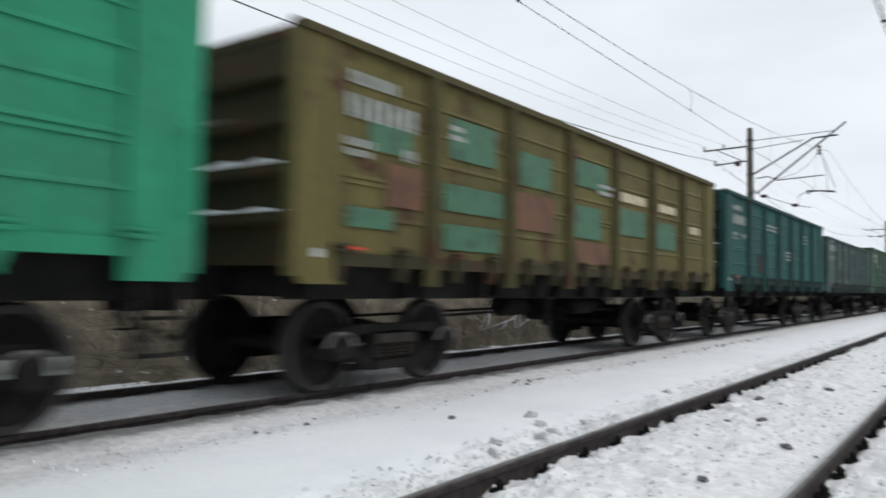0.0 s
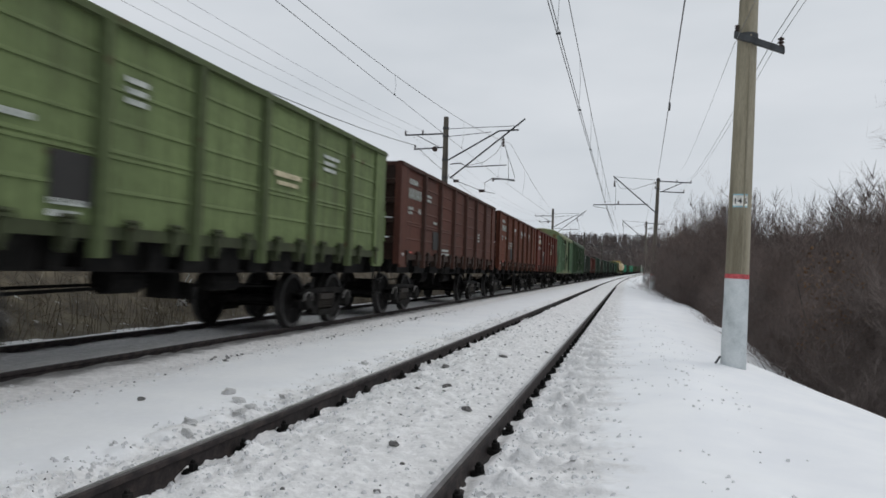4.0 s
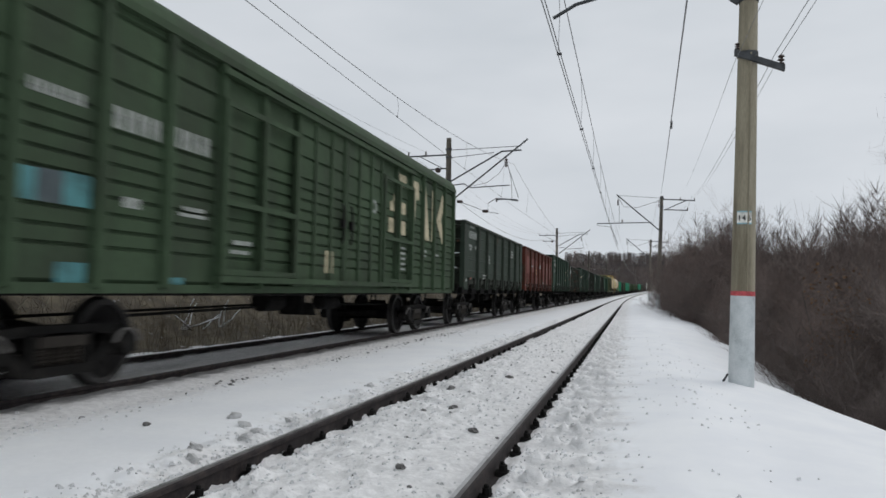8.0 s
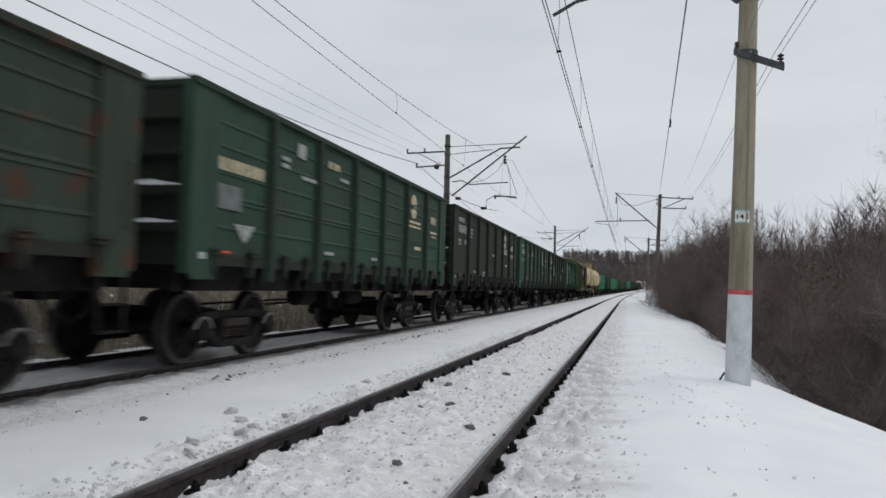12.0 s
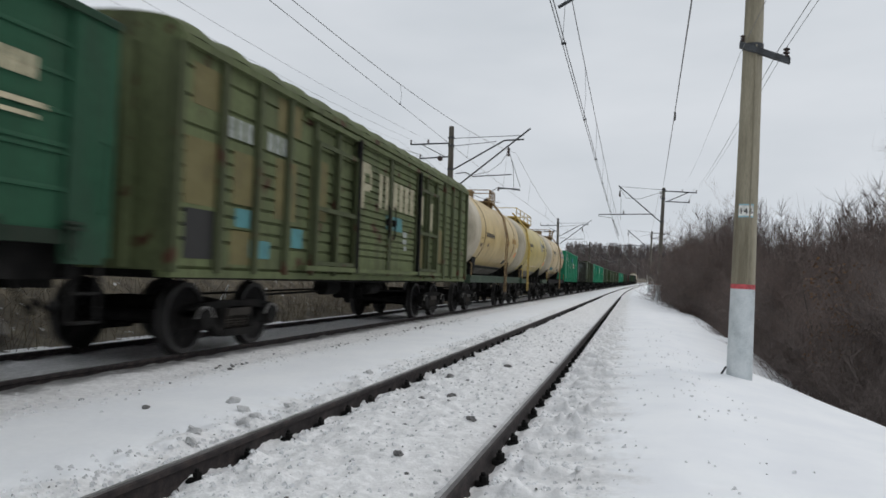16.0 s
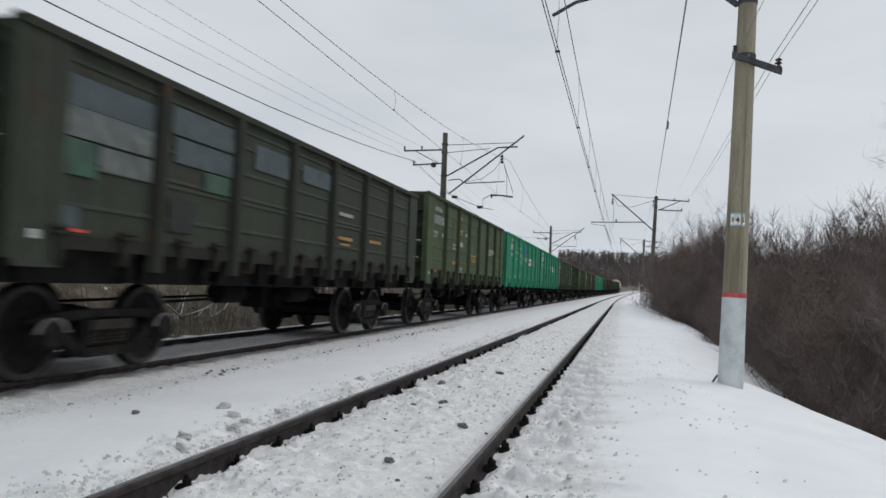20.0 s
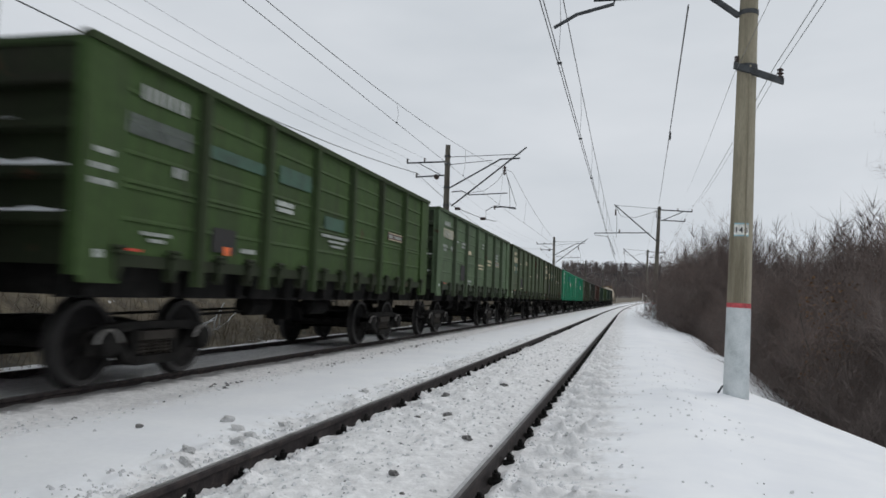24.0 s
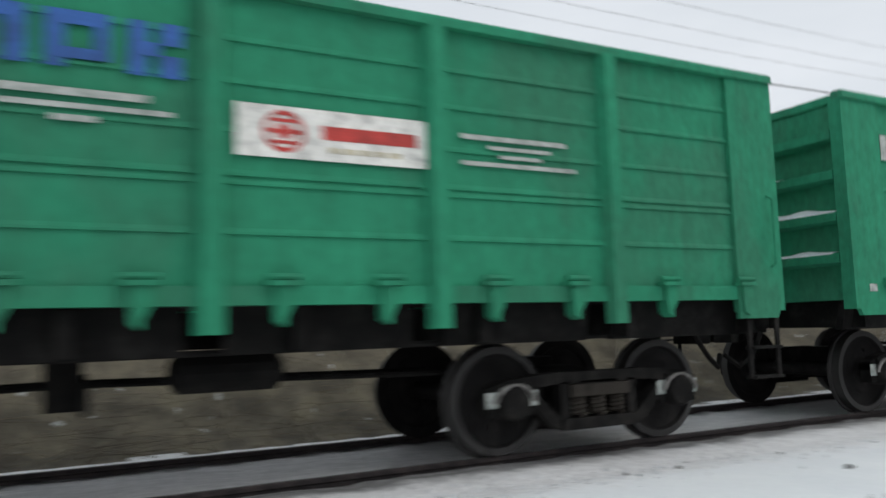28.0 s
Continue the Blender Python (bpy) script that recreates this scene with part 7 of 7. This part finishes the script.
def tree_parts(seed, high, droop=0.0, thick=1.0, limbs=26):
    t, c = Twigs(seed), Twigs(seed + 1)
    g = t.rng
    trunk, _ = t.branch(Vector((0, 0, -0.3)), Vector((g.gauss(0, 0.05), g.gauss(0, 0.05), 1)), high, 0.075 * thick, segs=7, tip=0.15)
    for j in range(limbs):
        k = g.choice((2, 3, 4, 4, 5, 5, 6, 6, 7, 7))
        p = trunk[k].lerp(trunk[k - 1], g.random())
        b = g.uniform(0, math.tau)
        e = Vector((math.cos(b), math.sin(b), g.uniform(0.7, 1.9))).normalized()
        limb, _ = c.branch(p, e, high * g.uniform(0.12, 0.26), 0.017 * thick, droop * 0.3, 4, 0.25)
        for _ in range(8):
            q = g.uniform(0, math.tau)
            e2 = (e + Vector((math.cos(q), math.sin(q), g.uniform(-0.2, 0.8))) * 0.8).normalized()
            sub, _ = c.branch(limb[g.randrange(1, 5)], e2, high * g.uniform(0.05, 0.12), 0.0075 * thick, droop, 2, 0)
            for _ in range(3):
                q = g.uniform(0, math.tau)
                e3 = (e2 + Vector((math.cos(q), math.sin(q), g.uniform(-0.3 - droop, 0.6))) * 0.8).normalized()
                c.branch(sub[0].lerp(sub[2], g.uniform(0.15, 0.95)), e3, high * g.uniform(0.03, 0.075), 0.005 * thick, droop, 1, 0)
    return t.mesh("trunk", TREE_BARK), c.mesh("crown", TWIG_RED)


def plant_bushes():
    low = [bush_parts(50 + i, h, 40, BARK if i % 3 else TWIG_RED, spread=0.6) for i, h in enumerate((2.9, 3.5, 4.2))]
    tall = [bush_parts(60 + i, h, 32, TWIG_RED if i % 3 else BARK, 19, 6, 0.95, 1.05) for i, h in enumerate((5.8, 6.3, 6.8, 7.3))]
    g = random.Random(5)

    def put(x, y, shared, s):
        stems, twigs = shared
        ob = new("bush", stems)
        ob.matrix_basis = pose(x, y, z_at(x, y) - 0.05, 0, 0, g.uniform(0, 360)) @ Matrix.Diagonal((s, s, s * g.uniform(0.9, 1.12), 1))
        tagged(ob, "dense leafless dark brown bush on the embankment slope", "bush", "bushes along the embankment")
        tagged(part("brushwood", twigs, BARK, ob), "fine dark twigs", kind="stuff")

    y = 10.2
    while y < 96:
        gap = 0.95 if y < 26 else 1.15 if y < 30 else 1.3 if y < 70 else 2.2
        for u, kinds in ((4.35, low[:2]), (5.1, low[1:] + tall[:1]), (5.9, tall[:3]), (6.6, tall[1:3]), (7.6, tall[1:]), (8.8, tall[2:])):
            q = y + g.uniform(-0.5, 0.5)
            if u < 4.5 and (q < 13.0 or g.random() < 0.35) or u < 5.5 and g.random() < 0.1 or u * 3.1 > q + 4:
                continue
            s = 0.86 if q < 20 else 0.98 if q < 25 else 0.88 if q < 34 else 0.74 if q < 39 else 1.38
            if u > 6 and q > 34:
                s = 0.86
            s *= 0.97 + 0.14 * math.sin(q * 0.55 + u)
            put(u + bend(q) + g.uniform(-0.4, 0.6), q, g.choice(kinds), s * g.uniform(0.84, 1.12))
        y += gap * g.uniform(0.85, 1.2)


plant_bushes()


def plant_trees():
    g = random.Random(9)
    kinds = [tree_parts(200 + 3 * i, h, 0.0, 0.8, 28) for i, h in enumerate((6.6, 7.2, 7.9, 8.6))]
    for i in range(90):
        y = 40 + 130 * g.random() ** 1.4
        u = 7.5 + 9.5 * g.random() ** 1.4 + (2 if y < 30 else 0)
        trunk, crown = kinds[g.randrange(4)]
        ob = tagged(new("bare_tree", trunk), "bare deciduous tree behind the bushes", "tree", "trees behind the bushes")
        x = u + bend(y)
        s = g.uniform(0.5, 0.68)
        ob.matrix_basis = pose(x, y, z_at(x, y), 0, 0, g.uniform(0, 360)) @ Matrix.Diagonal((s, s, s, 1))
        part("crown", crown, TWIG_RED, ob)
    # thin saplings that stand out of the thicket
    slim = [tree_parts(300 + 3 * i, h, 0.0, 0.26, 18) for i, h in enumerate((6.4, 7.4))]
    for u, y in ((6.2, 24.5), (6.9, 28.0), (6.4, 30.5), (5.9, 33.5), (5.6, 36.0), (5.2, 39.5), (5.8, 43.0), (5.0, 46.0), (6.2, 26.0), (5.4, 52.0), (5.0, 58.0), (6.6, 35.0), (6.0, 48.5), (5.3, 66.0)):
        trunk, crown = slim[g.randrange(2)]
        ob = tagged(new("sapling", trunk), "thin bare sapling standing out of the thicket", "tree", "saplings in the thicket")
        x = u + bend(y)
        s = g.uniform(0.64, 0.82)
        ob.matrix_basis = pose(x, y, z_at(x, y), 0, 0, g.uniform(0, 360)) @ Matrix.Diagonal((s, s, s, 1))
        part("crown", crown, TWIG_RED, ob)
    trunk, crown = tree_parts(400, 11.6, 0.34, 0.80, 80)
    birch = tagged(new("birch_tree", trunk), "bare birch with drooping twigs beyond the bushes", "tree")
    birch.matrix_basis = pose(14.9, 35.0, z_at(14.9, 35.0), 0, 0, 40)
    part("crown", crown, TREE_BARK, birch)
    # young oak that kept its withered leaves
    oak_trunk, oak_crown = tree_parts(500, 4.4, 0.0, 0.5, 18)
    oak = tagged(new("oak_sapling", oak_trunk), "young oak with withered brown leaves", "tree")
    oak.matrix_basis = pose(4.55, 18.2, z_at(4.55, 18.2), 0, 0, 0)
    part("crown", oak_crown, TWIG_RED, oak)
    verts, faces = [], []
    for _ in range(420):
        a, r, z = g.uniform(0, math.tau), 0.8 * math.sqrt(g.random()), g.uniform(1.4, 3.9)
        p = Vector((r * math.cos(a), r * math.sin(a), z))
        d = Vector((g.gauss(0, 1), g.gauss(0, 1), g.gauss(-0.4, 0.6))).normalized() * 0.09
        w = d.cross(Vector((g.gauss(0, 1), g.gauss(0, 1), 1))).normalized() * 0.032
        s = len(verts)
        verts += [tuple(p), tuple(p + d * 0.5 + w), tuple(p + d), tuple(p + d * 0.5 - w)]
        faces.append((s, s + 1, s + 2, s + 3))
    m = bpy.data.meshes.new("leaves")
    m.from_pydata(verts, [], faces)
    m.materials.append(DEAD_LEAF)
    leaves = new("leaves", m)
    leaves.parent = oak
    tagged(leaves, "withered brown oak leaves", kind="stuff")


plant_trees()


def young_stand():
    """The crowd of thin young trees behind the bushes, too many to count."""
    g = random.Random(41)
    t = Twigs(42)
    for u0, u1, y0, y1, count, low, high in ((5.2, 9.0, 44, 100, 420, 7.2, 9.2), (8.2, 15.0, 25, 48, 300, 6.0, 8.0), (8.5, 16.0, 46, 110, 260, 5.6, 7.6)):
        for _ in range(count):
            y = g.uniform(y0, y1)
            x = g.uniform(u0, u1) + bend(y)
            if x < 0.235 * y * 0.2:
                continue
            z = z_at(x, y)
            h = g.uniform(low, high) * g.choice((1.0, 1.0, 0.9, 0.8))
            lean = Vector((g.gauss(0, 0.06), g.gauss(0, 0.06), 1))
            foot = Vector((x, y, z - 0.2))
            t.stick([foot, foot + lean * h * 0.5, foot + lean * h + Vector((g.gauss(0, 0.15), g.gauss(0, 0.15), 0))], 0.035, 0)
            for _ in range(52):
                a, q = g.uniform(0, math.tau), 0.25 + 0.72 * g.random() ** 0.8
                p = foot + lean * h * q
                e = Vector((math.cos(a), math.sin(a), g.uniform(0.8, 2.4))).normalized() * h * (1.05 - 0.75 * q) * g.uniform(0.2, 0.38)
                t.stick([p, p + e], 0.014, 0)
    tagged(new("young_woodland", t.mesh("young_woodland", YOUNG_BARK)), "dense stand of thin leafless young trees behind the bushes", "woodland", kind="stuff")


young_stand()


def far_woods():
    """Bare woodland on the hill at the end of the valley and behind the bushes: one mass that nobody could count."""
    g = random.Random(77)
    t = Twigs(78)
    spots = []
    for _ in range(2600):
        y = g.uniform(615, 840)
        spots.append((g.uniform(-0.085 * y, 0.30 * y), y, 1.0))
    for _ in range(520):
        y = g.uniform(90, 600)
        spots.append((bend(y) + g.uniform(9, 60), y, 0.75))
    for _ in range(420):
        y = g.uniform(230, 615)
        far = -0.078 * y
        near = bend(y) - 13
        if near > far:
            spots.append((g.uniform(far, near), y, 0.8))
    for x, y, s in spots:
        z = z_at(x, y)
        h = s * g.uniform(8, 13)
        big = 1.0 + y / 500
        t.stick([Vector((x, y, z - 0.5)), Vector((x + g.gauss(0, 0.3), y, z + h * 0.5)), Vector((x + g.gauss(0, 0.5), y, z + h))], 0.13 * big, 0.03 * big)
        for _ in range(20):
            a, q = g.uniform(0, math.tau), g.uniform(0.15, 0.95)
            p = Vector((x, y, z + h * q))
            e = Vector((math.cos(a), math.sin(a), g.uniform(0.5, 1.4))).normalized() * h * g.uniform(0.12, 0.28)
            t.stick([p, p + e], 0.055 * big, 0)
    tagged(new("far_woodland", t.mesh("far_woodland", FAR_BARK)), "leafless brown woodland covering the hill beyond the line", "woodland", kind="stuff")
    # dark spruces on the hill
    bm = bmesh.new()
    rng = random.Random(3)
    for i in range(9):
        z, r = 1.5 + i * 1.35, 2.6 * (1 - i / 9.5)
        top = bm.verts.new((0, 0, z + 2.4))
        rim = [bm.verts.new((r * q * math.cos(a), r * q * math.sin(a), z - 0.5 * (q - 0.8))) for a, q in ((k * math.tau / 18, 1.0 if k % 2 else 0.62) for k in range(18))]
        for k in range(18):
            bm.faces.new((rim[k], rim[(k + 1) % 18], top))
    tube(bm, ((0, 0, -0.5), (0, 0, 3)), 0.2, 6)
    shared = finish(bm, "spruce")
    shared.materials.append(SPRUCE)
    for i in range(14):
        y = rng.uniform(630, 720)
        x = -y * rng.uniform(0.060, 0.082)
        ob = tagged(new("spruce", shared), "dark green spruce on the far hill", "tree", "spruces on the hill")
        s = rng.uniform(0.8, 1.15)
        ob.matrix_basis = pose(x, y, z_at(x, y), 0, 0, rng.uniform(0, 360)) @ Matrix.Diagonal((s, s, s, 1))


far_woods()


def dry_reeds():
    g = random.Random(12)
    t = Twigs(13)
    for _ in range(8000):
        y = g.uniform(-6, 75)
        x = -9.0 - 3.8 * g.random() ** 1.5
        z = z_at(x, y)
        h = g.uniform(0.2, 1.1) if y > 8 else g.uniform(0.1, 0.4)
        p = Vector((x, y, z - 0.02))
        t.stick([p, p + Vector((g.gauss(0, 0.10), g.gauss(0, 0.16), h * 0.6)), p + Vector((g.gauss(0, 0.25), g.gauss(0, 0.40), h * g.uniform(0.6, 1.0)))], 0.006, 0.002)
    tagged(new("dry_reeds", t.mesh("dry_reeds", DRY_GRASS)), "dry straw-coloured reeds on the far bank", "reeds", kind="stuff")
    pale = material("pale_stem_bark", (0.34, 0.30, 0.24), 0.9, dark=(0.2, 0.17, 0.13), light=(0.46, 0.42, 0.35), grain=6, bump=0.1)
    for y in [2.0 + 1.35 * i + g.uniform(-0.5, 0.5) for i in range(34)]:
        x = -9.5 - 1.6 * g.random()
        t = Twigs(900 + int(y * 10))
        pts, _ = t.branch(Vector((0, 0, -0.1)), Vector((g.gauss(0, 0.15), g.gauss(0, 0.22), 1)), g.uniform(1.2, 2.6), 0.013, segs=4, tip=0.3, wobble=0.16)
        for k in (2, 2, 3, 3, 4):
            a = g.uniform(0, math.tau)
            t.branch(pts[k], Vector((math.cos(a), math.sin(a), 1.6)).normalized(), 0.5, 0.006, segs=2, tip=0)
        ob = new("bank_sapling", t.mesh("bank_sapling", pale))
        ob.matrix_basis = pose(x, y, z_at(x, y))
        tagged(ob, "thin pale bare sapling among the reeds", "sapling", "saplings on the far bank")
    # a fallen bough with snow lying on it
    t, snow = Twigs(950), Twigs(951)
    for j in range(9):
        p = Vector((g.uniform(-0.15, 0.15), g.uniform(-0.9, 1.1), 0.02))
        d = Vector((0.3, g.choice((-1, 1)) * g.uniform(0.2, 1.0), g.uniform(0.15, 0.9))).normalized()
        pts, _ = t.branch(p, d, g.uniform(0.5, 0.9), 0.012, segs=4, tip=0.4, wobble=0.2)
        snow.stick([q + Vector((0, 0, 0.022)) for q in pts], 0.026, 0.012)
    bough = new("fallen_bough", t.mesh("fallen_bough", TREE_BARK))
    bough.matrix_basis = pose(-9.7, 15.9, z_at(-9.7, 15.9) + 0.12)
    tagged(bough, "fallen bough with snow on its twigs", "bough")
    tagged(part("snow_crust", snow.mesh("snow_crust", SNOW), SNOW, bough), "snow lying on the twigs", kind="stuff")


dry_reeds()


# ---- stones and clods on the snow ----
STONE = material("grey_ballast_stone", (0.16, 0.155, 0.15), 0.9, dark=(0.07, 0.068, 0.066), light=(0.27, 0.26, 0.25), grain=14, bump=0.4)
CLOD = material("dirty_snow_clod", (0.62, 0.615, 0.61), 0.85, dark=(0.30, 0.29, 0.28), light=(0.86, 0.86, 0.86), grain=9, mix=0.9, bump=0.5)


CRUMB = material("frozen_snow_crumb", (0.72, 0.72, 0.725), 0.85, dark=(0.38, 0.375, 0.37), light=(0.90, 0.90, 0.90), grain=2.5, mix=0.8, bump=0.4)


def lump_mesh(seed, mat, name):
    bm = bmesh.new()
    bmesh.ops.create_icosphere(bm, subdivisions=2, radius=1.0)
    for v in bm.verts:
        v.co *= 1 + 0.55 * noise.noise(v.co * 1.3 + Vector((seed * 7.1, 0, 0))) + 0.5 * noise.noise(v.co * 3.1 + Vector((0, seed * 3.3, 0)))
        v.co.z *= 0.62
    m = finish(bm, name)
    m.materials.append(mat)
    return m


def scatter_stones():
    g = random.Random(31)
    stones = [lump_mesh(i, STONE, "ballast_stone") for i in range(4)]
    clods = [lump_mesh(10 + i, CLOD, "snow_clod") for i in range(4)]

    def put(name, shared, x, y, r, label, group):
        ob = tagged(new(name, shared), label, "stone" if name == "ballast_stone" else "clod", group)
        ob.matrix_basis = pose(x, y, z_at(x, y) + r * 0.2, g.uniform(-20, 20), g.uniform(-20, 20), g.uniform(0, 360)) @ Matrix.Diagonal((r, r * g.uniform(0.7, 1.2), r, 1))

    placed = ((-1.76, 7.58, 0.055), (-1.32, 6.44, 0.04), (-2.13, 9.01, 0.055), (-1.62, 10.34, 0.045), (-3.99, 5.64, 0.035), (-1.98, 7.2, 0.03), (-1.5, 4.9, 0.03), (-1.15, 11.6, 0.035))
    for x, y, r in placed:
        put("ballast_stone", stones[g.randrange(4)], x, y, r, "grey ballast stone lying on the snow", "loose ballast stones")
    for _ in range(45):
        x, y = g.uniform(-2.4, -1.05), g.uniform(3.5, 20)
        put("ballast_stone", stones[g.randrange(4)], x, y, g.uniform(0.010, 0.022), "small grey ballast stone on the snow", "loose ballast stones")
    for _ in range(50):
        y = g.uniform(1.5, 22)
        put("ballast_stone", stones[g.randrange(4)], g.gauss(-4.85, 0.12), y, g.uniform(0.012, 0.03), "small dark stone beside the train's track", "loose ballast stones")
    for x, y, r in ((-3.48, 6.2, 0.06), (-3.24, 5.94, 0.055), (-3.08, 5.86, 0.05), (-2.95, 5.45, 0.055), (-2.97, 4.72, 0.055), (-3.05, 4.9, 0.045), (-3.02, 6.37, 0.045), (-3.14, 8.88, 0.05)):
        put("snow_clod", clods[g.randrange(4)], x, y, r, "dirty clod of frozen snow beside the rail", "clods of frozen snow")
    # crumbs of snow and grit, too many to count
    for name, mat, label, count, size in (("snow_crumbs", CRUMB, "crumbs of frozen snow along the rails", 6000, (0.006, 0.026)), ("grit", STONE, "dark grit strewn over the snow", 900, (0.004, 0.011))):
        verts, faces = [], []
        for _ in range(count):
            zone = g.random()
            y = 2.5 + 20 * g.random() ** 1.7
            if zone < 0.24:
                x = g.gauss(-2.92, 0.17)
            elif zone < 0.52:
                x = -2.45 + 1.4 * g.random() ** 1.7
            elif zone < 0.86:
                x = -0.82 + abs(g.gauss(0, 0.34))
                y = 0.95 + SLEEPER * (round((y - 0.95) / SLEEPER) + 0.18) + g.gauss(0, 0.13)
            elif zone < 0.975:
                x = g.gauss(-4.9, 0.25)
            else:
                x, y = g.gauss(0.75, 0.3), abs(g.gauss(10, 4.5)) + 1
            r = g.uniform(*size)
            z = z_at(x, y)
            s = len(verts)
            for k in range(5):
                a = k * math.tau / 5 + g.uniform(-0.3, 0.3)
                q = r * g.uniform(0.7, 1.2)
                verts.append((x + q * math.cos(a), y + q * math.sin(a), z - 0.004))
            for k in range(3):
                a = k * math.tau / 3 + g.uniform(-0.5, 0.5)
                q = r * g.uniform(0.3, 0.6)
                verts.append((x + q * math.cos(a), y + q * math.sin(a), z + r * g.uniform(0.5, 0.9)))
            faces += [(s + 5, s + 6, s + 7), (s, s + 1, s + 5), (s + 1, s + 6, s + 5), (s + 1, s + 2, s + 6), (s + 2, s + 3, s + 6), (s + 3, s + 7, s + 6), (s + 3, s + 4, s + 7), (s + 4, s, s + 7), (s, s + 5, s + 7)]
        m = bpy.data.meshes.new(name)
        m.from_pydata(verts, [], faces)
        m.materials.append(mat)
        tagged(new(name, m), label, "grit" if name == "grit" else "snow crumbs", kind="stuff")


scatter_stones()


# ---- what moves: every wagon along the track, every wheelset on its bogie ----
def motions():
    for w, rear, half in train:
        walk(w, [(t, wagon_pose(rear - half - run(t))) for t in range(29)])
    first = {}
    for w, rear, half in train:
        for ob in w.children_recursive:
            if ob.name.startswith("wheelset"):
                a = round(ob.matrix_basis.translation.y, 3)
                if a not in first:
                    first[a] = ob
                    walk(ob, [(i / 30, pose(0, a, 0.475, math.degrees(run(i / 30) / 0.472), 0, 0)) for i in range(841)])
                else:
                    ob.rotation_mode = "QUATERNION"
                    keys = ob.animation_data_create()
                    keys.action = first[a].animation_data.action
                    keys.action_slot = first[a].animation_data.action_slot


motions()
